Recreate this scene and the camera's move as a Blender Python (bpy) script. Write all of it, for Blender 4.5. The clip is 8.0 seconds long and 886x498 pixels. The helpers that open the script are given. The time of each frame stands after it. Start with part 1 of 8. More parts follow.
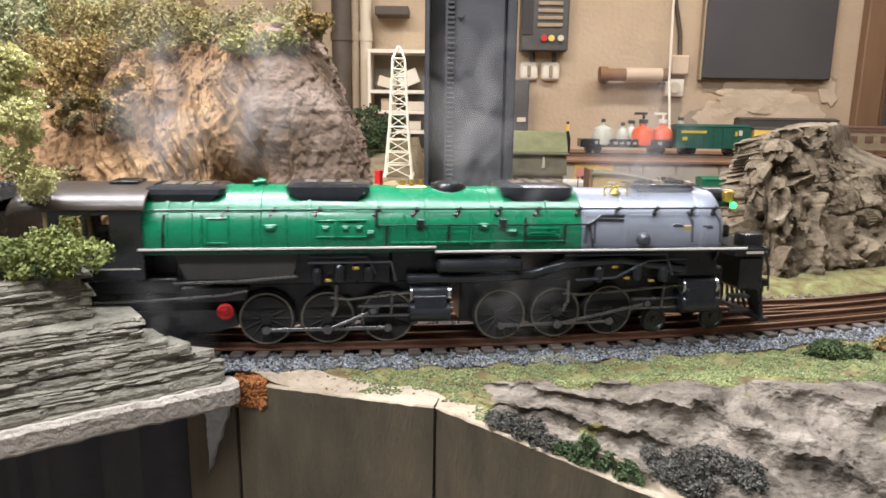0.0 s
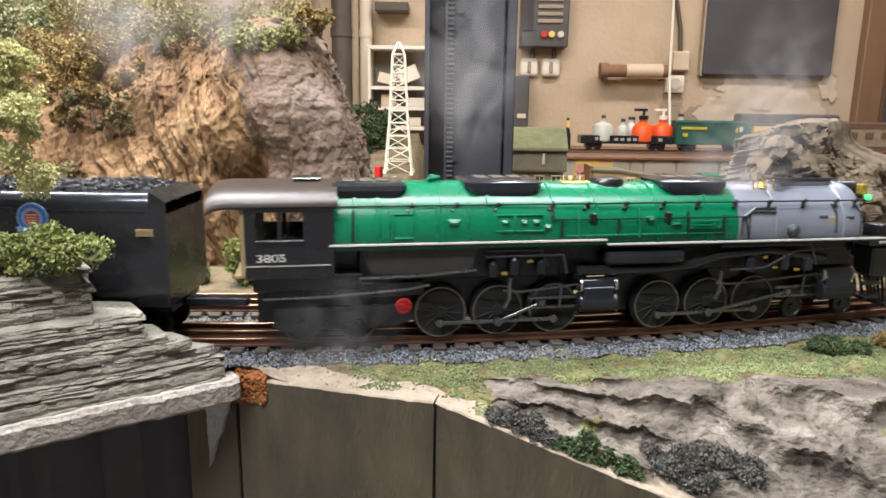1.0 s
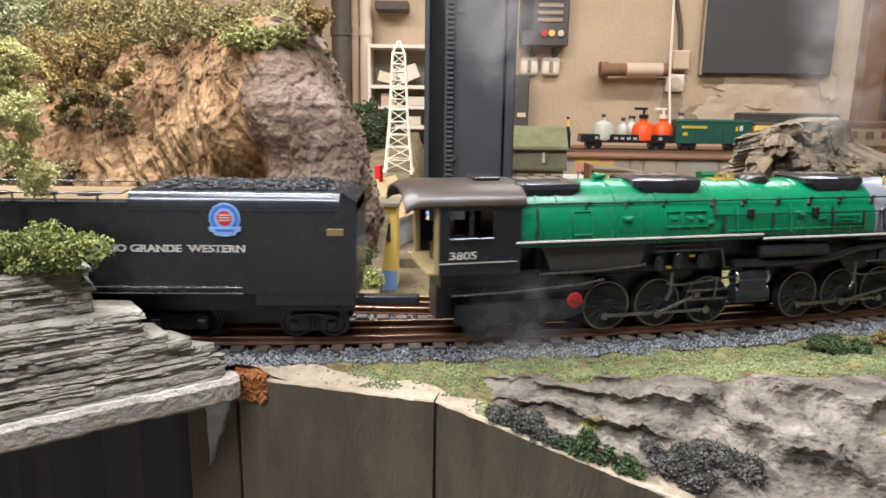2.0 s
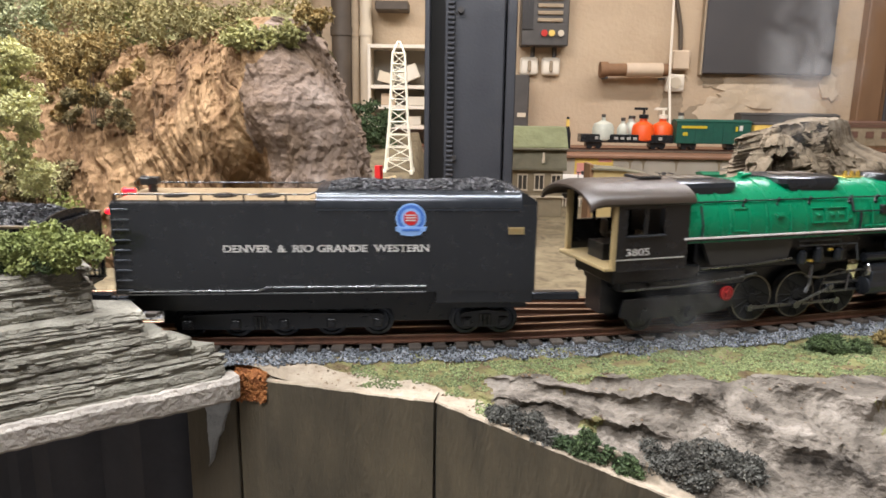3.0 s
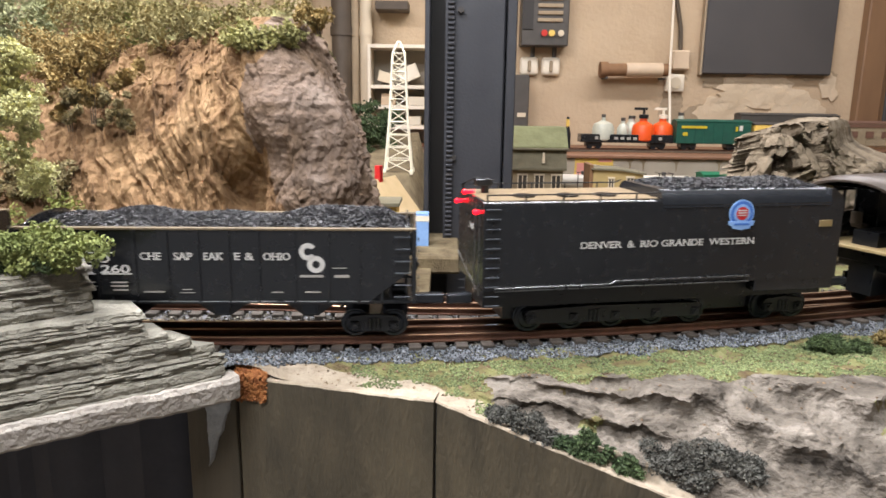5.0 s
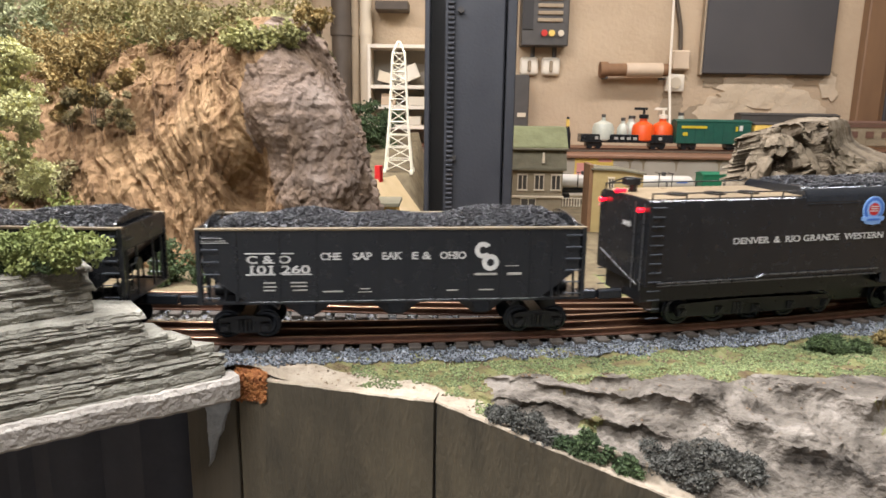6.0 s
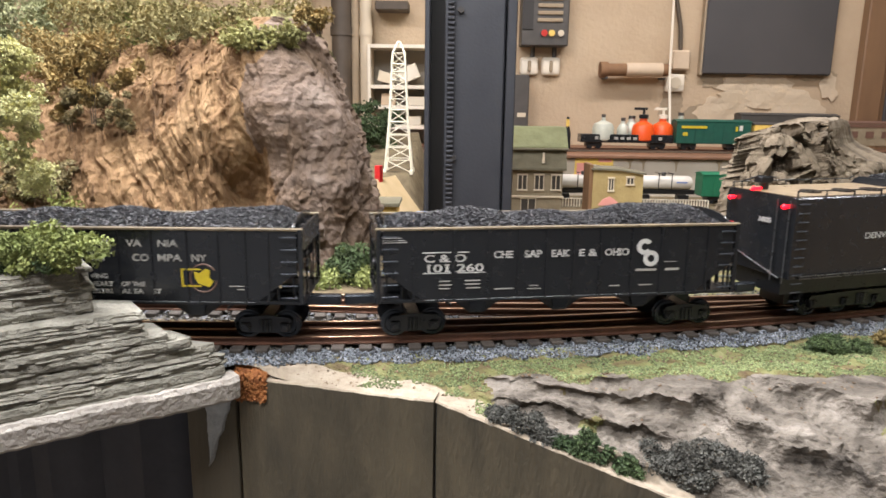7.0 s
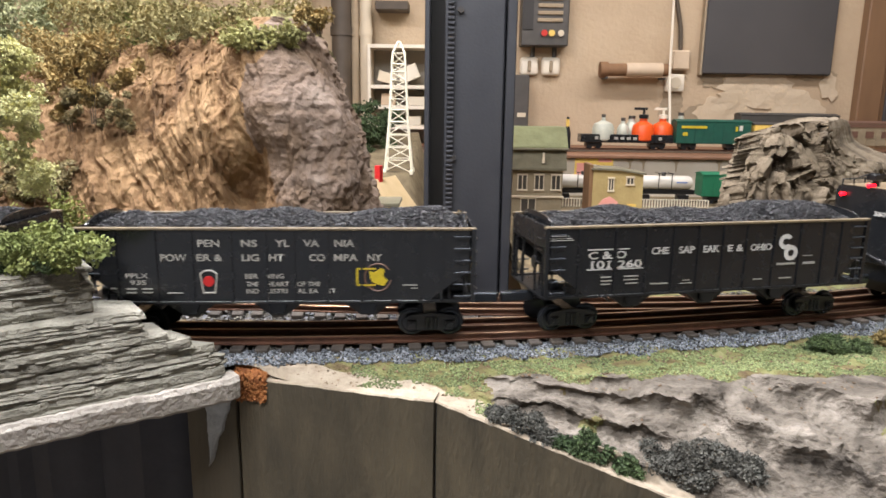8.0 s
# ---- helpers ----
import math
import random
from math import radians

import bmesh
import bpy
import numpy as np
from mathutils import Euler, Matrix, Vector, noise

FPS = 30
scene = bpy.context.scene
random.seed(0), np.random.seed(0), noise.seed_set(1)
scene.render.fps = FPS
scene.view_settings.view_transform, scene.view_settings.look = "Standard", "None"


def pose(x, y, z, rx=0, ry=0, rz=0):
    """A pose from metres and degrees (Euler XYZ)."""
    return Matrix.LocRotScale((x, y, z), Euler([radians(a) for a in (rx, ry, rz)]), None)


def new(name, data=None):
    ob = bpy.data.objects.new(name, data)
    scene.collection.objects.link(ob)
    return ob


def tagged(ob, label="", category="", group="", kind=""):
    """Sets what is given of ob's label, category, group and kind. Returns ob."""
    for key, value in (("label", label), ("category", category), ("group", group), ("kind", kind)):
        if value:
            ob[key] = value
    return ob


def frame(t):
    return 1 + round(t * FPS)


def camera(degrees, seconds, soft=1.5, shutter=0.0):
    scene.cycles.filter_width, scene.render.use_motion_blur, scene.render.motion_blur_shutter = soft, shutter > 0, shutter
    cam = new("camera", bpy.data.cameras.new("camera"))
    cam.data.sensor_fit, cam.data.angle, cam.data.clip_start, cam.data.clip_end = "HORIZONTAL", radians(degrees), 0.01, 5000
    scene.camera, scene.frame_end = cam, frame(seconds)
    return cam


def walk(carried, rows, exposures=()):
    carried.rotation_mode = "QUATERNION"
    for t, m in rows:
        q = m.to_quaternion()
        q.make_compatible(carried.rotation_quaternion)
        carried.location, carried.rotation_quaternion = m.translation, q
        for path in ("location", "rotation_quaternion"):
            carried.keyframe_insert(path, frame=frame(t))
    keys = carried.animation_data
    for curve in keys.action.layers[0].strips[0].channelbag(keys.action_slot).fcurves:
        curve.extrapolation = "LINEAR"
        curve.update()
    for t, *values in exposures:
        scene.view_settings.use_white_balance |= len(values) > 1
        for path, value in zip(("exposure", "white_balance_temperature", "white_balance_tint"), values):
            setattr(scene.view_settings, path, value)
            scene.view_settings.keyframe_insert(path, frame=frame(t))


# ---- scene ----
# z = 0 is the rail top of the train's track; the room's floor lies 1.05 m lower
TILT, LEAN, EYE = -12.0, 0.8, (0.0, 0.0, 0.151)


def cam_pose(tilt, dz=0.0):
    return pose(EYE[0], EYE[1], EYE[2] + dz, 90 + tilt, 0, 0) @ pose(0, 0, 0, 0, 0, LEAN)


cam = camera(65, 8.0, soft=1.6, shutter=0.4)
walk(cam, [(0.0, cam_pose(TILT + 0.36, 0.0008)), (0.25, cam_pose(TILT + 0.29, 0.0007)), (0.5, cam_pose(TILT + 0.19, 0.0004)),
           (1.0, cam_pose(TILT + 0.08, 0.0002)), (1.5, cam_pose(TILT + 0.01)), (2.2, cam_pose(TILT)), (8.0, cam_pose(TILT))],
     exposures=[(0.0, 0.0), (8.0, 0.0)])

# ---- light: a closed room with unseen ceiling tubes, one of them an added fill ----
world = bpy.data.worlds.new("world")
scene.world = world
world.use_nodes = True
world.node_tree.nodes["Background"].inputs[0].default_value = (1.0, 0.9, 0.78, 1)
world.node_tree.nodes["Background"].inputs[1].default_value = 0.05


def area_lamp(name, x, y, z, sx, sy, watts, col):
    data = bpy.data.lights.new(name, "AREA")
    data.shape, data.size, data.size_y, data.energy, data.color = "RECTANGLE", sx, sy, watts, col
    ob = new(name, data)
    ob.matrix_world = pose(x, y, z)
    return ob


WARM = (0.95, 0.93, 0.98)
# the last lamp is added fill for faces turned to the camera
LAMPS = [(0.10, 0.30, 1.36, 1.2, 0.10, 31, (0.90, 0.93, 0.98)), (0.75, 1.75, 1.36, 1.6, 0.12, 27, WARM), (-0.75, 0.75, 1.36, 1.2, 0.10, 52, WARM), (-0.55, -0.35, 1.36, 1.4, 0.12, 40, (0.93, 0.94, 1.0))]
for lx, ly, lz, lsx, lsy, lw, tint in LAMPS:
    area_lamp("ceiling_or_fill_lamp", lx, ly, lz - 0.062, lsx, lsy, lw, tint)


# ---- materials ----
def mat(name, col, col2=None, rough=0.6, metal=0.0, scale=120.0, bump=0.0, bscale=None, spec=0.5, rand=0.0, coat=0.0, island=0.0, split=(0.35, 0.65), stretch=(1, 1, 1), dirt=0.0):
    """Two colours mixed by noise at two scales, relief of its own, slight variation per object or per island."""
    m = bpy.data.materials.new(name)
    m.use_nodes = True
    nt = m.node_tree
    n, l = nt.nodes, nt.links
    b = n["Principled BSDF"]
    col2 = col2 or tuple(c * 0.7 for c in col)
    tc = n.new("ShaderNodeTexCoord")
    mp = n.new("ShaderNodeMapping")
    mp.inputs["Scale"].default_value = stretch
    l.new(tc.outputs["Object"], mp.inputs[0])
    n1 = n.new("ShaderNodeTexNoise")
    n1.inputs["Scale"].default_value, n1.inputs["Detail"].default_value = scale, 5
    n2 = n.new("ShaderNodeTexNoise")
    n2.inputs["Scale"].default_value, n2.inputs["Detail"].default_value = scale * 0.17, 3
    l.new(mp.outputs[0], n1.inputs["Vector"])
    l.new(mp.outputs[0], n2.inputs["Vector"])
    add = n.new("ShaderNodeMath")
    add.operation = "MULTIPLY_ADD"
    add.inputs[1].default_value = 0.5
    half = n.new("ShaderNodeMath")
    half.operation = "MULTIPLY"
    half.inputs[1].default_value = 0.5
    l.new(n2.outputs[0], half.inputs[0])
    l.new(n1.outputs[0], add.inputs[0])
    l.new(half.outputs[0], add.inputs[2])
    rp = n.new("ShaderNodeMapRange")
    rp.inputs[1].default_value, rp.inputs[2].default_value = split
    l.new(add.outputs[0], rp.inputs[0])
    mx = n.new("ShaderNodeMix")
    mx.data_type = "RGBA"
    mx.inputs[6].default_value, mx.inputs[7].default_value = (*col, 1), (*col2, 1)
    l.new(rp.outputs[0], mx.inputs[0])
    out = mx.outputs[2]
    if rand or island:
        src = n.new("ShaderNodeObjectInfo").outputs["Random"] if rand else n.new("ShaderNodeNewGeometry").outputs["Random Per Island"]
        amp = rand or island
        mr = n.new("ShaderNodeMapRange")
        mr.inputs[3].default_value, mr.inputs[4].default_value = 1 - amp, 1 + amp
        l.new(src, mr.inputs[0])
        hs = n.new("ShaderNodeHueSaturation")
        l.new(mr.outputs[0], hs.inputs["Value"])
        l.new(out, hs.inputs["Color"])
        out = hs.outputs[0]
    l.new(out, b.inputs["Base Color"])
    b.inputs["Roughness"].default_value, b.inputs["Metallic"].default_value = rough, metal
    b.inputs["Specular IOR Level"].default_value, b.inputs["Coat Weight"].default_value = spec, coat
    rr = n.new("ShaderNodeMapRange")
    rr.inputs[3].default_value, rr.inputs[4].default_value = max(0.05, rough - 0.1), min(1, rough + 0.12)
    l.new(n1.outputs[0], rr.inputs[0])
    l.new(rr.outputs[0], b.inputs["Roughness"])
    if bump:
        n3 = n.new("ShaderNodeTexNoise")
        n3.inputs["Scale"].default_value, n3.inputs["Detail"].default_value = bscale or scale * 2, 6
        l.new(mp.outputs[0], n3.inputs["Vector"])
        bp = n.new("ShaderNodeBump")
        bp.inputs["Strength"].default_value, bp.inputs["Distance"].default_value = bump, 1.0 / (bscale or scale * 2)
        l.new(n3.outputs[0], bp.inputs["Height"])
        l.new(bp.outputs[0], b.inputs["Normal"])
    return m


def glow(name, col, power):
    m = mat(name, col, col, 0.3)
    b = m.node_tree.nodes["Principled BSDF"]
    b.inputs["Emission Color"].default_value, b.inputs["Emission Strength"].default_value = (*col, 1), power
    return m


def three(name, cols, scale, rough=0.9, bump=0.5, bscale=400, stretch=(1, 1, 1), detail=8, stops=(0.3, 0.5, 0.7)):
    """Rock and soil: a ramp of three or more colours over fractal noise."""
    m = mat(name, cols[0], cols[0], rough, scale=scale, bump=bump, bscale=bscale, stretch=stretch, spec=0.2)
    n, l = m.node_tree.nodes, m.node_tree.links
    mp = next(k for k in n if k.bl_idname == "ShaderNodeMapping")
    nz = n.new("ShaderNodeTexNoise")
    nz.inputs["Scale"].default_value, nz.inputs["Detail"].default_value, nz.inputs["Roughness"].default_value, nz.inputs["Distortion"].default_value = scale, detail, 0.65, 0.6
    l.new(mp.outputs[0], nz.inputs["Vector"])
    cr = n.new("ShaderNodeValToRGB")
    while len(cr.color_ramp.elements) < len(cols):
        cr.color_ramp.elements.new(0.5)
    for e, c, p in zip(cr.color_ramp.elements, cols, stops):
        e.color, e.position = (*c, 1), p
    l.new(nz.outputs[0], cr.inputs[0])
    l.new(cr.outputs[0], n["Principled BSDF"].inputs["Base Color"])
    return m


M = dict(
    green=mat("green_enamel", (0.0, 0.155, 0.066), (0.0, 0.125, 0.054), 0.26, scale=60, spec=0.5, bump=0.05, bscale=900),
    black=mat("satin_black_paint", (0.0090, 0.0097, 0.0110), (0.0135, 0.0142, 0.0155), 0.24, coat=0.25, scale=150, bump=0.06, bscale=900),
    jet=mat("black_underframe", (0.0072, 0.0078, 0.0090), (0.0115, 0.0122, 0.0136), 0.30, scale=200, bump=0.1),
    gun=mat("gunmetal_black", (0.030, 0.034, 0.041), (0.046, 0.050, 0.057), 0.20, metal=0.6, scale=150),
    silver=mat("graphite_silver_paint", (0.27, 0.295, 0.35), (0.21, 0.23, 0.275), 0.33, metal=0.4, scale=90, bump=0.05, bscale=900),
    ash=mat("dark_grey_firebox", (0.030, 0.029, 0.027), (0.042, 0.040, 0.036), 0.5, scale=120),
    chrome=mat("polished_steel", (0.6, 0.6, 0.6), (0.5, 0.5, 0.5), 0.2, metal=1.0, scale=200),
    steel=mat("dull_steel_rod", (0.22, 0.22, 0.22), (0.14, 0.14, 0.14), 0.28, metal=0.9, scale=200),
    tyre=mat("driver_tyre_steel", (0.20, 0.18, 0.145), (0.15, 0.135, 0.11), 0.4, metal=0.6, scale=200),
    white=mat("white_lettering", (0.62, 0.60, 0.56), (0.5, 0.49, 0.46), 0.5, scale=300),
    dimwhite=mat("faded_lettering", (0.36, 0.34, 0.30), (0.28, 0.27, 0.24), 0.6, scale=300),
    yellow=mat("yellow_print", (0.55, 0.42, 0.02), (0.45, 0.34, 0.02), 0.5, scale=300),
    gold=mat("brass", (0.75, 0.55, 0.12), (0.65, 0.45, 0.1), 0.25, metal=0.8, scale=200),
    red=mat("red_paint", (0.55, 0.02, 0.02), (0.4, 0.015, 0.015), 0.45, scale=200),
    blue=mat("blue_badge", (0.05, 0.16, 0.50), (0.04, 0.12, 0.42), 0.4, scale=200),
    pale_blue=mat("pale_blue_badge", (0.25, 0.42, 0.72), (0.2, 0.35, 0.65), 0.4, scale=300),
    tan=mat("tan_cab_lining", (0.36, 0.27, 0.13), (0.30, 0.22, 0.10), 0.6, scale=100),
    deck=mat("brown_black_deck", (0.10, 0.075, 0.05), (0.05, 0.04, 0.03), 0.45, scale=120, bump=0.1),
    # tan base carries the warm light that the glossy deck reflects
    warmdeck=mat("deck_with_warm_reflection", (0.27, 0.20, 0.12), (0.20, 0.145, 0.085), 0.3, scale=120),
    roofm=mat("cab_roof_brown_black", (0.040, 0.028, 0.020), (0.026, 0.019, 0.014), 0.36, scale=60, bump=0.05),
    coal=mat("coal", (0.006, 0.006, 0.0075), (0.016, 0.016, 0.019), 0.42, scale=500, island=0.8, bump=0.3, bscale=1500),
    rail=mat("rusty_rail", (0.16, 0.075, 0.045), (0.09, 0.045, 0.03), 0.45, metal=0.5, scale=150, bump=0.2, bscale=900),
    railtop=mat("worn_rail_head", (0.42, 0.27, 0.17), (0.30, 0.18, 0.11), 0.32, metal=0.9, scale=100),
    tie=mat("dark_wood_tie", (0.045, 0.036, 0.03), (0.085, 0.07, 0.055), 0.8, scale=200, bump=0.4, rand=0.3, stretch=(4, 1, 1)),
    ballast=mat("grey_ballast", (0.060, 0.068, 0.078), (0.21, 0.22, 0.235), 0.85, scale=500, island=0.9),
    bed=mat("ballast_bed", (0.10, 0.10, 0.11), (0.17, 0.17, 0.18), 0.95, scale=700, bump=1.0),
    wallpanel=mat("brown_stained_board", (0.118, 0.095, 0.058), (0.046, 0.038, 0.024), 0.75, scale=55, bump=0.5, bscale=420, split=(0.3, 0.66), stretch=(1.4, 1.4, 0.4)),
    cut=mat("pale_cut_edge", (0.36, 0.30, 0.225), (0.24, 0.19, 0.135), 0.9, scale=150, bump=0.5),
    plaster=mat("white_plaster", (0.44, 0.395, 0.345), (0.27, 0.24, 0.205), 0.9, scale=150, bump=0.8, bscale=300),
    foam=mat("orange_foam", (0.42, 0.17, 0.05), (0.18, 0.055, 0.015), 0.95, scale=200, bump=1.0, bscale=500),
    # near-black that stands for shade in the opening and the board joint
    cloth=mat("black_shade_fill", (0.050, 0.050, 0.058), (0.064, 0.064, 0.072), 0.9, scale=300),
    jamb=mat("dark_wood_jamb", (0.10, 0.08, 0.05), (0.06, 0.05, 0.035), 0.8, scale=60, bump=0.3, stretch=(1, 1, 0.15)),
    slate=three("grey_slate", [(0.058, 0.053, 0.043), (0.165, 0.153, 0.124), (0.235, 0.220, 0.180), (0.36, 0.34, 0.28)], 55, stretch=(1, 1, 2.4), bump=0.7, bscale=330, stops=(0.25, 0.42, 0.58, 0.8)),
    cliff=three("brown_cliff", [(0.045, 0.026, 0.014), (0.150, 0.086, 0.042), (0.228, 0.140, 0.070), (0.37, 0.248, 0.135)], 24, stretch=(1, 1, 0.45), bump=0.9, bscale=200, stops=(0.25, 0.41, 0.57, 0.78)),
    boulder=three("lilac_grey_rock", [(0.048, 0.031, 0.020), (0.120, 0.080, 0.052), (0.165, 0.120, 0.092), (0.27, 0.215, 0.175)], 16, stretch=(1, 1, 1.1), bump=0.5, bscale=220, stops=(0.28, 0.42, 0.56, 0.76)),
    crag=three("sepia_crag", [(0.035, 0.026, 0.018), (0.125, 0.096, 0.064), (0.190, 0.150, 0.104), (0.33, 0.275, 0.205)], 26, stretch=(1, 1, 0.7), bump=0.7, bscale=160, stops=(0.28, 0.44, 0.58, 0.8)),
    bank=three("grey_bank_rock", [(0.030, 0.025, 0.020), (0.105, 0.089, 0.072), (0.172, 0.148, 0.122), (0.31, 0.272, 0.230)], 34, stretch=(0.8, 1, 1.3), bump=1.0, bscale=210, stops=(0.28, 0.43, 0.56, 0.78)),
    grass=three("grass_flock", [(0.085, 0.055, 0.032), (0.13, 0.105, 0.048), (0.17, 0.17, 0.07), (0.27, 0.26, 0.13)], 60, bump=1.0, bscale=700, stops=(0.30, 0.44, 0.56, 0.75)),
    soil=three("brown_scenery_soil", [(0.075, 0.055, 0.032), (0.155, 0.120, 0.070), (0.23, 0.185, 0.11)], 30, bump=0.8, bscale=300),
    leaf=mat("olive_foliage", (0.10, 0.12, 0.025), (0.19, 0.20, 0.045), 0.8, scale=60, island=0.45),
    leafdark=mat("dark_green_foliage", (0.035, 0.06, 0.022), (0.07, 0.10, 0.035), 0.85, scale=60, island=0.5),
    leafgrey=mat("grey_black_foliage", (0.055, 0.055, 0.046), (0.105, 0.100, 0.085), 0.9, scale=60, island=0.4),
    leaflime=mat("yellow_green_foliage", (0.30, 0.32, 0.10), (0.18, 0.22, 0.07), 0.8, scale=50, island=0.25),
    leafpale=mat("pale_green_foliage", (0.56, 0.53, 0.25), (0.44, 0.44, 0.20), 0.8, scale=50, island=0.22),
    leafmoss=mat("ochre_moss", (0.29, 0.195, 0.065), (0.19, 0.145, 0.055), 0.9, scale=60, island=0.25),
    bark=mat("bark", (0.12, 0.085, 0.055), (0.07, 0.05, 0.03), 0.9, scale=200, bump=0.6),
    plasterwall=mat("beige_plaster_wall", (0.53, 0.405, 0.268), (0.445, 0.33, 0.215), 0.85, scale=7, bump=0.25, bscale=60),
    patch=mat("bare_plaster_patch", (0.36, 0.28, 0.185), (0.30, 0.23, 0.15), 0.9, scale=25, bump=0.3),
    patch2=mat("pale_plaster_patch", (0.60, 0.48, 0.34), (0.52, 0.41, 0.28), 0.9, scale=12, bump=0.3),
    column=mat("charcoal_steel_paint", (0.022, 0.023, 0.028), (0.031, 0.032, 0.037), 0.5, scale=20, bump=0.1, bscale=200),
    columndark=mat("column_shadow_side", (0.022, 0.02, 0.018), (0.032, 0.028, 0.025), 0.6, scale=20),
    board=mat("dark_board", (0.05, 0.047, 0.047), (0.066, 0.06, 0.058), 0.6, scale=6),
    brown=mat("brown_door_frame", (0.22, 0.125, 0.065), (0.17, 0.095, 0.05), 0.5, scale=20, stretch=(1, 1, 0.2)),
    cream=mat("cream_paint", (0.66, 0.56, 0.41), (0.56, 0.47, 0.34), 0.55, scale=15),
    whitepl=mat("white_plastic", (0.78, 0.70, 0.56), (0.70, 0.62, 0.5), 0.4, scale=30),
    greybox=mat("dark_grey_metal", (0.10, 0.09, 0.08), (0.075, 0.068, 0.06), 0.5, metal=0.3, scale=30),
    cardboard=mat("brown_cardboard", (0.26, 0.14, 0.065), (0.2, 0.105, 0.05), 0.8, scale=40),
    paper=mat("rolled_paper", (0.60, 0.46, 0.32), (0.54, 0.41, 0.28), 0.7, scale=40),
    pipe=mat("dark_pipe", (0.10, 0.075, 0.05), (0.07, 0.052, 0.036), 0.6, scale=20),
    towerw=mat("cream_tower_plastic", (0.80, 0.75, 0.60), (0.72, 0.66, 0.5), 0.5, scale=60),
    orange=mat("orange_plastic", (0.80, 0.10, 0.012), (0.7, 0.08, 0.01), 0.4, scale=60),
    clearw=mat("milky_plastic", (0.55, 0.55, 0.45), (0.42, 0.43, 0.36), 0.35, scale=80),
    boxgreen=mat("green_boxcar_paint", (0.010, 0.085, 0.055), (0.008, 0.065, 0.045), 0.5, scale=60),
    cargreen=mat("bright_green_boxcar", (0.012, 0.16, 0.075), (0.01, 0.13, 0.06), 0.5, scale=60),
    tankw=mat("white_tank_paint", (0.66, 0.62, 0.54), (0.55, 0.5, 0.43), 0.4, scale=30),
    carbrown=mat("brown_coach_paint", (0.16, 0.085, 0.06), (0.12, 0.065, 0.045), 0.5, scale=60),
    shingle=mat("mossy_green_roof", (0.20, 0.21, 0.095), (0.15, 0.15, 0.07), 0.8, scale=40, bump=0.3),
    tanwall=mat("grey_tan_model_wall", (0.30, 0.24, 0.155), (0.24, 0.19, 0.12), 0.8, scale=40, bump=0.2),
    hutwall=mat("ochre_hut_wall", (0.48, 0.36, 0.15), (0.40, 0.29, 0.12), 0.8, scale=40, bump=0.2),
    darkglass=mat("dark_model_window", (0.05, 0.045, 0.04), (0.07, 0.06, 0.05), 0.2, scale=40),
    shelfw=mat("white_fascia_board", (0.55, 0.48, 0.385), (0.44, 0.38, 0.30), 0.7, scale=14, stretch=(1, 1, 0.3)),
    shelfb=mat("brown_shelf_edge", (0.24, 0.115, 0.06), (0.17, 0.085, 0.045), 0.6, scale=20),
    floorm=mat("concrete_floor", (0.22, 0.19, 0.16), (0.17, 0.15, 0.125), 0.8, scale=10, bump=0.2),
    ceilm=mat("ceiling_paint", (0.6, 0.54, 0.45), (0.55, 0.5, 0.41), 0.9, scale=8),
    ply=mat("dark_plywood", (0.12, 0.085, 0.055), (0.09, 0.065, 0.042), 0.8, scale=25, stretch=(1, 0.2, 1)),
    rim=mat("tan_rim", (0.20, 0.15, 0.085), (0.10, 0.075, 0.045), 0.5, scale=120),
    wheelblack=mat("dull_wheel_black", (0.006, 0.006, 0.006), (0.01, 0.01, 0.01), 0.75, scale=200),
    pipegrey=mat("dark_grey_fittings", (0.085, 0.092, 0.105), (0.06, 0.065, 0.075), 0.35, metal=0.4, scale=200),
    reflectorwall=mat("grey_reflector_wall", (0.40, 0.415, 0.435), (0.35, 0.365, 0.385), 0.85, scale=8, bump=0.2),
    glass=mat("cab_glass", (0.05, 0.05, 0.05), (0.05, 0.05, 0.05), 0.08),
    poster=mat("printed_yellow_poster", (0.80, 0.55, 0.12), (0.75, 0.5, 0.12), 0.6, scale=40),
    pink=mat("pink_print", (0.75, 0.30, 0.25), (0.8, 0.36, 0.3), 0.6, scale=40),
    tube=glow("lit_tube", (1.0, 0.85, 0.62), 6.0),
    redlamp=glow("red_marker_lamp", (1.0, 0.004, 0.015), 4.5),
    greenlamp=glow("green_marker_lamp", (0.02, 1.0, 0.10), 5.0),
    headlamp=glow("amber_headlight", (1.0, 0.7, 0.25), 1.2),
)


# ---- mesh helpers ----
def box(bm, x0, x1, y0, y1, z0, z1, bev=0.0, seg=1):
    r = bmesh.ops.create_cube(bm, size=1.0, matrix=Matrix.Translation(((x0 + x1) / 2, (y0 + y1) / 2, (z0 + z1) / 2)) @ Matrix.Diagonal((x1 - x0, y1 - y0, z1 - z0, 1)))
    if bev:
        es = list({e for v in r["verts"] for e in v.link_edges})
        bmesh.ops.bevel(bm, geom=es, offset=bev, segments=seg, affect="EDGES", profile=0.5)
    return bm


def rod(bm, p0, p1, r0, r1=None, seg=12, caps=True):
    p0, p1 = Vector(p0), Vector(p1)
    d = p1 - p0
    m = Matrix.Translation((p0 + p1) / 2) @ d.to_track_quat("Z", "Y").to_matrix().to_4x4()
    bmesh.ops.create_cone(bm, cap_ends=caps, segments=seg, radius1=r0, radius2=r0 if r1 is None else r1, depth=d.length, matrix=m)
    return bm


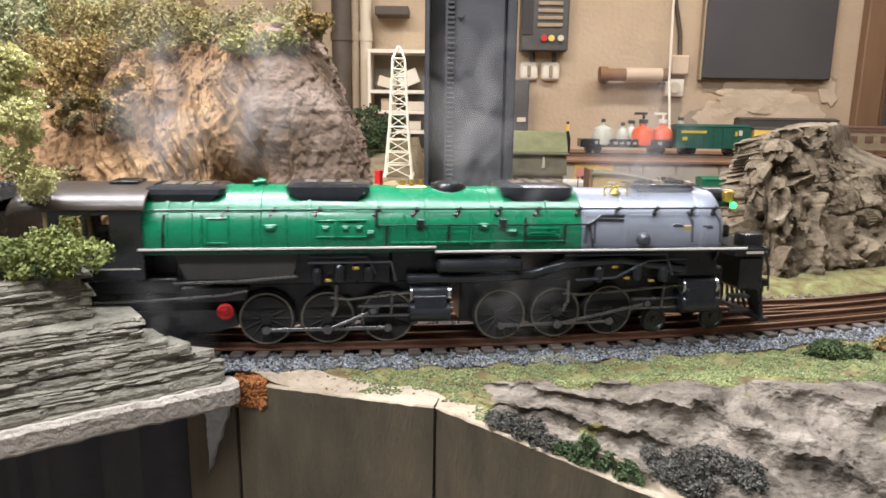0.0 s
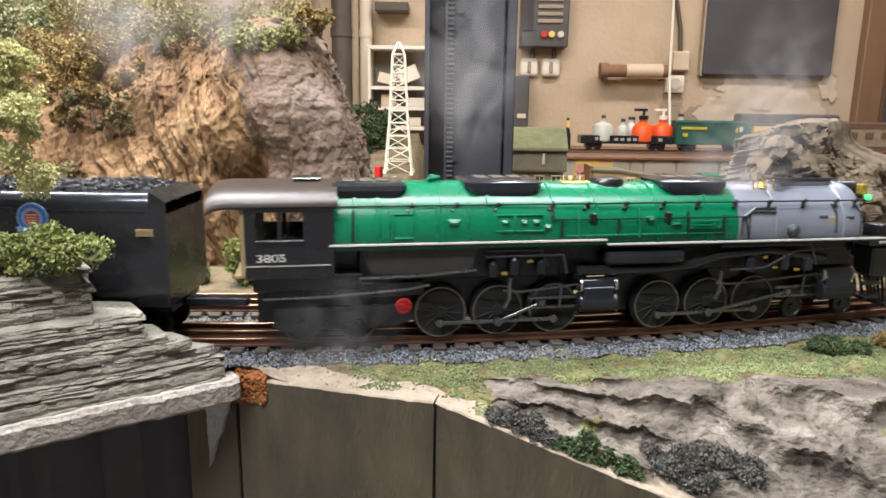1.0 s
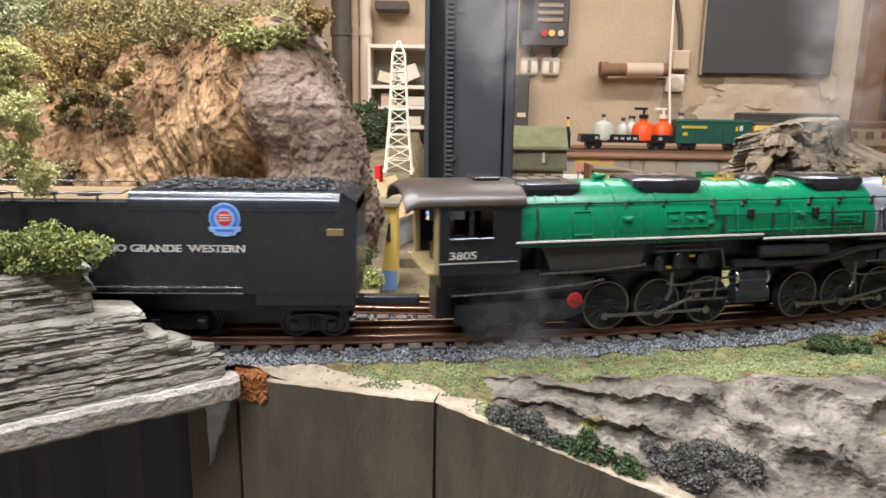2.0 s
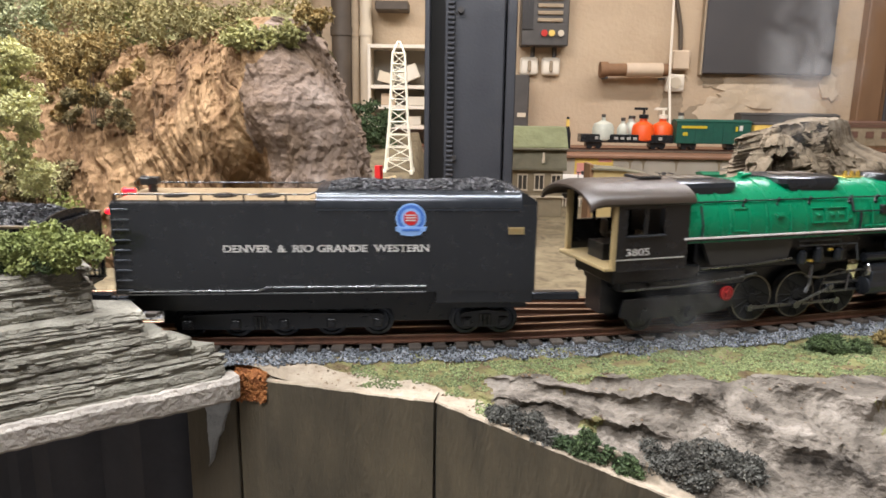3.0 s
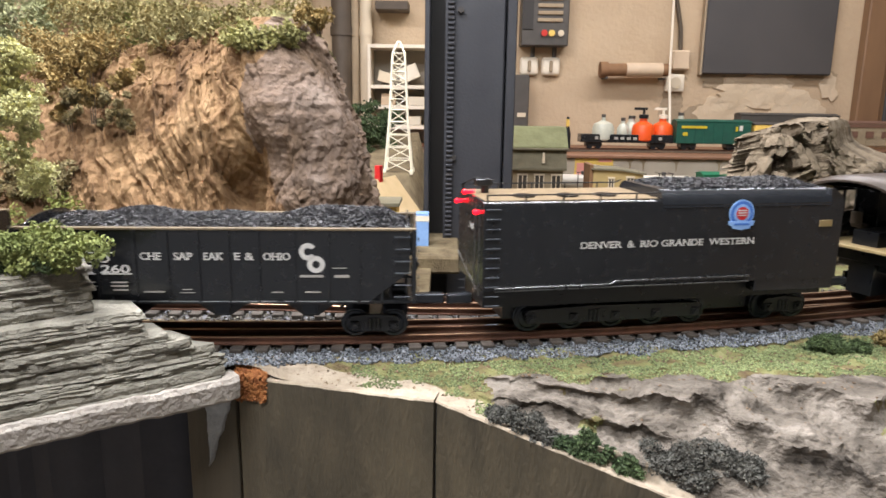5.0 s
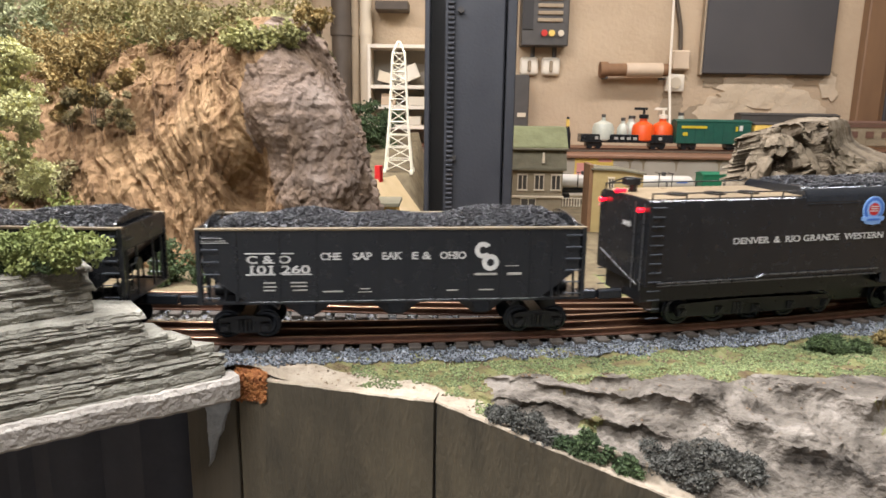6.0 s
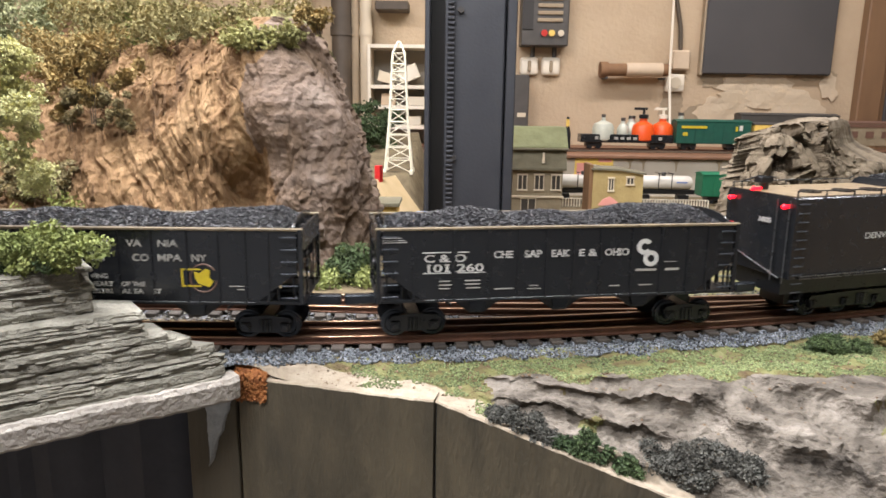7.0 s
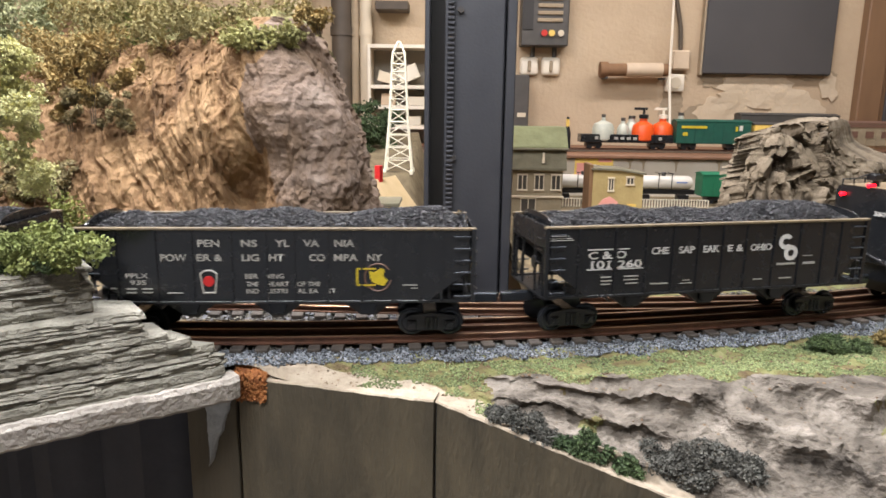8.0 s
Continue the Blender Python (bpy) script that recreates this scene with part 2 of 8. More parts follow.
def path_rod(bm, pts, r, seg=8):
    for a, b in zip(pts, pts[1:]):
        rod(bm, a, b, r, seg=seg)
    for p in pts[1:-1]:
        bmesh.ops.create_icosphere(bm, subdivisions=1, radius=r * 1.02, matrix=Matrix.Translation(p))
    return bm


def lathe(bm, prof, axis="X", seg=40, at=(0, 0, 0), squash=1.0):
    """Turned body from (position along the axis, radius) pairs."""
    rings = []
    for a, r in prof:
        ring = []
        for k in range(seg):
            c, s = math.cos(2 * math.pi * k / seg) * r, math.sin(2 * math.pi * k / seg) * r
            p = {"X": (a, c, s * squash), "Y": (c, a, s), "Z": (c, s * squash, a)}[axis]
            ring.append(bm.verts.new((p[0] + at[0], p[1] + at[1], p[2] + at[2])))
        rings.append(ring)
    for r0, r1 in zip(rings, rings[1:]):
        for k in range(seg):
            bm.faces.new((r0[k], r0[(k + 1) % seg], r1[(k + 1) % seg], r1[k]))
    bm.faces.new(rings[0][::-1])
    bm.faces.new(rings[-1])
    bmesh.ops.recalc_face_normals(bm, faces=bm.faces)
    return bm


def prism(bm, pts, y0, y1, axis="Y"):
    """A flat outline of (a, b) pairs made solid between y0 and y1; a, b are x, z (axis Y), y, z (axis X) or x, y (axis Z)."""
    f = {"Y": lambda a, b, c: (a, c, b), "X": lambda a, b, c: (c, a, b), "Z": lambda a, b, c: (a, b, c)}[axis]
    v0 = [bm.verts.new(f(a, b, y0)) for a, b in pts]
    v1 = [bm.verts.new(f(a, b, y1)) for a, b in pts]
    k = len(pts)
    fs = [bm.faces.new(v0[::-1]), bm.faces.new(v1)]
    fs += [bm.faces.new((v0[i], v0[(i + 1) % k], v1[(i + 1) % k], v1[i])) for i in range(k)]
    bmesh.ops.recalc_face_normals(bm, faces=fs)
    return bm


def mesh_of(name, bm, material, smooth=False):
    me = bpy.data.meshes.new(name)
    bm.to_mesh(me)
    bm.free()
    me.materials.append(material)
    if smooth:
        me.shade_smooth()
        me.set_sharp_from_angle(angle=radians(32))
    return me


def part(name, bm, material, parent, label="", smooth=True):
    ob = new(name, mesh_of(name, bm, material, smooth))
    ob.parent = parent
    return tagged(ob, label)


def solo(name, bm, material, label, category="", group="", kind="", smooth=False, at=None):
    ob = new(name, mesh_of(name, bm, material, smooth))
    if at is not None:
        ob.matrix_world = at
    return tagged(ob, label, category, group, kind)


def thing(name, label, category, group="", kind="", at=None):
    ob = new(name)
    ob.empty_display_size = 0.02
    if at is not None:
        ob.matrix_world = at
    return tagged(ob, label, category, group, kind)


def raw(name, verts, faces, material, parent=None, smooth=False):
    me = bpy.data.meshes.new(name)
    me.from_pydata([tuple(v) for v in verts], [], [tuple(f) for f in faces])
    me.materials.append(material)
    if smooth:
        me.shade_smooth()
    ob = new(name, me)
    ob.parent = parent
    return ob


def bmn():
    return bmesh.new()


def lettering(name, text, material, parent, x0, x1, z, h, y, lift=0.0004, label="", serif=False):
    """Raised print on a side that faces -y: centred on z, h high, stretched to fill x0..x1."""
    cu = bpy.data.curves.new(name, "FONT")
    cu.body, cu.size, cu.extrude, cu.offset = text, 1.0, 0.0, 0.018
    tmp = bpy.data.objects.new(name, cu)
    me = bpy.data.meshes.new_from_object(tmp)
    bpy.data.objects.remove(tmp)
    co = np.array([v.co[:] for v in me.vertices])
    lo, hi = co.min(0), co.max(0)
    tall = hi[1] - lo[1]
    slabs = []
    if serif:
        for e in me.edges:
            a, c = co[e.vertices[0]], co[e.vertices[1]]
            for lev, sg in ((lo[1], 1), (hi[1], -1)):
                if abs(a[1] - lev) < 0.035 * tall and abs(c[1] - lev) < 0.035 * tall and 0.06 * tall < abs(a[0] - c[0]) < 0.9 * tall:
                    xa, xb = sorted((a[0], c[0]))
                    right = 0.10 * tall if xb - xa < 0.4 * tall else 0.0
                    slabs.append((max(lo[0], xa - 0.10 * tall), min(hi[0], xb + right), lev, lev + sg * 0.13 * tall))
    for v, c in zip(me.vertices, co):
        v.co = (x0 + (c[0] - lo[0]) / (hi[0] - lo[0]) * (x1 - x0), y - lift, z + ((c[1] - lo[1]) / (hi[1] - lo[1]) - 0.5) * h)
    if slabs:
        b = bmesh.new()
        b.from_mesh(me)
        fx, fz = (x1 - x0) / (hi[0] - lo[0]), h / tall
        for xa, xb, za, zb in slabs:
            q = [(x0 + (u - lo[0]) * fx, y - lift - 0.00012, z + (w - lo[1]) * fz - h / 2) for u, w in ((xa, za), (xb, za), (xb, zb), (xa, zb))]
            b.faces.new([b.verts.new(p) for p in q])
        b.to_mesh(me)
        b.free()
    me.materials.append(material)
    ob = new(name, me)
    ob.parent = parent
    return tagged(ob, label)


def fbm(p, octaves=5, h=0.9, lac=2.1):
    return noise.fractal(Vector(p), h, lac, octaves)


def stones(name, pts, sizes, material, parent=None, seed=3, flat=0.8):
    """Many small angular lumps in one mesh, each an island."""
    rng = np.random.default_rng(seed)
    base = np.array([(1, 0, 0), (-1, 0, 0), (0, 1, 0), (0, -1, 0), (0, 0, 1), (0, 0, -1)], float)
    tri = np.array([(0, 2, 4), (2, 1, 4), (1, 3, 4), (3, 0, 4), (2, 0, 5), (1, 2, 5), (3, 1, 5), (0, 3, 5)])
    n = len(pts)
    q = rng.normal(size=(n, 4))
    q /= np.linalg.norm(q, axis=1)[:, None]
    w, x, y, z = q.T
    rot = np.array([[1 - 2 * (y * y + z * z), 2 * (x * y - z * w), 2 * (x * z + y * w)], [2 * (x * y + z * w), 1 - 2 * (x * x + z * z), 2 * (y * z - x * w)],
                    [2 * (x * z - y * w), 2 * (y * z + x * w), 1 - 2 * (x * x + y * y)]]).transpose(2, 0, 1)
    v = base[None] * rng.uniform(0.55, 1.15, (n, 6, 1)) + rng.normal(0, 0.18, (n, 6, 3))
    v = np.einsum("nij,nkj->nki", rot, v) * np.asarray(sizes)[:, None, None]
    v[:, :, 2] *= flat
    v += np.asarray(pts)[:, None, :]
    f = tri[None] + (np.arange(n) * 6)[:, None, None]
    return raw(name, v.reshape(-1, 3), f.reshape(-1, 3), material, parent)


def leaves(name, blobs, size, material, parent=None, seed=1, per=500, shell=0.55):
    """Foliage of many small bent leaf clumps: blobs of (x, y, z, rx, ry, rz), filled towards their uneven skins."""
    rng = np.random.default_rng(seed)
    pts = []
    for bx, by, bz, rx, ry, rz in blobs:
        d = rng.normal(size=(per, 3))
        d /= np.linalg.norm(d, axis=1)[:, None]
        lump = 1 + 0.28 * np.sin(d[:, 0] * 5 + bx * 90) * np.sin(d[:, 1] * 6 + by * 70) + 0.2 * np.sin(d[:, 2] * 9 + bz * 130 + d[:, 0] * 4)
        r = (shell + (1 - shell) * rng.uniform(0, 1, per) ** 0.5) * lump
        pts.append(d * r[:, None] * np.array([rx, ry, rz]) + np.array([bx, by, bz]))
    pts = np.concatenate(pts)
    n = len(pts)
    a = rng.normal(size=(n, 3))
    a /= np.linalg.norm(a, axis=1)[:, None]
    b = np.cross(a, rng.normal(size=(n, 3)))
    b /= np.linalg.norm(b, axis=1)[:, None]
    c = np.cross(a, b)
    s = (size * rng.uniform(0.5, 1.3, n))[:, None]
    v = np.stack([pts - a * s, pts + b * s * 0.7 + c * s * 0.3, pts + a * s, pts - b * s * 0.7 + c * s * 0.3], 1)
    i = (np.arange(n) * 4)[:, None]
    f = np.concatenate([i + np.array([[0, 1, 2]]), i + np.array([[0, 2, 3]])])
    return raw(name, v.reshape(-1, 3), f, material, parent)
# ---- the room ----
def room():
    b = bmn(); box(b, -2.6, 2.6, 2.6, 2.75, -1.05, 1.5)
    wall = solo("wall_north", b, M["plasterwall"], "beige plastered basement wall with worn bare patches", kind="structure")
    b = bmn(); box(b, -2.75, -2.6, -2.0, 2.75, -1.05, 1.5)
    solo("wall_west", b, M["plasterwall"], "beige plastered wall", kind="structure")
    b = bmn(); box(b, 2.6, 2.75, -2.0, 2.75, -1.05, 1.5)
    solo("wall_east", b, M["plasterwall"], "beige plastered wall", kind="structure")
    # unseen wall behind the camera; its grey is chosen for reflections in black paint
    b = bmn(); box(b, -2.75, 2.75, -2.15, -2.0, -1.05, 1.5)
    solo("wall_south", b, M["reflectorwall"], "unseen pale grey wall, toned for the sheen on the train's black sides", kind="structure")
    b = bmn(); box(b, -2.75, 2.75, -2.15, 2.75, -1.15, -1.05)
    solo("floor", b, M["floorm"], "grey concrete basement floor", kind="structure")
    b = bmn(); box(b, -2.75, 2.75, -2.15, 2.75, 1.5, 1.6)
    solo("ceiling", b, M["ceilm"], "pale painted ceiling", kind="structure")
    for x, y, z, sx, sy, w, tint in LAMPS:
        f = thing("ceiling_or_fill_light", "white tube light fixture out of view on the ceiling, the camera-side one an added fill", "ceiling light", "ceiling lights", at=pose(x, y, z))
        b = bmn(); box(b, -sx / 2 - 0.03, sx / 2 + 0.03, -sy / 2 - 0.02, sy / 2 + 0.02, 0.0, 0.14, 0.008)
        part("housing", b, M["whitepl"], f)
        b = bmn(); rod(b, (-sx / 2, 0, -0.025), (sx / 2, 0, -0.025), 0.018)
        part("tube", b, M["tube"], f, "lit fluorescent tube")


# ---- the track's line: straight, then a curve bending away from the camera ----
CX, CY, RC = -0.2300, 2.2655, 1.8240


def track(s, w=0.0):
    """Point and heading at s metres along the centre line, w metres towards the camera's side."""
    if s < 0:
        return Vector((CX + s, CY - RC - w, 0)), 0.0
    a = s / RC
    return Vector((CX + (RC + w) * math.sin(a), CY - (RC + w) * math.cos(a), 0)), a


def second(s, w=0.0):
    """The track behind, which draws near the first one at a turnout."""
    return track(s, w - 0.080 + 0.060 * min(1.0, max(0.0, (s - 0.10) / 0.46)))


def rail_line(bm, line, w, s0, s1, n, prof):
    rings = []
    for k in range(n + 1):
        s = s0 + (s1 - s0) * k / n
        ring = []
        for dw, z in prof:
            p, _ = line(s, w + dw)
            ring.append(bm.verts.new((p.x, p.y, z)))
        rings.append(ring)
    m = len(prof)
    for a, c in zip(rings, rings[1:]):
        for i in range(m):
            bm.faces.new((a[i], a[(i + 1) % m], c[(i + 1) % m], c[i]))
    bm.faces.new(rings[0])
    bm.faces.new(rings[-1][::-1])
    bmesh.ops.recalc_face_normals(bm, faces=bm.faces)


def lay_track(name, label, line, dz, s0, s1):
    t = thing(name, label, "track", "", "structure")
    foot, web, head = 0.0024, 0.0007, 0.0014
    for w in (-0.0159, 0.0, 0.0159):
        b = bmn()
        rail_line(b, line, w, s0, s1, 60, [(-foot, -0.0050 + dz), (foot, -0.0050 + dz), (foot, -0.0042 + dz), (web, -0.0036 + dz), (web, -0.0016 + dz), (head, -0.0011 + dz), (head, -0.0002 + dz), (-head, -0.0002 + dz), (-head, -0.0011 + dz), (-web, -0.0016 + dz), (-web, -0.0036 + dz), (-foot, -0.0042 + dz)])
        r = part("rail", b, M["rail"], t, "rusty brown rail with a shiny worn head", smooth=False)
        b = bmn()
        rail_line(b, line, w, s0, s1, 60, [(-head * 0.85, -0.0002 + dz), (head * 0.85, -0.0002 + dz), (head * 0.6, 0.0 + dz), (-head * 0.6, 0.0 + dz)])
        part("rail_head", b, M["railtop"], r, smooth=False)
    b = bmn(); box(b, -0.0042, 0.0042, -0.0265, 0.0265, -0.0040, 0.0, 0.0006)
    tie_mesh = mesh_of("tie", b, M["tie"])
    rng = random.Random(5)
    s = s0
    while s < s1:
        p, a = line(s)
        ob = new("tie", tie_mesh)
        ob.parent = t
        ob.matrix_basis = pose(p.x, p.y, -0.0051 + dz, 0, 0, math.degrees(a) + rng.uniform(-2.5, 2.5))
        s += 0.0160
    return t


# ---- ground round the track ----
WALL_A, WALL_B, WALL_C = Vector((-0.1285, 0.4073)), Vector((-0.0034, 0.3750)), Vector((0.1185, 0.3200))
WALL_D = Vector((0.34, 0.225))


def lip(x):
    """Front edge of the scenery: y and height of the retaining board's top at x."""
    for p, q, z0, z1 in ((WALL_A, WALL_B, -0.0185, -0.0190), (WALL_B, WALL_C, -0.0190, -0.0450), (WALL_C, WALL_D, -0.0450, -0.082)):
        if x <= q.x or q is WALL_D:
            f = (x - p.x) / (q.x - p.x)
            return p.y + (q.y - p.y) * f, z0 + (z1 - z0) * f


def bank_height(x, y, full=False):
    """Ballast shoulder, grass verge, then ledged rock down to the board's top."""
    r = math.hypot(x - CX, y - CY) - RC if x > CX else CY - RC - y
    ly, lz = lip(max(x, WALL_A.x))
    z = -0.0095
    if r > 0.030:
        z -= min(0.0035, (r - 0.030) * 0.30)
    r_lip = r + (y - ly)
    edge = 0.064 + 0.16 * max(0.0, x - 0.10) + 0.012 * fbm((x * 22, y * 16, 0), 4)
    rock = min(1.0, max(0.0, (x - 0.015) / 0.03))
    start = 0.039 + (max(0.040, min(edge, r_lip - 0.006)) - 0.039) * rock
    grass, jut = 1.0, 0.0
    if r > start:
        f = min(1.0, (r - start) / max(0.004, r_lip - start))
        drop = z - lz + 0.0024
        q = f * 2.8 - (x - 0.1) * 6.0 + 0.65 * fbm((x * 15, y * 15, 1.7), 5)
        fr = q - math.floor(q)
        step = (math.floor(q) + (0.10 * fr / 0.80 if fr < 0.80 else 0.10 + 0.90 * (fr - 0.80) / 0.20) - q) / 2.8
        ledge = step * rock * min(1, f * 5) * min(1, (1 - f) * 5)
        z -= drop * (f + ledge * 0.95)
        q2 = f * 10 - (x - 0.1) * 22.0 + 1.6 * fbm((x * 24, y * 24, 4.1), 4)
        f2 = q2 - math.floor(q2)
        thin = max(0.0, min(1.0, (f - 0.25) * 4)) * rock * min(1, (1 - f) * 5)
        z += thin * 0.0030 * ((f2 if f2 < 0.82 else (1 - f2) * 4.5) - 0.45)
        jut = rock * min(1, f * 5) * min(1, (1 - f) * 6) * (0.0042 * math.sin(min(1.0, max(0.0, (fr - 0.45) / 0.38)) * math.pi) if fr < 0.83 else -0.0030 * math.sin((fr - 0.83) / 0.17 * math.pi))
        mound = min(1, f * 4) * min(1, (1 - f) * 4) * rock
        z += mound * (0.0036 * fbm((x * 60, y * 60, 5), 6) + 0.0012 * fbm((x * 190, y * 190, 2), 4) + 0.009 * max(0, fbm((x * 18, y * 18, 9), 3)))
        grass = 1 - min(1.0, max(0.0, (r - start) * 120)) * min(1.0, rock * 1.3 + 0.25 * fbm((x * 40, y * 40, 3), 3) * (rock > 0))
    elif x > 0.0:
        z += 0.002 * fbm((x * 40, y * 40, 2), 4)
    return (z, grass, jut) if full else (z, grass)


def bank():
    nx, ny = 480, 230
    verts, faces, kinds = [], [], []
    for i in range(nx + 1):
        x = -0.150 + (0.62 + 0.150) * i / nx
        ly, lz = lip(max(x, WALL_A.x))
        top = track(x - CX if x < CX else RC * math.asin(min(0.95, (x - CX) / RC)), 0.026)[0].y
        for j in range(ny + 1):
            y = ly + 0.003 + (top - ly - 0.003) * (j / ny)
            z, g, jut = bank_height(x, y, True)
            verts.append((x, y - jut, z))
            bare = fbm((x * 30, y * 60, 4.2), 4)
            pale = y - ly < 0.016 + 0.010 * fbm((x * 25, 0, 6), 3) - 0.03 * max(0.0, x)
            kinds.append(2 if pale and x < 0.13 and (bare > -0.5 or x < 0.0) else 1 if g + 0.5 * bare > 0.35 else 0)
    for i in range(nx):
        for j in range(ny):
            a = i * (ny + 1) + j
            faces.append((a, a + ny + 1, a + ny + 2, a + 1))
    ob = raw("ground", verts, faces, M["bank"], smooth=True)
    ob.data.materials.append(M["grass"])
    ob.data.materials.append(M["cut"])
    ob.data.polygons.foreach_set("material_index", [kinds[f[0]] for f in faces])
    return tagged(ob, "grassy verge over grey ledged plaster rock", kind="structure")


def table():
    """The layout's top behind the track, lower ground further back, and the raised shelf along the wall."""
    verts, faces = [], []
    nx, ny = 120, 60
    for i in range(nx + 1):
        x = -1.6 + 3.2 * i / nx
        y0 = CY - RC - 0.028 if x < CX else (track(RC * math.asin(min(0.97, (x - CX) / RC)), 0.028)[0].y)
        for j in range(ny + 1):
            yb = 1.02 if x < -0.06 or x > 0.30 else 0.560
            y = y0 + (yb - y0) * j / ny if y0 < yb - 0.02 else y0 + 0.02 * j / ny
            d = max(0.0, (j / ny) - 0.25)
            verts.append((x, y, -0.0100 + 0.006 * fbm((x * 9, y * 9, 0.4), 4) * d))
    for i in range(nx):
        for j in range(ny):
            a = i * (ny + 1) + j
            faces.append((a, a + ny + 1, a + ny + 2, a + 1))
    tagged(raw("layout_ground", verts, faces, M["soil"], smooth=True), "brown earth scenery ground behind the tracks", kind="structure")
    # a well is left open round the steel column
    b = bmn()
    for x0, x1, y0, y1 in ((-1.9, -0.02, 0.66, 1.43), (0.135, 1.9, 0.66, 1.43), (-1.9, 1.9, 1.43, 2.12)):
        box(b, x0, x1, y0, y1, -0.16, -0.125)
    solo("lower_ground", b, M["soil"], "brown lower ground of the rear layout", kind="structure")
    b = bmn(); box(b, -1.9, 1.9, 2.10, 2.6, -0.012, 0.0, 0.003)
    solo("layout_shelf", b, M["shelfb"], "brown-edged layout shelf along the wall", kind="structure")
    b = bmn(); box(b, -1.9, 1.9, 2.115, 2.13, -0.16, -0.014)
    solo("shelf_fascia", b, M["shelfw"], "stained white board below the shelf", kind="structure")
    b = bmn(); box(b, -1.6, 1.6, 0.46, 0.60, -0.06, -0.03)
    solo("benchwork", b, M["ply"], "dark plywood benchwork under the layout", kind="structure")


def legs():
    t = thing("table_leg_frame", "dark wooden legs under the layout", "table", kind="structure")
    for x in (-1.5, -0.6, 0.5, 1.5):
        for y, top in ((0.50, -0.06), (1.2, -0.16), (2.05, -0.16)):
            b = bmn(); box(b, x - 0.035, x + 0.035, y - 0.035, y + 0.035, -1.05, top, 0.002)
            part("leg", b, M["ply"], t, smooth=False)
    b = bmn(); box(b, -1.6, 1.6, 2.16, 2.58, -0.20, -0.012)
    part("shelf_support", b, M["ply"], t, smooth=False)


room()
legs()
table()
bank()
lay_track("track_near", "brown three-rail model track on dark ties", track, 0.0, -0.75, 1.45)
lay_track("track_far", "rusty three-rail model track behind the train", second, -0.0012, -0.45, 0.85)
# ---- ballast, verge, retaining boards ----
def line_points(line, n, s0, s1, w0, w1, z, rng):
    out = []
    for _ in range(n):
        s, w = rng.uniform(s0, s1), rng.uniform(w0, w1)
        p, _a = line(s, w)
        out.append((p.x, p.y, z(w) + rng.uniform(-0.0005, 0.0006)))
    return out


def ballast():
    rng = np.random.default_rng(11)
    pts = line_points(track, 28000, 0.0, 0.76, 0.0205, 0.0440, lambda w: -0.0078 - max(0, w - 0.027) * 0.30, rng)
    keep = [p for p in pts if math.hypot(p[0] - CX, p[1] - CY) - RC < 0.0375 + 0.006 * fbm((p[0] * 40, 0, 3), 3) or p[0] < CX]
    tagged(stones("ballast", keep, rng.uniform(0.0005, 0.00125, len(keep)), M["ballast"], seed=4), "loose grey and white ballast stones", "ballast", kind="stuff")
    pts = line_points(track, 9000, -0.30, 0.70, -0.078, -0.016, lambda w: -0.0092, rng) + line_points(track, 5000, -0.20, 0.70, -0.016, 0.02, lambda w: -0.0078, rng)
    tagged(stones("ballast_between", pts, rng.uniform(0.0009, 0.0019, len(pts)), M["ballast2"], seed=6), "grey ballast between the two tracks", "ballast", kind="stuff")
    b = bmn()
    rail_line(b, track, 0.0, -0.75, 1.5, 90, [(-0.030, -0.0100), (0.030, -0.0100), (0.034, -0.0125), (-0.034, -0.0125)])
    solo("ballast_bed", b, M["bed"], "dark ballast bed under the track", kind="structure")
    b = bmn()
    rail_line(b, second, 0.0, -0.5, 0.9, 90, [(-0.028, -0.0098), (0.028, -0.0098), (0.032, -0.0125), (-0.032, -0.0125)])
    solo("ballast_bed_far", b, M["bed"], "dark ballast bed under the far track", kind="structure")


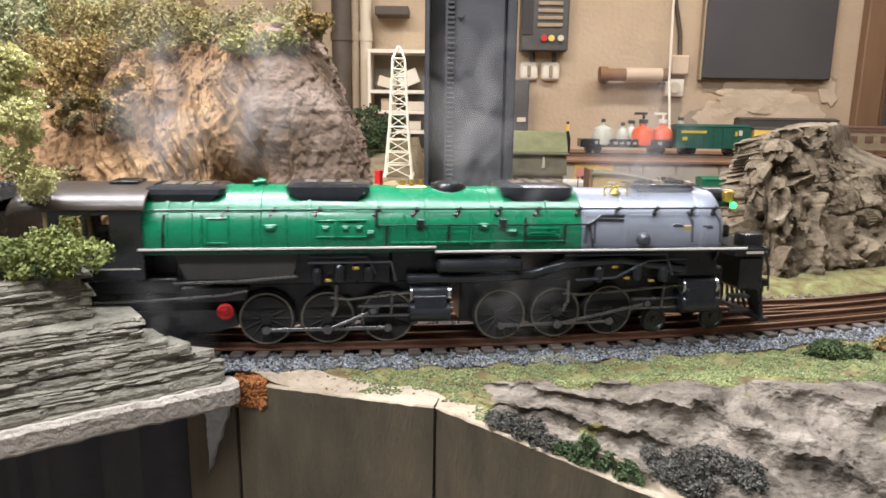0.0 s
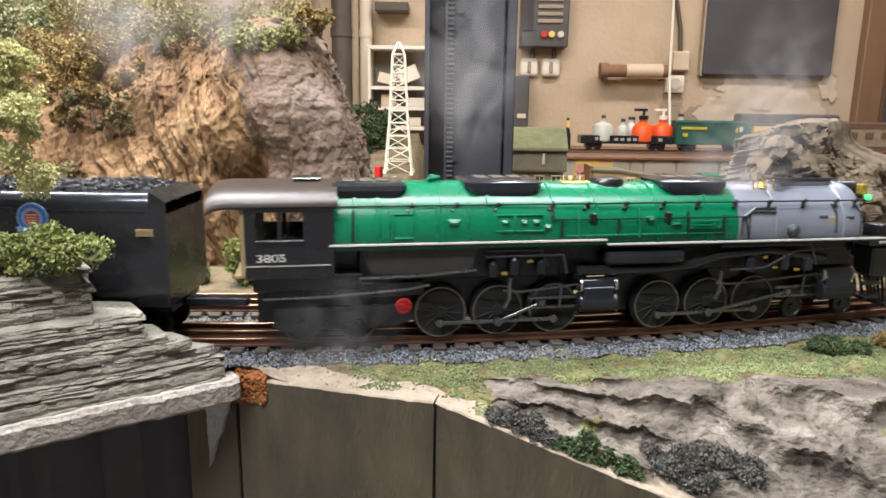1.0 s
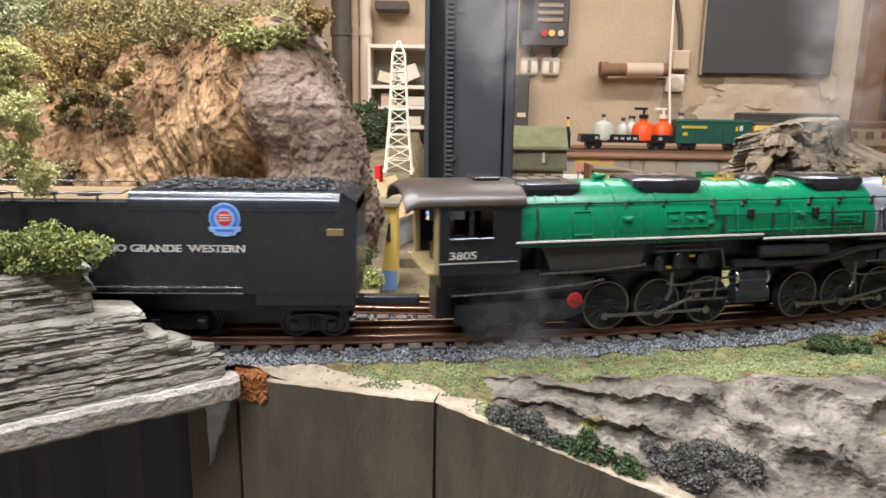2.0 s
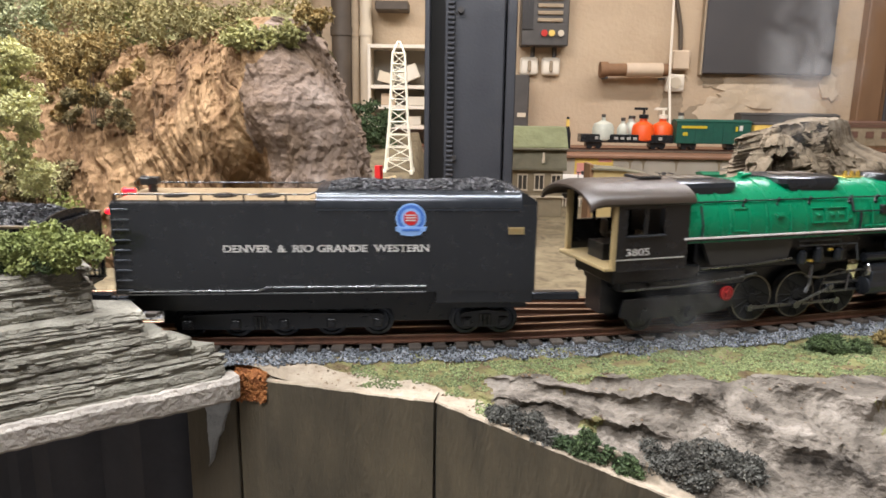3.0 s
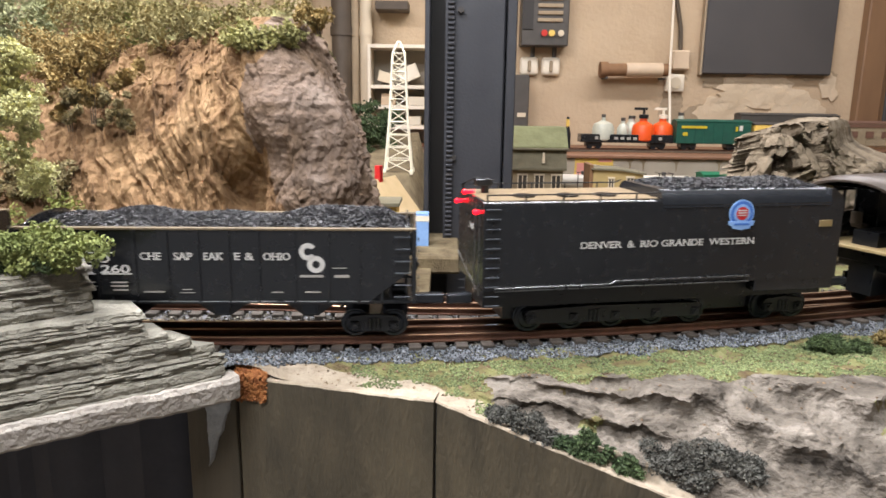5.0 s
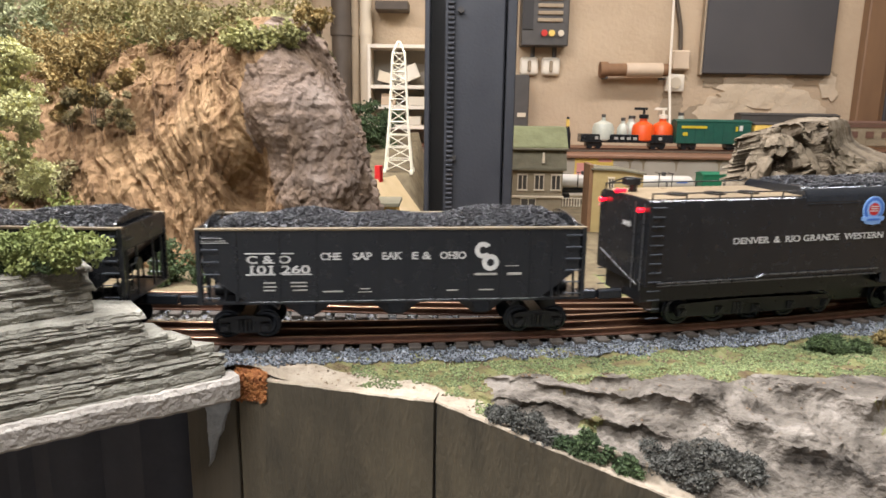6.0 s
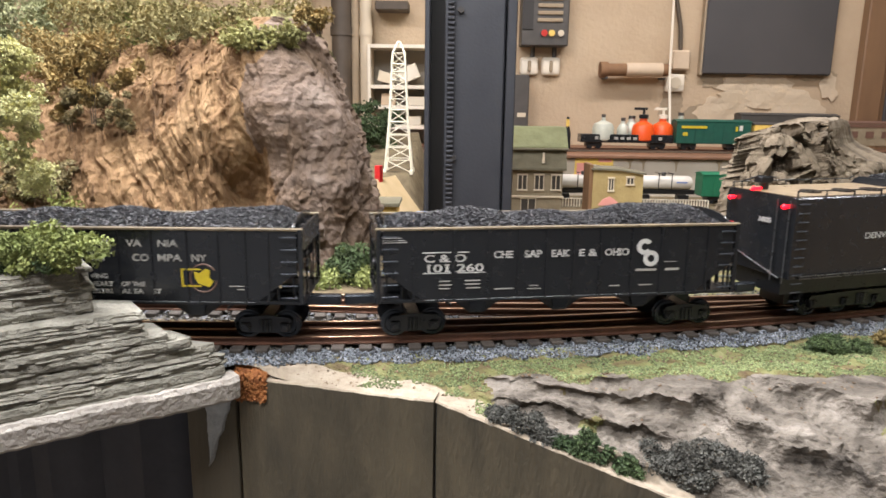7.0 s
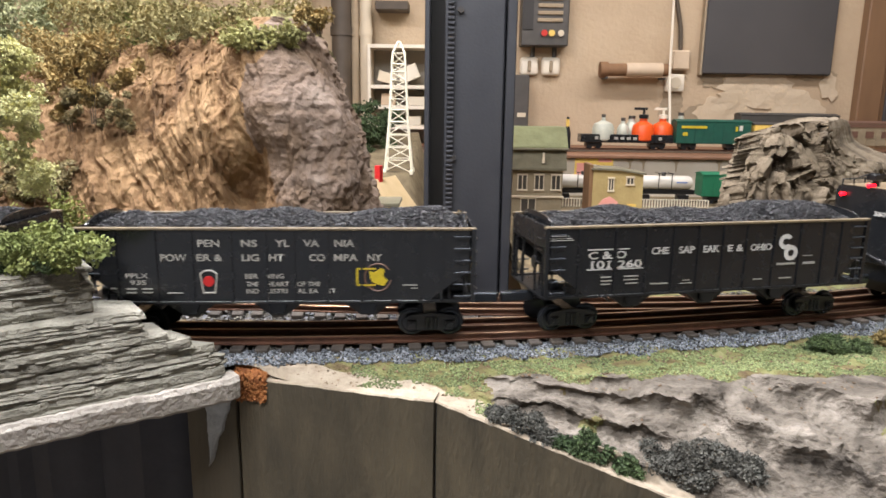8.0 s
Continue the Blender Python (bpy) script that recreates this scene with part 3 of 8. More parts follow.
def verge():
    rng = np.random.default_rng(21)
    blobs_pts, dark = [], []
    tries = 0
    while len(blobs_pts) < 26000 and tries < 120000:
        tries += 1
        x = rng.uniform(-0.06, 0.46)
        w = rng.uniform(0.0385, 0.125)
        s = RC * math.asin((x - CX) / RC) if x > CX else x - CX
        p, _a = track(s, w)
        ly, _z = lip(max(p.x, WALL_A.x))
        if p.y < ly + 0.006:
            continue
        z, g = bank_height(p.x, p.y)
        bare = fbm((p.x * 30, p.y * 60, 4.2), 4)
        if p.x < 0.02 and p.y - ly < 0.014 + 0.02 * bare:
            continue
        if g + 0.5 * bare < 0.4 or fbm((p.x * 60, p.y * 60, 8), 3) < -0.25:
            continue
        blobs_pts.append((p.x, p.y, z + 0.0003))
    n = len(blobs_pts)
    crumbs = []
    while len(crumbs) < 1500:
        x, w = rng.uniform(-0.10, 0.42), rng.uniform(0.034, 0.16)
        p, _a = track(RC * math.asin((x - CX) / RC), w)
        if p.y < lip(max(p.x, WALL_A.x))[0] + 0.004 or (fbm((p.x * 28, p.y * 40, 12), 3) < 0.05 and rng.uniform() < 0.85):
            continue
        if bank_height(p.x, p.y)[1] < 0.4 and rng.uniform() < 0.9:
            continue
        crumbs.append((p.x, p.y, bank_height(p.x, p.y)[0] + 0.0002))
    tagged(stones("soil_crumbs", crumbs, rng.uniform(0.0004, 0.0016, len(crumbs)), M["soilbit"], seed=19, flat=0.6), "brown soil crumbs and pebbles on the verge", "soil", kind="stuff")
    tagged(stones("grass", blobs_pts, rng.uniform(0.0004, 0.0011, n), M["grassbit"], seed=9, flat=0.7), "yellow-green grass flock on the verge", "grass", kind="stuff")


def retaining_boards():
    def board(name, p, q, zp, zq, thick, label, zb=-0.42):
        d = (q - p).normalized()
        nrm = Vector((-d.y, d.x)) if d.x > 0 else Vector((d.y, -d.x))
        b = bmn()
        n = 40
        rows = []
        for k in range(n + 1):
            f = k / n
            c = p.lerp(q, f)
            z = zp + (zq - zp) * f + 0.0007 * fbm((c.x * 140, c.y * 60, 1), 4)
            jag = 0.0009 * fbm((c.x * 120, 3, 7), 3)
            back = c + nrm * (thick + 0.003 * fbm((c.x * 50, 9, 7), 3))
            rows.append([b.verts.new((c.x, c.y, zb)), b.verts.new((c.x, c.y, z - 0.0010)), b.verts.new((c.x + nrm.x * (0.001 + jag), c.y + nrm.y * (0.001 + jag), z)), b.verts.new((back.x, back.y, z + 0.0004)), b.verts.new((back.x, back.y, zb))])
        for a, c in zip(rows, rows[1:]):
            for i in range(5):
                f = b.faces.new((a[i], c[i], c[(i + 1) % 5], a[(i + 1) % 5]))
                f.material_index = 1 if i in (1, 2) else 0
        b.faces.new(rows[0]); b.faces.new(rows[-1][::-1])
        bmesh.ops.recalc_face_normals(b, faces=b.faces)
        ob = solo(name, b, M["wallpanel"], label, kind="structure")
        ob.data.materials.append(M["cut"])
        return ob
    a = WALL_A.lerp(WALL_B, 0.15)
    gap = (WALL_B - WALL_A).normalized() * 0.0009
    board("wall_board_1", a, WALL_B - gap, -0.0185, -0.0190, 0.013, "brown stained retaining board with a pale cut edge")
    board("wall_board_2", WALL_A + Vector((0.0015, 0.0006)), a - gap * 0.1, -0.0335, -0.0335, 0.005, "short brown retaining board")
    board("wall_board_3", WALL_B + Vector((0.0011, 0.0002)), WALL_C, -0.0190, -0.0450, 0.0035, "brown stained retaining board with a pale plastered edge")
    board("wall_board_4", WALL_C, WALL_D, -0.0450, -0.0820, 0.0035, "brown stained retaining board with a pale plastered edge")
    # black strip set behind the joint in place of the gap's shade
    b = bmn(); box(b, WALL_B.x - 0.004, WALL_B.x + 0.008, WALL_B.y + 0.006, WALL_B.y + 0.010, -0.42, -0.022)
    solo("joint_backing", b, M["cloth"], "dark strip standing for the shade in the gap between boards", kind="structure")
    # crumbled foam between board and plaster
    rng = np.random.default_rng(5)
    pts, sz = [], []
    for _ in range(900):
        f = rng.uniform(0, 1)
        x = -0.1295 + 0.0215 * f
        z = rng.uniform(-0.0330, -0.0120)
        y = 0.4062 - 0.005 * f + rng.uniform(-0.0006, 0.002) + max(0, z + 0.0165) * 2.0
        pts.append((x, y, z)); sz.append(rng.uniform(0.0006, 0.0018))
    t = thing("foam_block", "crumbled orange foam block between board and plaster", "foam", at=pose(0, 0, 0))
    tagged(stones("crumble", pts, sz, M["foam"], t, 8, 1.0), kind="stuff")
    b = bmn(); prism(b, [(-0.1290, 0.409), (-0.108, 0.404), (-0.106, 0.416), (-0.1290, 0.418)], -0.036, -0.0145, "Z")
    part("core", b, M["foam"], t, smooth=False)
    # post beside the opening and a dark sheet standing in for the shade behind it
    b = bmn(); box(b, -0.1620, -0.1300, 0.4120, 0.4200, -0.45, -0.0300, 0.0008)
    solo("post", b, M["jamb"], "dark stained wooden post beside the opening", kind="structure")
    b = bmn()
    n = 60
    rows = []
    for k in range(n + 1):
        x = -0.62 + 0.47 * k / n
        y = 0.425 + 0.003 * math.sin(k * 0.9) + 0.002 * math.sin(k * 2.3)
        rows.append((b.verts.new((x, y, -0.5)), b.verts.new((x, y, -0.021)), b.verts.new((x, y + 0.003, -0.021)), b.verts.new((x, y + 0.003, -0.5))))
    for p, q in zip(rows, rows[1:]):
        for i in range(4):
            b.faces.new((p[i], q[i], q[(i + 1) % 4], p[(i + 1) % 4]))
    b.faces.new(rows[0]); b.faces.new(rows[-1][::-1])
    bmesh.ops.recalc_face_normals(b, faces=b.faces)
    solo("curtain", b, M["cloth"], "dark sheet standing in for the shade in the opening under the layout", "curtain", smooth=True)


# ---- slate outcrop with its plaster lip ----
FL, FR = Vector((-0.2245, 0.3264)), Vector((-0.1270, 0.3950))
FD = (FL - FR).normalized()
FN = Vector((FD.y, -FD.x)) * (1 if -FD.x > 0 else -1)


def slab_line(right_x, back, z, seed, n, jit):
    """Front edge of one slate layer, from its right end leftwards, set back from the lip; broken in short steps."""
    start = FR + FN * back
    k0 = (right_x - start.x) / FD.x
    out = []
    for i in range(n + 1):
        u = k0 + (0.30 - k0) * (i / n) ** 1.3
        c = start + FD * u
        j = jit * (0.75 * noise.cell(Vector((u * 48 + seed * 3.3, seed * 7.7, 0.5))) + 0.45 * noise.cell(Vector((u * 150, seed * 3.1, 0.5))) + 0.5 * fbm((u * 40, seed * 2.7, 1), 3))
        if i < 3:
            j += (3 - i) * 0.0006
        c = c + FN * j
        out.append((c.x, c.y))
    return out


def slate():
    rng = random.Random(4)
    t = thing("slate_outcrop", "layered grey slate outcrop made of stacked slabs", "rock")
    def right_of(z):
        return float(np.interp(z, [-0.0185, -0.011, -0.002, 0.010, 0.0140, 0.0165, 0.030, 0.0302, 0.034, 0.056], [-0.1290, -0.1290, -0.1340, -0.1480, -0.1600, -0.1690, -0.1705, -0.1985, -0.1990, -0.2010]))
    def back_of(z):
        return float(np.interp(z, [-0.0185, 0.0, 0.030, 0.0302, 0.056], [0.0012, 0.0085, 0.0165, 0.0285, 0.0330]))
    z = -0.0185
    k = 0
    while z < 0.055:
        h = rng.choice((0.0010, 0.0013, 0.0018, 0.0024, 0.0034, 0.0048)) if z > -0.009 else 0.0052
        if z < 0.030 < z + h:
            h = 0.0300 - z + 1e-4
        n = 150
        top = slab_line(right_of(z + h * 0.5) + rng.uniform(-0.0045, 0.0035), back_of(z + h * 0.6) + rng.uniform(-0.0009, 0.0005), z, k, n, 0.0015)
        b = bmn()
        lo_, mi, hi, bk = [], [], [], []
        for i, (x, y) in enumerate(top):
            e = 0.0006 * fbm((x * 160, y * 160, k), 3)
            tilt = 0.0004 * math.sin(i * 0.2 + k) + h * 0.25 * (noise.cell(Vector((i * 0.11, k * 1.7, 0.5))) - 0.5)
            lo_.append(b.verts.new((x - FN.x * 0.0002, y + 0.0004 + 0.0007 * max(0.0, fbm((x * 90, k * 1.3, 2.0), 3)), z - 0.0002)))
            mi.append(b.verts.new((x + FN.x * e, y + FN.y * e, z + h * 0.55 + tilt)))
            hi.append(b.verts.new((x + FN.x * 0.0012, y + FN.y * 0.0012, z + h * 0.97 + e * 0.5)))
            bk.append(b.verts.new((x + FN.x * 0.02 - 0.004, min(0.4055, max(y + 0.006, 0.404)), z + h * 0.97 + 0.0006)))
        for r0, r1 in ((lo_, mi), (mi, hi), (hi, bk)):
            for i in range(n):
                b.faces.new((r0[i], r0[i + 1], r1[i + 1], r1[i]))
        b.faces.new([lo_[0], mi[0], hi[0], bk[0]])
        bmesh.ops.recalc_face_normals(b, faces=b.faces)
        part("slab", b, M["slate"], t, smooth=False)
        z += h
        k += 1
    b = bmn()
    prism(b, [(-0.172, 0.392), (-0.1450, 0.4035), (-0.1450, 0.4050), (-0.42, 0.4050), (-0.42, 0.27), (-0.236, 0.357)], -0.0185, -0.004, "Z")
    prism(b, [(-0.215, 0.397), (-0.213, 0.4050), (-0.42, 0.4050), (-0.42, 0.28), (-0.255, 0.378)], -0.004, 0.052, "Z")
    part("core", b, M["slate"], t, smooth=False)
    # plaster lip, with a run of plaster down the post
    t = thing("plaster_lip", "rough white plaster edge over the dark opening", "plaster edge")
    b = bmn()
    rows = []
    n = 110
    for i in range(n + 1):
        c = FR + Vector((0.0035, 0.0030)) + FD * (0.34 * i / n)
        w = 0.0014 * fbm((i * 0.35, 1.5, 2), 4)
        low = 0.0122 + 0.0012 * fbm((i * 0.30, 5.5, 2), 4)
        rows.append([b.verts.new((c.x + FN.x * q + 0, c.y + FN.y * q, zz)) for q, zz in ((0.0030 + w, -0.0185 - low), (-0.0022 + w, -0.0175 - low * 0.80), (-0.0030 + w, -0.0170 + w * 0.4), (-0.0012 + w, -0.0140 + w * 0.5), (0.0150, -0.0150), (0.0150, -0.0185 - low))])
    for p, q in zip(rows, rows[1:]):
        for i in range(6):
            b.faces.new((p[i], q[i], q[(i + 1) % 6], p[(i + 1) % 6]))
    b.faces.new(rows[0]); b.faces.new(rows[-1][::-1])
    bmesh.ops.recalc_face_normals(b, faces=b.faces)
    part("lip", b, M["plaster"], t, smooth=True)
    b = bmn()
    n = 24
    rows = []
    for i in range(n + 1):
        f = i / n
        zz = -0.017 - 0.064 * f
        wl = -0.1530 + 0.0040 * f ** 0.6 + 0.0010 * fbm((f * 9, 2, 1), 3)
        wr = -0.1265 - 0.0215 * f ** 1.1 + 0.0012 * fbm((f * 9, 7, 1), 3)
        if i > 6:
            wl = -0.1490 + 0.0010 * fbm((f * 9, 2, 1), 3)
        wr = max(wr, wl + 0.0012)
        y = 0.3985 + 0.0110 * min(1, f * 2.2)
        rows.append([b.verts.new((wl, y + 0.002, zz)), b.verts.new((wl + 0.001, y - 0.001, zz)), b.verts.new(((wl + wr) / 2, y - 0.0018 + 0.001 * fbm((f * 12, 1, 5), 3), zz)), b.verts.new((wr - 0.001, y - 0.0008, zz)), b.verts.new((wr, y + 0.002, zz))])
    for p, q in zip(rows, rows[1:]):
        for i in range(5):
            b.faces.new((p[i], q[i], q[(i + 1) % 5], p[(i + 1) % 5]))
    b.faces.new(rows[0]); b.faces.new(rows[-1][::-1])
    bmesh.ops.recalc_face_normals(b, faces=b.faces)
    part("plaster_run", b, M["plasterblue"], t, "bluish white plaster run", smooth=True)


# ---- cliffs ----
def cliff(name, label, base, mid, top, nu, nv, relief, mats, pick, back=0.22, seed=0.0, blocky=0.0, aside=-0.02, rough_top=0.02, sharp=48):
    us = [p[0] for p in base]
    def at(curve, u):
        return np.array([np.interp(u, us, [p[k] for p in curve]) for k in (1, 2, 3)])
    def sm(curve, u):
        return sum(at(curve, min(1, max(0, u + d))) * w for d, w in ((-0.035, 0.25), (0, 0.5), (0.035, 0.25)))
    verts, faces, ids = [], [], []
    nb = 14
    for i in range(nu + 1):
        u = i / nu
        p0, p1, p2 = sm(base, u), sm(mid, u), sm(top, u)
        q0, q1 = sm(base, max(0, u - 0.01)), sm(base, min(1, u + 0.01))
        tan = q1 - q0
        nrm = np.array([-tan[1], tan[0], 0])
        nrm /= max(1e-6, np.linalg.norm(nrm))
        if nrm[1] > 0.3:
            nrm = -nrm
        nrm[2] = 0.25
        for j in range(nv + 1):
            v = j / nv
            p = (1 - v) ** 2 * p0 + 2 * v * (1 - v) * (2 * p1 - 0.5 * (p0 + p2)) + v * v * p2
            s = Vector(p * 1.0)
            d = relief(s, u, v)
            if blocky:
                c = fbm((s.x * 26 + seed, s.y * 26, s.z * 9), 3)
                d += blocky * (math.floor(c * 4.0) / 4.0)
            q = p + nrm * d
            verts.append(tuple(q))
            ids.append(pick(s, u, v))
        for j in range(1, nb + 1):
            f = j / nb
            p = p2 + np.array([aside * f, back * f, 0.012 * math.sin(f * 3) * rough_top * 50])
            q = p + np.array([0, 0, 1]) * rough_top * fbm((p[0] * 14, p[1] * 14, seed), 4) * min(1, f * 3)
            verts.append(tuple(q)); ids.append(pick(Vector(p), u, 1.2))
    m = nv + nb + 1
    for i in range(nu):
        for j in range(m - 1):
            a = i * m + j
            faces.append((a, a + 1, a + m + 1, a + m))
    ob = raw(name, verts, faces, mats[0], smooth=True)
    for k in mats[1:]:
        ob.data.materials.append(k)
    ob.data.polygons.foreach_set("material_index", [ids[f[0]] for f in faces])
    ob.data.set_sharp_from_angle(angle=radians(sharp))
    return tagged(ob, label, "cliff")


def blocks(p, sx, sy, sz, k=0.0):
    """Broken rock: a step of its own for each cell, and how near the cell's edge lies (0 on a crack)."""
    wob = 0.35 * fbm((p.x * sx * 0.6, p.y * sy * 0.6, p.z * sz * 0.6 + k), 3)
    d, pts = noise.voronoi(Vector((p.x * sx + wob + k, p.y * sy + wob, p.z * sz + wob)))
    return noise.cell(pts[0] * 7.31 + Vector((0.5, 0.5, 0.5))), min(1.0, (d[1] - d[0]) * 3.0)


def big_cliff():
    us = (0.0, 0.10, 0.20, 0.34, 0.45, 0.52, 0.70, 0.85, 1.0)
    base = [(u, *p) for u, p in zip(us, ((-0.100, 0.95, -0.01), (-0.070, 0.74, -0.01), (-0.078, 0.665, -0.01), (-0.132, 0.635, -0.01), (-0.192, 0.672, -0.01), (-0.235, 0.655, -0.01), (-0.33, 0.640, -0.01), (-0.43, 0.640, -0.01), (-0.62, 0.63, -0.01)))]
    mid = [(u, *p) for u, p in zip(us, ((-0.120, 0.97, 0.12), (-0.094, 0.76, 0.12), (-0.098, 0.690, 0.13), (-0.146, 0.648, 0.13), (-0.202, 0.664, 0.13), (-0.245, 0.690, 0.12), (-0.34, 0.700, 0.11), (-0.44, 0.72, 0.10), (-0.63, 0.72, 0.10)))]
    top = [(u, *p) for u, p in zip(us, ((-0.165, 0.98, 0.205), (-0.150, 0.80, 0.216), (-0.143, 0.735, 0.226), (-0.163, 0.715, 0.230), (-0.207, 0.722, 0.228), (-0.245, 0.760, 0.218), (-0.35, 0.80, 0.205), (-0.45, 0.83, 0.190), (-0.64, 0.86, 0.170)))]
    def relief(p, u, v):
        k = min(1.0, max(0.0, (u - 0.38) / 0.08))
        wob = 0.015 * fbm((p.x * 10, p.y * 10, p.z * 10), 3)
        # hillside: fluted, with narrow clefts and broken lumps
        flute = fbm(((p.x + wob) * 46 + p.z * 20, 1.3, p.z * 8), 6) * 0.0130
        cleft = -0.0085 * max(0.0, 1 - abs(fbm(((p.x + wob) * 30 + p.z * 13, 4.4, p.z * 5 + 2), 4)) * 7)
        c1, e1 = blocks(p, 60, 60, 34, 3.0)
        c2, e2 = blocks(p, 140, 140, 90, 9.0)
        lump = (c1 - 0.5) * 0.0070 * e1 + (c2 - 0.5) * 0.0034 * e2
        big = fbm((p.x * 20 + p.z * 6, p.y * 10, p.z * 4 + 2), 3) * 0.013
        hill = flute + 0.45 * cleft + 0.5 * lump + big
        # boulder: a smooth bulging face with fine level seams, broken lower down and at its side
        seam = fbm((p.x * 6, p.y * 6, (p.z + wob * 0.35) * 210), 3)
        brk = min(1.0, max(0.0, (0.18 - u) * 9) + max(0.0, 0.42 - v) * 1.6)
        b1, g1 = blocks(p, 52, 52, 38, 5.0)
        b2, g2 = blocks(p, 120, 120, 95, 1.0)
        pits = ((b1 - 0.5) * 0.0090 * g1 + (b2 - 0.5) * 0.0050 * g2) * brk
        rock = 0.0006 * seam + 0.0100 * fbm((p.x * 15, p.y * 15, p.z * 12 + 5), 3) + pits + 0.0012 * fbm((p.x * 130, p.y * 130, p.z * 130), 3)
        crack = -0.0022 * max(0.0, 1 - abs(fbm((p.x * 15, p.y * 15, p.z * 11 + 8), 3)) * 9)
        cave = -0.045 * math.exp(-((u - 0.455 + 0.05 * v) / 0.026) ** 2) * math.exp(-((v - 0.26) / 0.17) ** 2)
        return hill * k + (rock + crack) * (1 - k) + fbm((p.x * 9, p.y * 9, p.z * 9 + 3), 3) * 0.007 + 0.0014 * fbm((p.x * 150, p.y * 150, p.z * 80), 3) + cave
    def pick(p, u, v):
        if v > 1.05:
            return 2
        c = fbm((p.x * 16, p.y * 16, p.z * 10 + 7), 4)
        return 1 if u < 0.40 + 0.05 * c + 0.03 * fbm((p.x * 60, p.y * 60, p.z * 40), 3) - 0.16 * max(0.0, 0.35 - v) else 0
    cliff("rock_cliff", "brown and lilac-grey plaster rock cliff with shrubs on its crest", base, mid, top, 520, 260, relief, [M["cliff"], M["boulder"], M["grass"]], pick, 0.25, 1.0, sharp=60)


def crag():
    us = (0.0, 0.12, 0.22, 0.36, 0.52, 0.62, 0.78, 1.0)
    base = [(u, *p) for u, p in zip(us, ((0.430, 0.97, -0.012), (0.350, 0.79, -0.012), (0.292, 0.655, -0.012), (0.310, 0.635, -0.012), (0.352, 0.640, -0.012), (0.392, 0.655, -0.012), (0.470, 0.700, -0.012), (0.62, 0.80, -0.012)))]
    mid = [(u, *p) for u, p in zip(us, ((0.440, 0.98, 0.07), (0.358, 0.80, 0.075), (0.296, 0.675, 0.080), (0.307, 0.655, 0.080), (0.352, 0.660, 0.076), (0.402, 0.690, 0.055), (0.485, 0.735, 0.035), (0.63, 0.83, 0.025)))]
    top = [(u, *p) for u, p in zip(us, ((0.460, 0.99, 0.12), (0.392, 0.84, 0.126), (0.332, 0.735, 0.127), (0.340, 0.712, 0.133), (0.395, 0.730, 0.136), (0.420, 0.755, 0.104), (0.506, 0.80, 0.084), (0.64, 0.87, 0.060)))]
    def relief(p, u, v):
        c1, e1 = blocks(p, 42, 42, 17, 2.0)
        c2, e2 = blocks(p, 95, 95, 40, 7.0)
        slab = min(1.0, max(0.0, (u - 0.50) / 0.10))
        broken = (c1 - 0.5) * 0.019 * min(1.0, e1 * 9) + (c2 - 0.5) * 0.0065 * min(1.0, e2 * 6) - 0.004 * (1 - min(1.0, e1 * 8))
        smooth = 0.012 * fbm((p.x * 16 + p.z * 12, p.y * 12, p.z * 26), 3) - 0.006 * max(0.0, 1 - abs(fbm((p.x * 20, p.y * 20, p.z * 24 + 3), 3)) * 8)
        return broken * (1 - 0.8 * slab) + smooth * (0.3 + 0.7 * slab) + 0.0012 * fbm((p.x * 90, p.y * 90, p.z * 60), 4)
    cliff("rock_crag", "blocky sepia-stained plaster crag behind the tracks", base, mid, top, 320, 190, relief, [M["crag"], M["bank"]], lambda p, u, v: 0, 0.14, 4.0, 0.0, 0.10, 0.006, 50)
    # grass mound at its foot
    verts, faces = [], []
    nx, ny = 90, 30
    for i in range(nx + 1):
        a = 0.24 + 0.5 * i / nx
        for j in range(ny + 1):
            w = -0.082 - 0.055 * j / ny
            p, _a = track(a * 1.237 + 0.10, w + 0.028 * min(1, max(0, (a - 0.30) / 0.12)))
            f = j / ny
            verts.append((p.x, p.y, -0.0115 + 0.010 * math.sin(min(1, f * 1.4) * math.pi / 2) + 0.0015 * fbm((p.x * 60, p.y * 60, 0), 3)))
    for i in range(nx):
        for j in range(ny):
            q = i * (ny + 1) + j
            faces.append((q, q + ny + 1, q + ny + 2, q + 1))
    tagged(raw("grass_mound", verts, faces, M["grass"], smooth=True), "light green grass mound beyond the tracks", "grass", kind="structure")


# ---- plants ----
def bush(label, blobs, size, material, per, seed, name="bush", trunk=None, category="bush", group=""):
    t = thing(name, label, category, group)
    lv = leaves("foliage", blobs, size, material, t, seed, per)
    x, y, z = blobs[0][:3]
    low = min(k[2] - k[5] for k in blobs)
    b = bmn()
    if trunk:
        path_rod(b, trunk, 0.0016, 7)
    else:
        for k in range(3):
            rod(b, (x + 0.002 * k - 0.002, y, low - 0.002), (x + (k - 1) * blobs[0][3] * 0.5, y, z), 0.0007, 0.0003, 6)
    part("stem" if not trunk else "trunk", b, M["bark"], t, smooth=False)
    return t


def many(rng, x0, x1, y0, y1, z0, z1, n, r0, r1):
    return [(rng.uniform(x0, x1), rng.uniform(y0, y1), rng.uniform(z0, z1), *(rng.uniform(r0, r1) for _ in range(3))) for _ in range(n)]


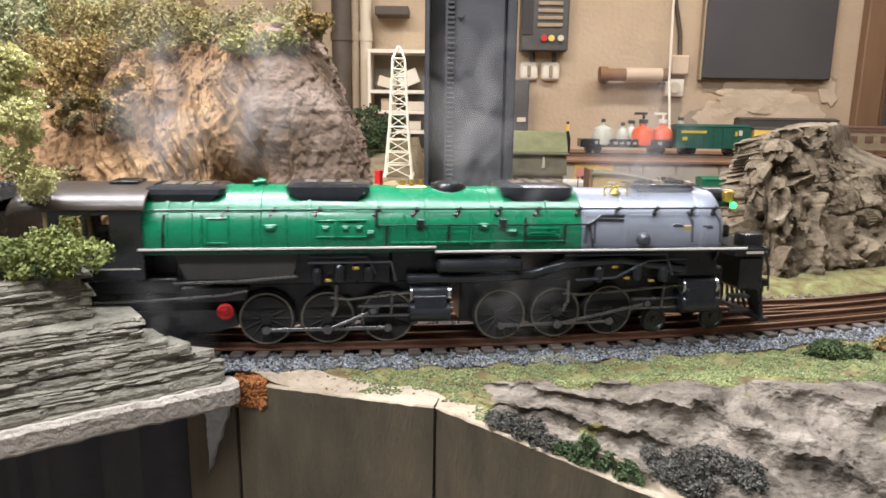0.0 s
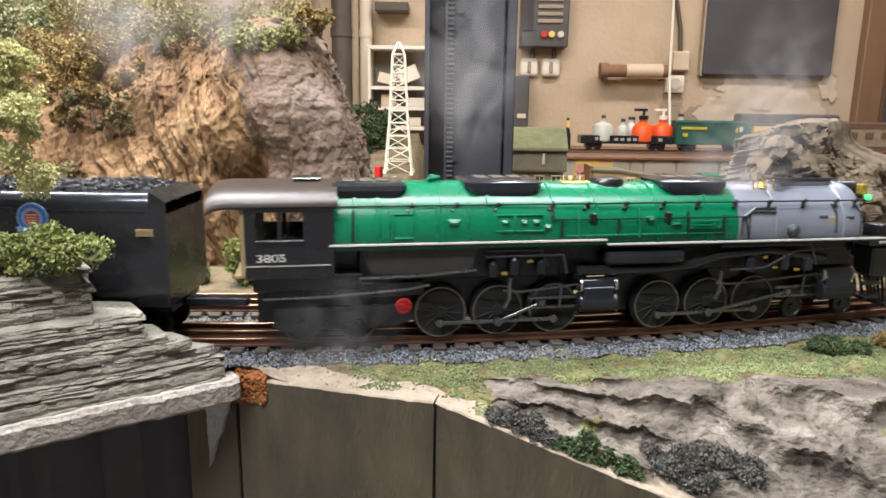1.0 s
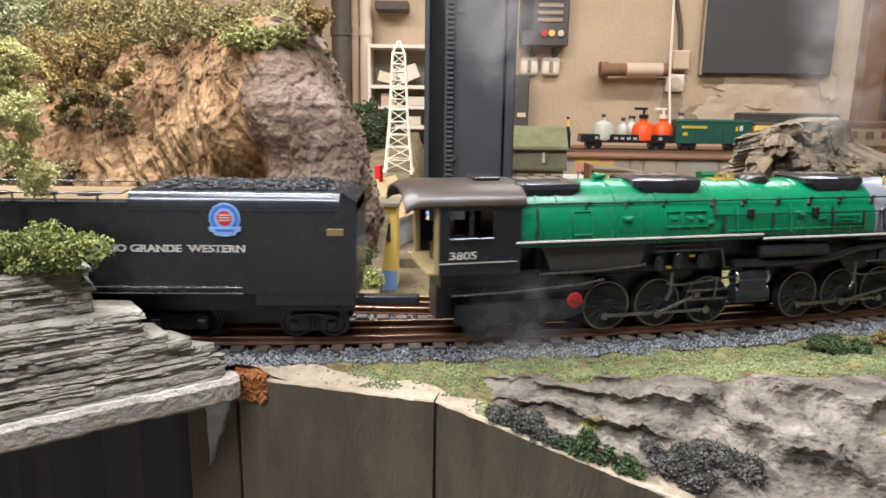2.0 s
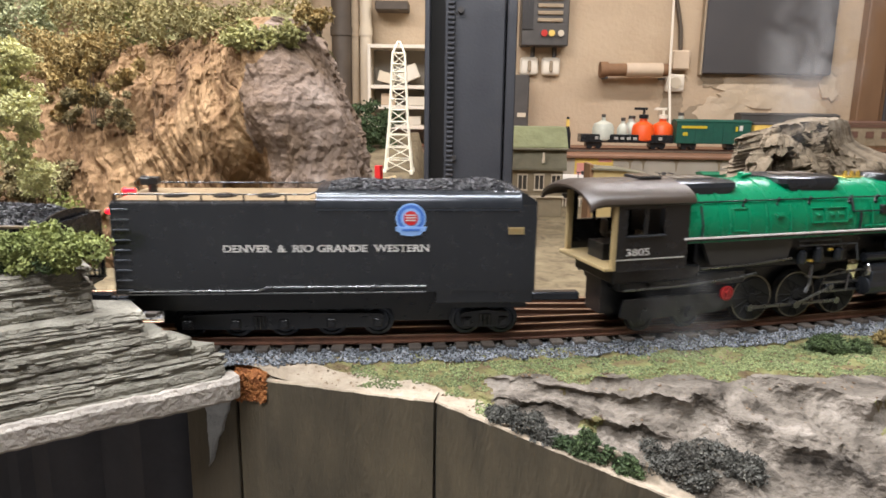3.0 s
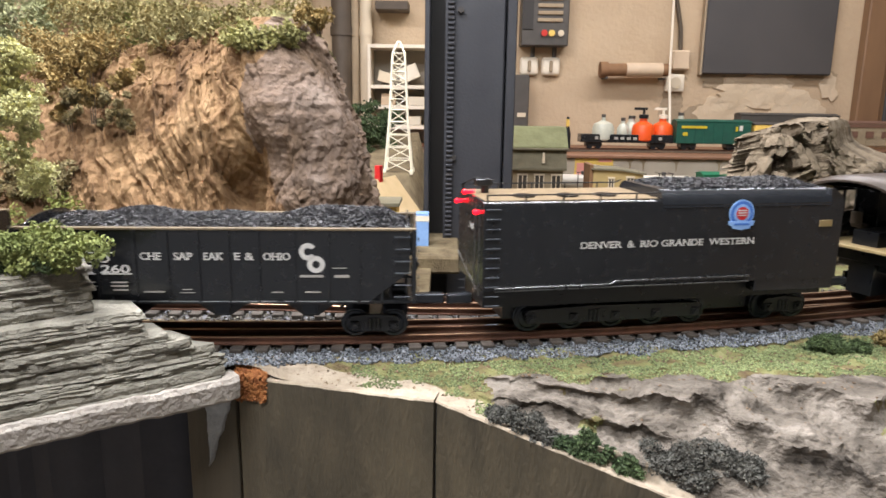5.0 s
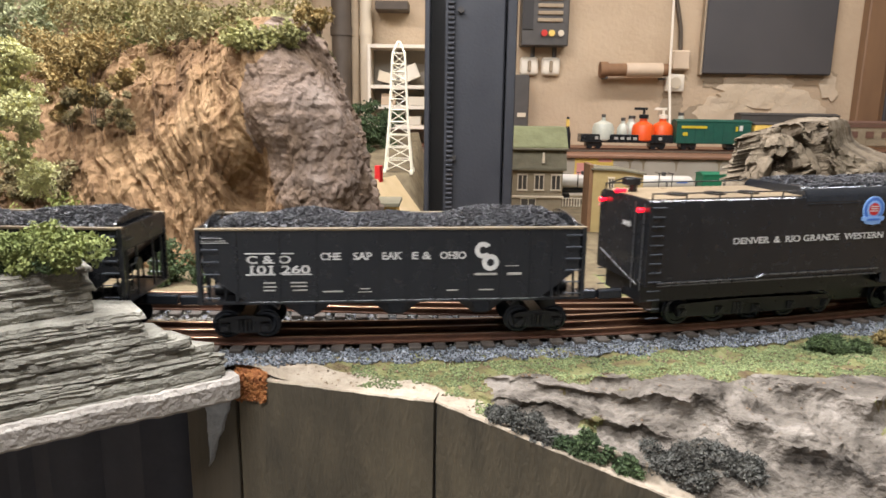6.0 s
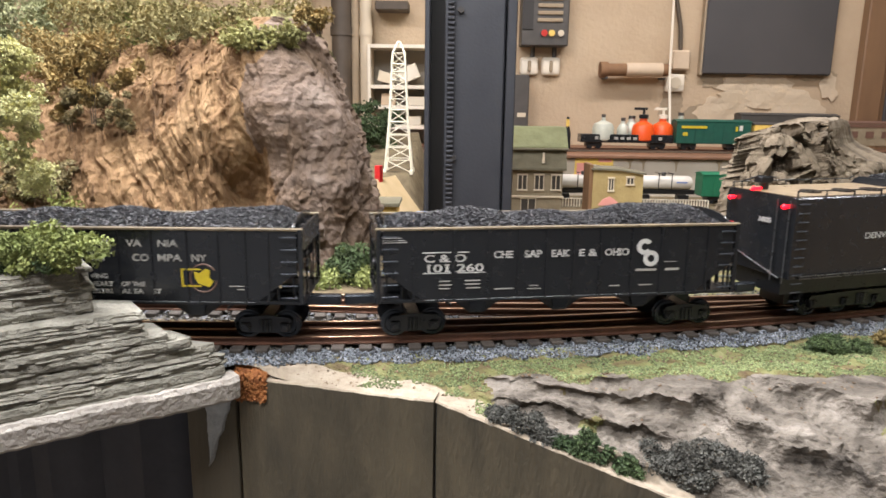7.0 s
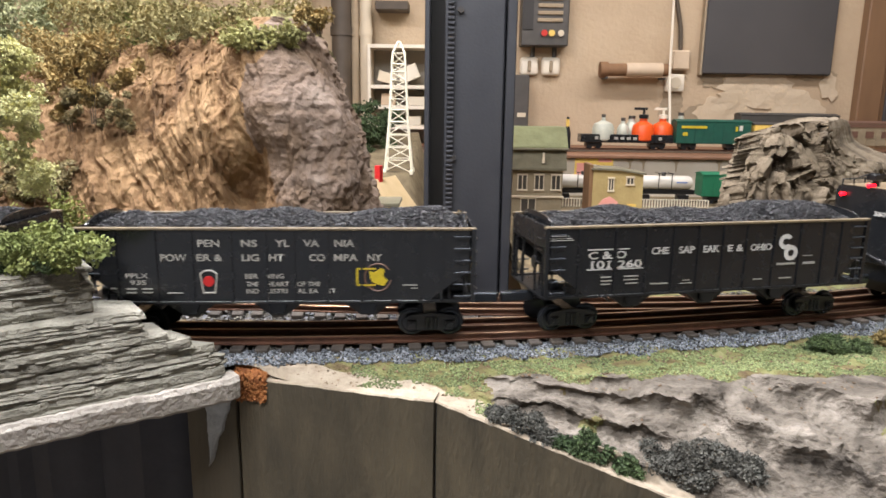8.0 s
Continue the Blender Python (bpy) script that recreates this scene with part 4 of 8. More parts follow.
def plants():
    rng = random.Random(8)
    # the round shrub on the slate, light on top and dark below
    bl = [(-0.242 + 0.009 * k + rng.uniform(-0.003, 0.003), 0.381 - 0.0016 * (6 - k) + rng.uniform(-0.003, 0.003), 0.0705 + rng.uniform(-0.004, 0.0045) - (0.004 if k > 4 else 0), 0.010, 0.009, 0.0085) for k in range(-4, 6)]
    bl += [(-0.234 + rng.uniform(-0.03, 0.028), 0.374 + rng.uniform(-0.006, 0.004), 0.066 + rng.uniform(-0.006, 0.006), 0.008, 0.007, 0.007) for _ in range(14)]
    bush("dense yellow-green shrub on the slate outcrop", bl, 0.0013, M["leaflime"], 700, 3)
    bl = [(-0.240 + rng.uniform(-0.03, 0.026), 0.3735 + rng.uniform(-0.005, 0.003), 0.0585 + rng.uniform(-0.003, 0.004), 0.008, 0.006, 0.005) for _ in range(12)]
    bush("dark green foliage below the shrub", bl, 0.0013, M["leafdark"], 500, 5)
    # pale tree at the picture's side
    bl = many(rng, -0.300, -0.226, 0.376, 0.396, 0.096, 0.176, 46, 0.006, 0.011)
    bush("pale green tree with loose airy crown", bl, 0.0011, M["leafpale"], 900, 7, "tree", [(-0.262, 0.388, 0.05), (-0.260, 0.388, 0.10), (-0.257, 0.387, 0.165)], "tree")
    # shrubs in front of the ledged bank
    for label, mt, n, sd, cx, cy, dx, dy, r in (("grey-green shrub by the board", "leafgrey", 26, 1, 0.0465, 0.3605, 0.0165, 0.005, 0.0044), ("dark green shrub by the board", "leafdark", 18, 2, 0.0735, 0.3480, 0.012, 0.004, 0.0042), ("green shrub by the board", "leafdark", 11, 3, 0.0965, 0.3370, 0.008, 0.003, 0.0040),
                                             ("grey-black shrub on the bank", "leafgrey", 26, 4, 0.1270, 0.3340, 0.014, 0.006, 0.0054), ("grey-black shrub on the bank", "leafgrey", 24, 6, 0.1510, 0.3330, 0.014, 0.008, 0.0056)):
        bl = []
        for _ in range(n):
            x, y = cx + rng.uniform(-dx, dx), 0
            y = cy - (x - cx) * 0.42 + rng.uniform(-dy, dy)
            ly, lz = lip(x)
            y = max(y, ly + 0.0050)
            bl.append((x, y, bank_height(x, y)[0] + r * rng.uniform(0.1, 0.8), r, r, r * 0.8))
        bush(label, bl, 0.0009, M[mt], 330, sd)
    for label, mt, cx, cy, n, r, sd in (("dark green shrub on the verge", "leafdark", 0.2625, 0.4540, 16, 0.0056, 11), ("small green shrub on the verge", "leafdark", 0.2800, 0.4490, 8, 0.0044, 12), ("brown low scrub on the verge", "leafmoss", 0.318, 0.4640, 12, 0.0055, 13)):
        bl = []
        for _ in range(n):
            x, y = cx + rng.uniform(-0.010, 0.010), cy + rng.uniform(-0.005, 0.005)
            bl.append((x, y, bank_height(x, y)[0] + r * rng.uniform(0.2, 1.3), r, r, r * 0.8))
        bush(label, bl, 0.0009, M[mt], 330, sd)
    # growth on the cliff
    crest = [("olive shrub on the cliff's crest", "leaflight", -0.215, -0.145, 0.690, 0.715, 0.200, 0.222, 26, 0.006, 0.011), ("ochre shrub on the cliff's crest", "leafmoss", -0.150, -0.115, 0.705, 0.730, 0.222, 0.240, 9, 0.005, 0.009),
             ("ochre moss on the hillside", "leafmoss", -0.435, -0.36, 0.77, 0.81, 0.185, 0.205, 12, 0.012, 0.020), ("olive scrub on the hilltop", "leaf", -0.42, -0.24, 0.83, 0.95, 0.205, 0.245, 34, 0.014, 0.024), ("ochre scrub on the hilltop", "leafmoss", -0.42, -0.22, 0.82, 0.92, 0.208, 0.250, 18, 0.010, 0.018),
             ("dark scrub on the hillside", "leafolive", -0.380, -0.315, 0.696, 0.716, 0.122, 0.154, 22, 0.003, 0.006), ("olive scrub at the hill's foot", "leaf", -0.50, -0.33, 0.625, 0.645, 0.02, 0.055, 22, 0.010, 0.016), ("grey scrub on the hillside", "leafolive", -0.44, -0.37, 0.660, 0.685, 0.050, 0.085, 24, 0.006, 0.010),
             ("ochre tufts on the slope", "leafmoss", -0.42, -0.30, 0.70, 0.76, 0.130, 0.190, 26, 0.005, 0.009)]
    crest += [("ochre and olive scrub along the hilltop", "leafhaze", -0.46, -0.16, 0.80, 0.90, 0.212, 0.262, 60, 0.012, 0.020), ("ochre scrub above the slope", "leafmoss", -0.47, -0.30, 0.775, 0.82, 0.180, 0.215, 26, 0.009, 0.015), ("olive scrub above the slope", "leafhaze", -0.33, -0.19, 0.745, 0.80, 0.208, 0.236, 24, 0.008, 0.013)]
    for label, mt, x0, x1, y0, y1, z0, z1, n, r0, r1 in crest:
        bush(label, many(rng, x0, x1, y0, y1, z0, z1, n, r0, r1), 0.0019, M[mt], 230, n + 30)
    for label, mt, x0, x1, y0, y1, z0, z1, n, sd in (("olive bush at the cliff's foot", "leaf", -0.185, -0.140, 0.585, 0.612, -0.006, 0.028, 14, 61), ("green bush at the cliff's foot", "leafdark", -0.105, -0.070, 0.60, 0.625, -0.004, 0.016, 12, 62), ("yellow-green tuft behind the tracks", "leaflime", -0.110, -0.060, 0.585, 0.605, -0.008, 0.0, 8, 63), ("dark bush behind the tracks", "leafdark", -0.255, -0.215, 0.585, 0.615, -0.006, 0.020, 12, 64)):
        bush(label, many(rng, x0, x1, y0, y1, z0, z1, n, 0.007, 0.012), 0.0016, M[mt], 330, sd)
    for x, y, h, sd in ((-0.60, 1.08, 0.17, 1), (-0.545, 1.12, 0.15, 2), (-0.70, 1.15, 0.18, 3)):
        bl = [(x + rng.uniform(-1, 1) * 0.034 * (1.05 - k / 13), y + rng.uniform(-1, 1) * 0.03 * (1.05 - k / 13), 0.145 + h * k / 13, 0.022, 0.022, 0.016) for k in range(14) for _ in range(2)]
        bush("grey-green tree on the hill", bl, 0.0026, M["leafdim"], 240, 80 + sd, "tree", [(x, y, 0.1), (x, y, 0.145 + h)], "tree", "hill trees")
    for x, y, h in ((-0.205, 1.75, 0.10), (-0.150, 1.80, 0.09), (-0.18, 1.85, 0.11)):
        bl = [(x + rng.uniform(-1, 1) * 0.03, y, 0.03 + h * k / 8, 0.020, 0.020, 0.012) for k in range(9)]
        bush("dark green model tree on the back hill", bl, 0.004, M["leafdark"], 200, int(h * 1000), "tree", [(x, y, -0.02), (x, y, h)], "tree", "back trees")


M["plasterblue"] = mat("bluish_plaster", (0.44, 0.46, 0.47), (0.27, 0.285, 0.29), 0.9, scale=120, bump=0.8, bscale=300)
# haze over the hilltop is mixed into this olive-ochre
M["leafhaze"] = mat("hazy_olive_foliage", (0.27, 0.215, 0.085), (0.19, 0.17, 0.07), 0.9, scale=40, island=0.22)
M["leafolive"] = mat("dark_olive_foliage", (0.16, 0.13, 0.06), (0.24, 0.19, 0.09), 0.9, scale=60, island=0.45)
M["leaflight"] = mat("light_olive_foliage", (0.31, 0.29, 0.11), (0.22, 0.215, 0.08), 0.85, scale=50, island=0.25)
M["ballast2"] = mat("brown_grey_ballast", (0.05, 0.046, 0.04), (0.19, 0.175, 0.145), 0.9, scale=400, island=0.8)
M["soilbit"] = mat("brown_soil_crumbs", (0.09, 0.055, 0.03), (0.17, 0.12, 0.075), 0.9, scale=60, island=0.6)
M["grassbit"] = mat("grass_flock_bits", (0.085, 0.105, 0.040), (0.21, 0.245, 0.105), 0.9, scale=45, island=0.55)
M["leafdim"] = mat("grey_green_foliage", (0.26, 0.275, 0.14), (0.35, 0.355, 0.20), 0.85, scale=40, island=0.35)
ballast()
verge()
retaining_boards()
slate()
big_cliff()
crag()
plants()
# ---- behind the tracks: column, tower, model buildings, rear trains ----
def column():
    t = thing("steel_column", "charcoal painted riveted steel column through the layout", "column")
    b = bmn(); box(b, -0.038, -0.028, 1.300, 1.42, -1.05, 1.5, 0.002); part("flange", b, M["column"], t, smooth=False)
    b = bmn(); box(b, -0.028, 0.008, 1.385, 1.395, -1.05, 1.5); part("web", b, M["columndark"], t, smooth=False)
    b = bmn(); box(b, 0.006, 0.108, 1.312, 1.40, -1.05, 1.5, 0.003); part("cover_plate", b, M["column"], t, smooth=False)
    b = bmn(); box(b, 0.111, 0.128, 1.304, 1.42, -1.05, 1.5, 0.002); part("flange", b, M["column"], t, smooth=False)
    b = bmn(); box(b, 0.106, 0.113, 1.345, 1.40, -1.05, 1.5); part("web", b, M["columndark"], t, smooth=False)
    b = bmn(); box(b, -0.001, 0.016, 1.3075, 1.3115, -0.12, 0.46)
    for k in range(62):
        z = -0.11 + 0.0088 * k
        box(b, 0.003, 0.0155, 1.3035, 1.3080, z, z + 0.0048, 0.0012)
    part("ribbed_strip", b, M["column"], t, "ribbed steel strip")
    for x, z in ((0.016, 0.048), (0.026, 0.312)):
        b = bmn(); rod(b, (x, 1.305, z), (x, 1.315, z), 0.006, seg=6); part("bolt", b, M["columndark"], t)


def tower():
    t = thing("lattice_tower", "cream plastic lattice transmission tower standing on the back hill", "tower", at=pose(-0.0975, 1.50, 0.002))
    def half(z):
        return float(np.interp(z, [0, 0.105, 0.245, 0.27], [0.0285, 0.0195, 0.0125, 0.0015]))
    levels = [0.0, 0.026, 0.052, 0.078, 0.105, 0.130, 0.152, 0.172, 0.190, 0.207, 0.223, 0.245, 0.27]
    cs = [(-1, -1), (1, -1), (1, 1), (-1, 1)]
    for sx, sy in cs:
        b = bmn()
        rings = [[b.verts.new((sx * half(z) + ox * 0.0018, sy * half(z) + oy * 0.0018, z)) for ox, oy in cs] for z in (0.0, 0.105, 0.245, 0.27)]
        for r0, r1 in zip(rings, rings[1:]):
            for i in range(4):
                b.faces.new((r0[i], r0[(i + 1) % 4], r1[(i + 1) % 4], r1[i]))
        b.faces.new(rings[0][::-1]); b.faces.new(rings[-1])
        bmesh.ops.recalc_face_normals(b, faces=b.faces)
        part("leg", b, M["towerw"], t, smooth=False)
    for k, (z0, z1) in enumerate(zip(levels, levels[1:])):
        if z1 > 0.25:
            break
        for (ax, ay), (cx, cy) in zip(cs, cs[1:] + cs[:1]):
            b = bmn()
            path_rod(b, [(ax * half(z0), ay * half(z0), z0), (cx * half(z1), cy * half(z1), z1)] if k % 2 else [(cx * half(z0), cy * half(z0), z0), (ax * half(z1), ay * half(z1), z1)], 0.0011, 4)
            part("brace", b, M["towerw"], t)
            b = bmn(); rod(b, (ax * half(z1), ay * half(z1), z1), (cx * half(z1), cy * half(z1), z1), 0.0012, seg=4)
            part("crossbar", b, M["towerw"], t)
    for sx, sy in cs:
        b = bmn(); box(b, sx * 0.0285 - 0.004, sx * 0.0285 + 0.004, sy * 0.0285 - 0.004, sy * 0.0285 + 0.004, -0.004, 0.006, 0.001); part("foot", b, M["towerw"], t)
    verts, faces = [], []
    nx, ny = 40, 30
    for i in range(nx + 1):
        x = -0.75 + 0.73 * i / nx
        for j in range(ny + 1):
            f = j / ny
            y = 1.40 + 0.62 * f
            e = min(1, (nx - i) / 3)
            z = -0.14 + e * (0.142 if f > 0.04 else 0.142 * f / 0.04) + max(0, f - 0.3) * 0.085 * e + 0.006 * fbm((x * 12, y * 12, 3), 3) * (1 if abs(f - 0.16) > 0.12 else 0)
            verts.append((x, y, z))
    for i in range(nx):
        for j in range(ny):
            q = i * (ny + 1) + j
            faces.append((q, q + ny + 1, q + ny + 2, q + 1))
    tagged(raw("back_hill", verts, faces, M["soil"], smooth=True), "brown scenery hill under the tower", kind="structure")


def cottage():
    t = thing("model_cottage", "small white model cottage with cream roof and red chimneys", "model house", at=pose(-0.128, 1.22, -0.105, 0, 0, -22))
    b = bmn(); prism(b, [(-0.042, 0.0), (0.042, 0.0), (0.042, 0.060), (0.0, 0.112), (-0.042, 0.060)], -0.035, 0.09); part("wall", b, M["tankw"], t, "white gabled wall", smooth=False)
    for s in (-1, 1):
        b = bmn(); prism(b, [(0, 0.1135), (0, 0.1185), (s * 0.052, 0.054), (s * 0.050, 0.049)], -0.042, 0.097); part("roof", b, M["hutroof"], t, "cream roof slope", smooth=False)
    for y, h in ((-0.030, 0.118), (0.030, 0.142)):
        b = bmn(); box(b, -0.006, 0.005, y - 0.006, y + 0.006, 0.085, h, 0.0008); part("chimney", b, M["red"], t, "red chimney", smooth=False)
    b = bmn(); box(b, -0.012, 0.012, -0.0365, -0.0348, 0.018, 0.045); part("window", b, M["darkglass"], t, smooth=False)
    t = thing("blue_crate", "small blue and white crate by the cottage", "crate", at=pose(-0.038, 1.24, -0.105))
    b = bmn(); box(b, -0.012, 0.012, -0.012, 0.012, -0.02, 0.060, 0.001); part("body", b, M["pale_blue"], t, smooth=False)
    b = bmn(); box(b, -0.0125, 0.0125, -0.0125, -0.0118, 0.045, 0.055); part("label_band", b, M["whitepl"], t, smooth=False)
    b = bmn(); box(b, -0.20, 0.03, 1.14, 1.36, -0.135, -0.105, 0.004); solo("cottage_plinth", b, M["soil"], "brown ground block under the cottage", kind="structure")


def window_set(t, x, z, w, h, y):
    b = bmn()
    for q in ((x - w / 2 - 0.003, x + w / 2 + 0.003, z + h / 2, z + h / 2 + 0.004), (x - w / 2 - 0.003, x + w / 2 + 0.003, z - h / 2 - 0.004, z - h / 2)):
        box(b, q[0], q[1], y - 0.004, y + 0.002, q[2], q[3], 0.0005)
    for xx in (x - w / 2 - 0.001, x + w / 2 + 0.001, x):
        box(b, xx - 0.001, xx + 0.001, y - 0.002, y + 0.002, z - h / 2, z + h / 2)
    fr = part("window", b, M["cream"], t, "cream window frame", smooth=False)
    b = bmn(); box(b, x - w / 2, x + w / 2, y - 0.0008, y + 0.002, z - h / 2, z + h / 2); part("pane", b, M["darkglass"], fr, smooth=False)


def townhouse():
    t = thing("model_townhouse", "weathered tan model townhouse with mossy mansard roof", "model house")
    y = 1.70
    b = bmn(); box(b, 0.168, 0.290, y, y + 0.12, -0.126, -0.008); part("wall", b, M["tanwall"], t, "grey tan wall", smooth=False)
    b = bmn(); prism(b, [(y - 0.012, -0.010), (y - 0.012, -0.004), (y + 0.004, 0.040), (y + 0.12, 0.040), (y + 0.12, -0.010)], 0.160, 0.297, "X"); part("mansard", b, M["tanroof"], t, "stained grey-green lower roof", smooth=False)
    b = bmn(); prism(b, [(y - 0.006, 0.040), (y - 0.006, 0.046), (y + 0.035, 0.092), (y + 0.12, 0.092), (y + 0.12, 0.040)], 0.158, 0.299, "X"); part("roof", b, M["shingle"], t, "mossy green upper roof", smooth=False)
    b = bmn(); box(b, 0.156, 0.301, y - 0.010, y + 0.004, 0.0385, 0.0435, 0.001); part("eaves", b, M["tanroof"], t, smooth=False)
    b = bmn(); box(b, 0.164, 0.294, y - 0.006, y + 0.002, -0.078, -0.073, 0.001); part("string_course", b, M["cream"], t, smooth=False)
    for x in (0.192, 0.233, 0.274):
        window_set(t, x, -0.040, 0.020, 0.034, y)
    window_set(t, 0.208, -0.100, 0.034, 0.038, y)
    b = bmn(); rod(b, (0.240, y - 0.012, 0.008), (0.240, y - 0.012, 0.034), 0.004, 0.0025); part("finial", b, M["cream"], t)
    t = thing("model_hut", "ochre model hut with faded painted signs", "model house")
    y = 1.50
    b = bmn(); prism(b, [(0.322, -0.126), (0.432, -0.126), (0.430, 0.002), (0.380, 0.010), (0.322, 0.012)], y, y + 0.07); part("wall", b, M["hutwall"], t, "ochre wall", smooth=False)
    b = bmn(); prism(b, [(0.317, 0.011), (0.317, 0.015), (0.380, 0.0135), (0.435, 0.005), (0.435, 0.001), (0.380, 0.0095)], y - 0.006, y + 0.078); part("roof", b, M["tanroof"], t, smooth=False)
    b = bmn(); box(b, 0.314, 0.322, y + 0.002, y + 0.068, -0.126, 0.022, 0.001); part("side_wall", b, M["cardboard"], t, "brown side wall", smooth=False)
    window_set(t, 0.361, -0.020, 0.009, 0.024, y)
    window_set(t, 0.402, -0.012, 0.013, 0.012, y)
    b = bmn(); prism(b, [(0.335, -0.066), (0.345, -0.052), (0.360, -0.046), (0.376, -0.056), (0.382, -0.066)], y - 0.0015, y); part("sign", b, M["pink"], t, "faded red painted sign", smooth=False)
    b = bmn(); box(b, 0.398, 0.418, y - 0.0015, y, -0.070, -0.062); part("sign", b, M["poster"], t, smooth=False)


def wagon(label, x0, x1, y, z, h, material, bars=(), roof=None, name="boxcar", wheels=True):
    t = thing(name, label, "model wagon", "rear wagons", at=pose(x0, y, z))
    L = x1 - x0
    b = bmn(); box(b, 0, L, -0.030, 0.030, 0.020, 0.020 + h, 0.002); part("body", b, material, t, smooth=False)
    if roof:
        b = bmn(); prism(b, [(-0.031, 0.020 + h), (-0.031, 0.022 + h), (0, 0.028 + h), (0.031, 0.022 + h), (0.031, 0.020 + h)], -0.001, L + 0.001, "X"); part("roof", b, roof, t, smooth=False)
    n = max(2, int(L / 0.028))
    for k in range(1, n):
        b = bmn(); box(b, L * k / n - 0.0008, L * k / n + 0.0008, -0.0312, -0.029, 0.021, 0.019 + h)
        part("side_rib", b, material, t, smooth=False)
    for a, c, z0, z1, m in bars:
        b = bmn(); box(b, a, c, -0.0318, -0.029, z0, z1); part("print_bar", b, M[m], t, smooth=False)
    for xc in (0.045, L - 0.045):
        b = bmn(); box(b, xc - 0.025, xc + 0.025, -0.020, 0.020, 0.008, 0.020, 0.002)
        part("truck", b, M["jet"], t, smooth=False)
        for dx in (-0.014, 0.014):
            b = bmn(); rod(b, (xc + dx, -0.019, 0.009), (xc + dx, 0.019, 0.009), 0.009, seg=16); part("wheel", b, M["gun"], t)
    return t


def rear_trains():
    zt = 0.010
    b = bmn(); box(b, -0.3, 1.8, 2.225, 2.275, 0.0, 0.006, 0.001); solo("shelf_roadbed", b, M["ply"], "brown roadbed on the shelf", kind="structure")
    tr = thing("shelf_track", "dark model rails on the shelf", "track", kind="structure")
    for y in (2.234, 2.266):
        b = bmn(); box(b, -0.3, 1.8, y - 0.0015, y + 0.0015, 0.006, 0.010); part("rail", b, M["rail"], tr, smooth=False)
    g = wagon("black open gondola with white print holding jugs", 0.430, 0.722, 2.25, zt, 0.026, M["black"], [(0.045, 0.055, 0.030, 0.040, "dimwhite")] + [(0.105 + 0.020 * k, 0.117 + 0.020 * k, 0.030, 0.038, "dimwhite") for k in range(6)] + [(0.245, 0.256, 0.029, 0.039, "dimwhite")], name="gondola")
    wagon("dark green boxcar with yellow print", 0.730, 0.965, 2.25, zt, 0.068, M["boxgreen"], [(0.015, 0.095, 0.068, 0.076, "yellow"), (0.020, 0.035, 0.045, 0.056, "yellow"), (0.185, 0.192, 0.060, 0.075, "yellow"), (0.197, 0.207, 0.062, 0.078, "white")], M["boxgreen"])
    wagon("yellow and dark boxcar", 0.975, 1.075, 2.25, zt, 0.062, M["poster"], [(0.03, 0.07, 0.050, 0.062, "yellow")], M["greybox"])
    wagon("brown passenger coach with pale window band", 1.095, 1.65, 2.25, zt, 0.070, M["tanwall"], [(0.0, 0.55, 0.078, 0.088, "carbrown")] + [(0.03 + 0.05 * k, 0.055 + 0.05 * k, 0.046, 0.066, "carbrown") for k in range(9)], M["carbrown"], "coach")
    wagon("dark hopper wagon on the shelf", 0.975, 1.30, 2.36, zt, 0.090, M["greybox"], (), M["greybox"])
    # jugs standing behind and in the gondola
    def jug(x, y, r, h, material, label, pump=None, neck=0.35):
        t = thing("pump_bottle" if pump else "jug", label, "bottle", at=pose(x, y, 0.036))
        b = bmn(); lathe(b, [(0, r * 0.9), (0.004, r), (h * 0.55, r), (h * 0.72, r * 0.85), (h * 0.86, r * neck), (h, r * neck * 0.9)], "Z", 24); part("body", b, material, t)
        if pump:
            b = bmn(); lathe(b, [(h, r * 0.42), (h + 0.012, r * 0.42), (h + 0.013, r * 0.12), (h + 0.028, r * 0.12)], "Z", 14); box(b, -r * 0.85, r * 0.3, -0.004, 0.004, h + 0.026, h + 0.034, 0.001); part("pump", b, pump, t)
        else:
            b = bmn(); lathe(b, [(h, r * neck), (h + 0.010, r * neck)], "Z", 14); part("cap", b, M["greybox"], t)
    jug(0.632, 2.25, 0.036, 0.070, M["orange"], "orange pump bottle in the gondola", M["jet"])
    jug(0.700, 2.27, 0.034, 0.070, M["orange"], "orange pump bottle in the gondola", M["whitepl"])
    jug(0.505, 2.25, 0.034, 0.072, M["clearw"], "milky plastic jug with dark cap", None, 0.2)
    jug(0.565, 2.24, 0.018, 0.062, M["clearw"], "small milky plastic bottle in the gondola", None, 0.4)
    jug(0.600, 2.27, 0.022, 0.068, M["clearw"], "milky plastic jug in the gondola", None, 0.5)
    jug(0.800, 2.40, 0.024, 0.078, M["clearw"], "clear bottle behind the boxcar", None, 0.4)
    t = thing("beer_bottle", "brown glass bottle with a yellow label on the shelf", "bottle", at=pose(0.392, 2.25, 0.0))
    b = bmn(); lathe(b, [(0, 0.011), (0.055, 0.011), (0.078, 0.005), (0.108, 0.0045)], "Z", 18); part("body", b, M["jet"], t)
    b = bmn(); lathe(b, [(0.078, 0.0058), (0.100, 0.0055)], "Z", 18); part("label_band", b, M["poster"], t)
    # lower level
    b = bmn(); box(b, 0.1, 1.2, 1.92, 1.98, -0.125, -0.119); solo("lower_roadbed", b, M["soil"], "tan lower roadbed", kind="structure")
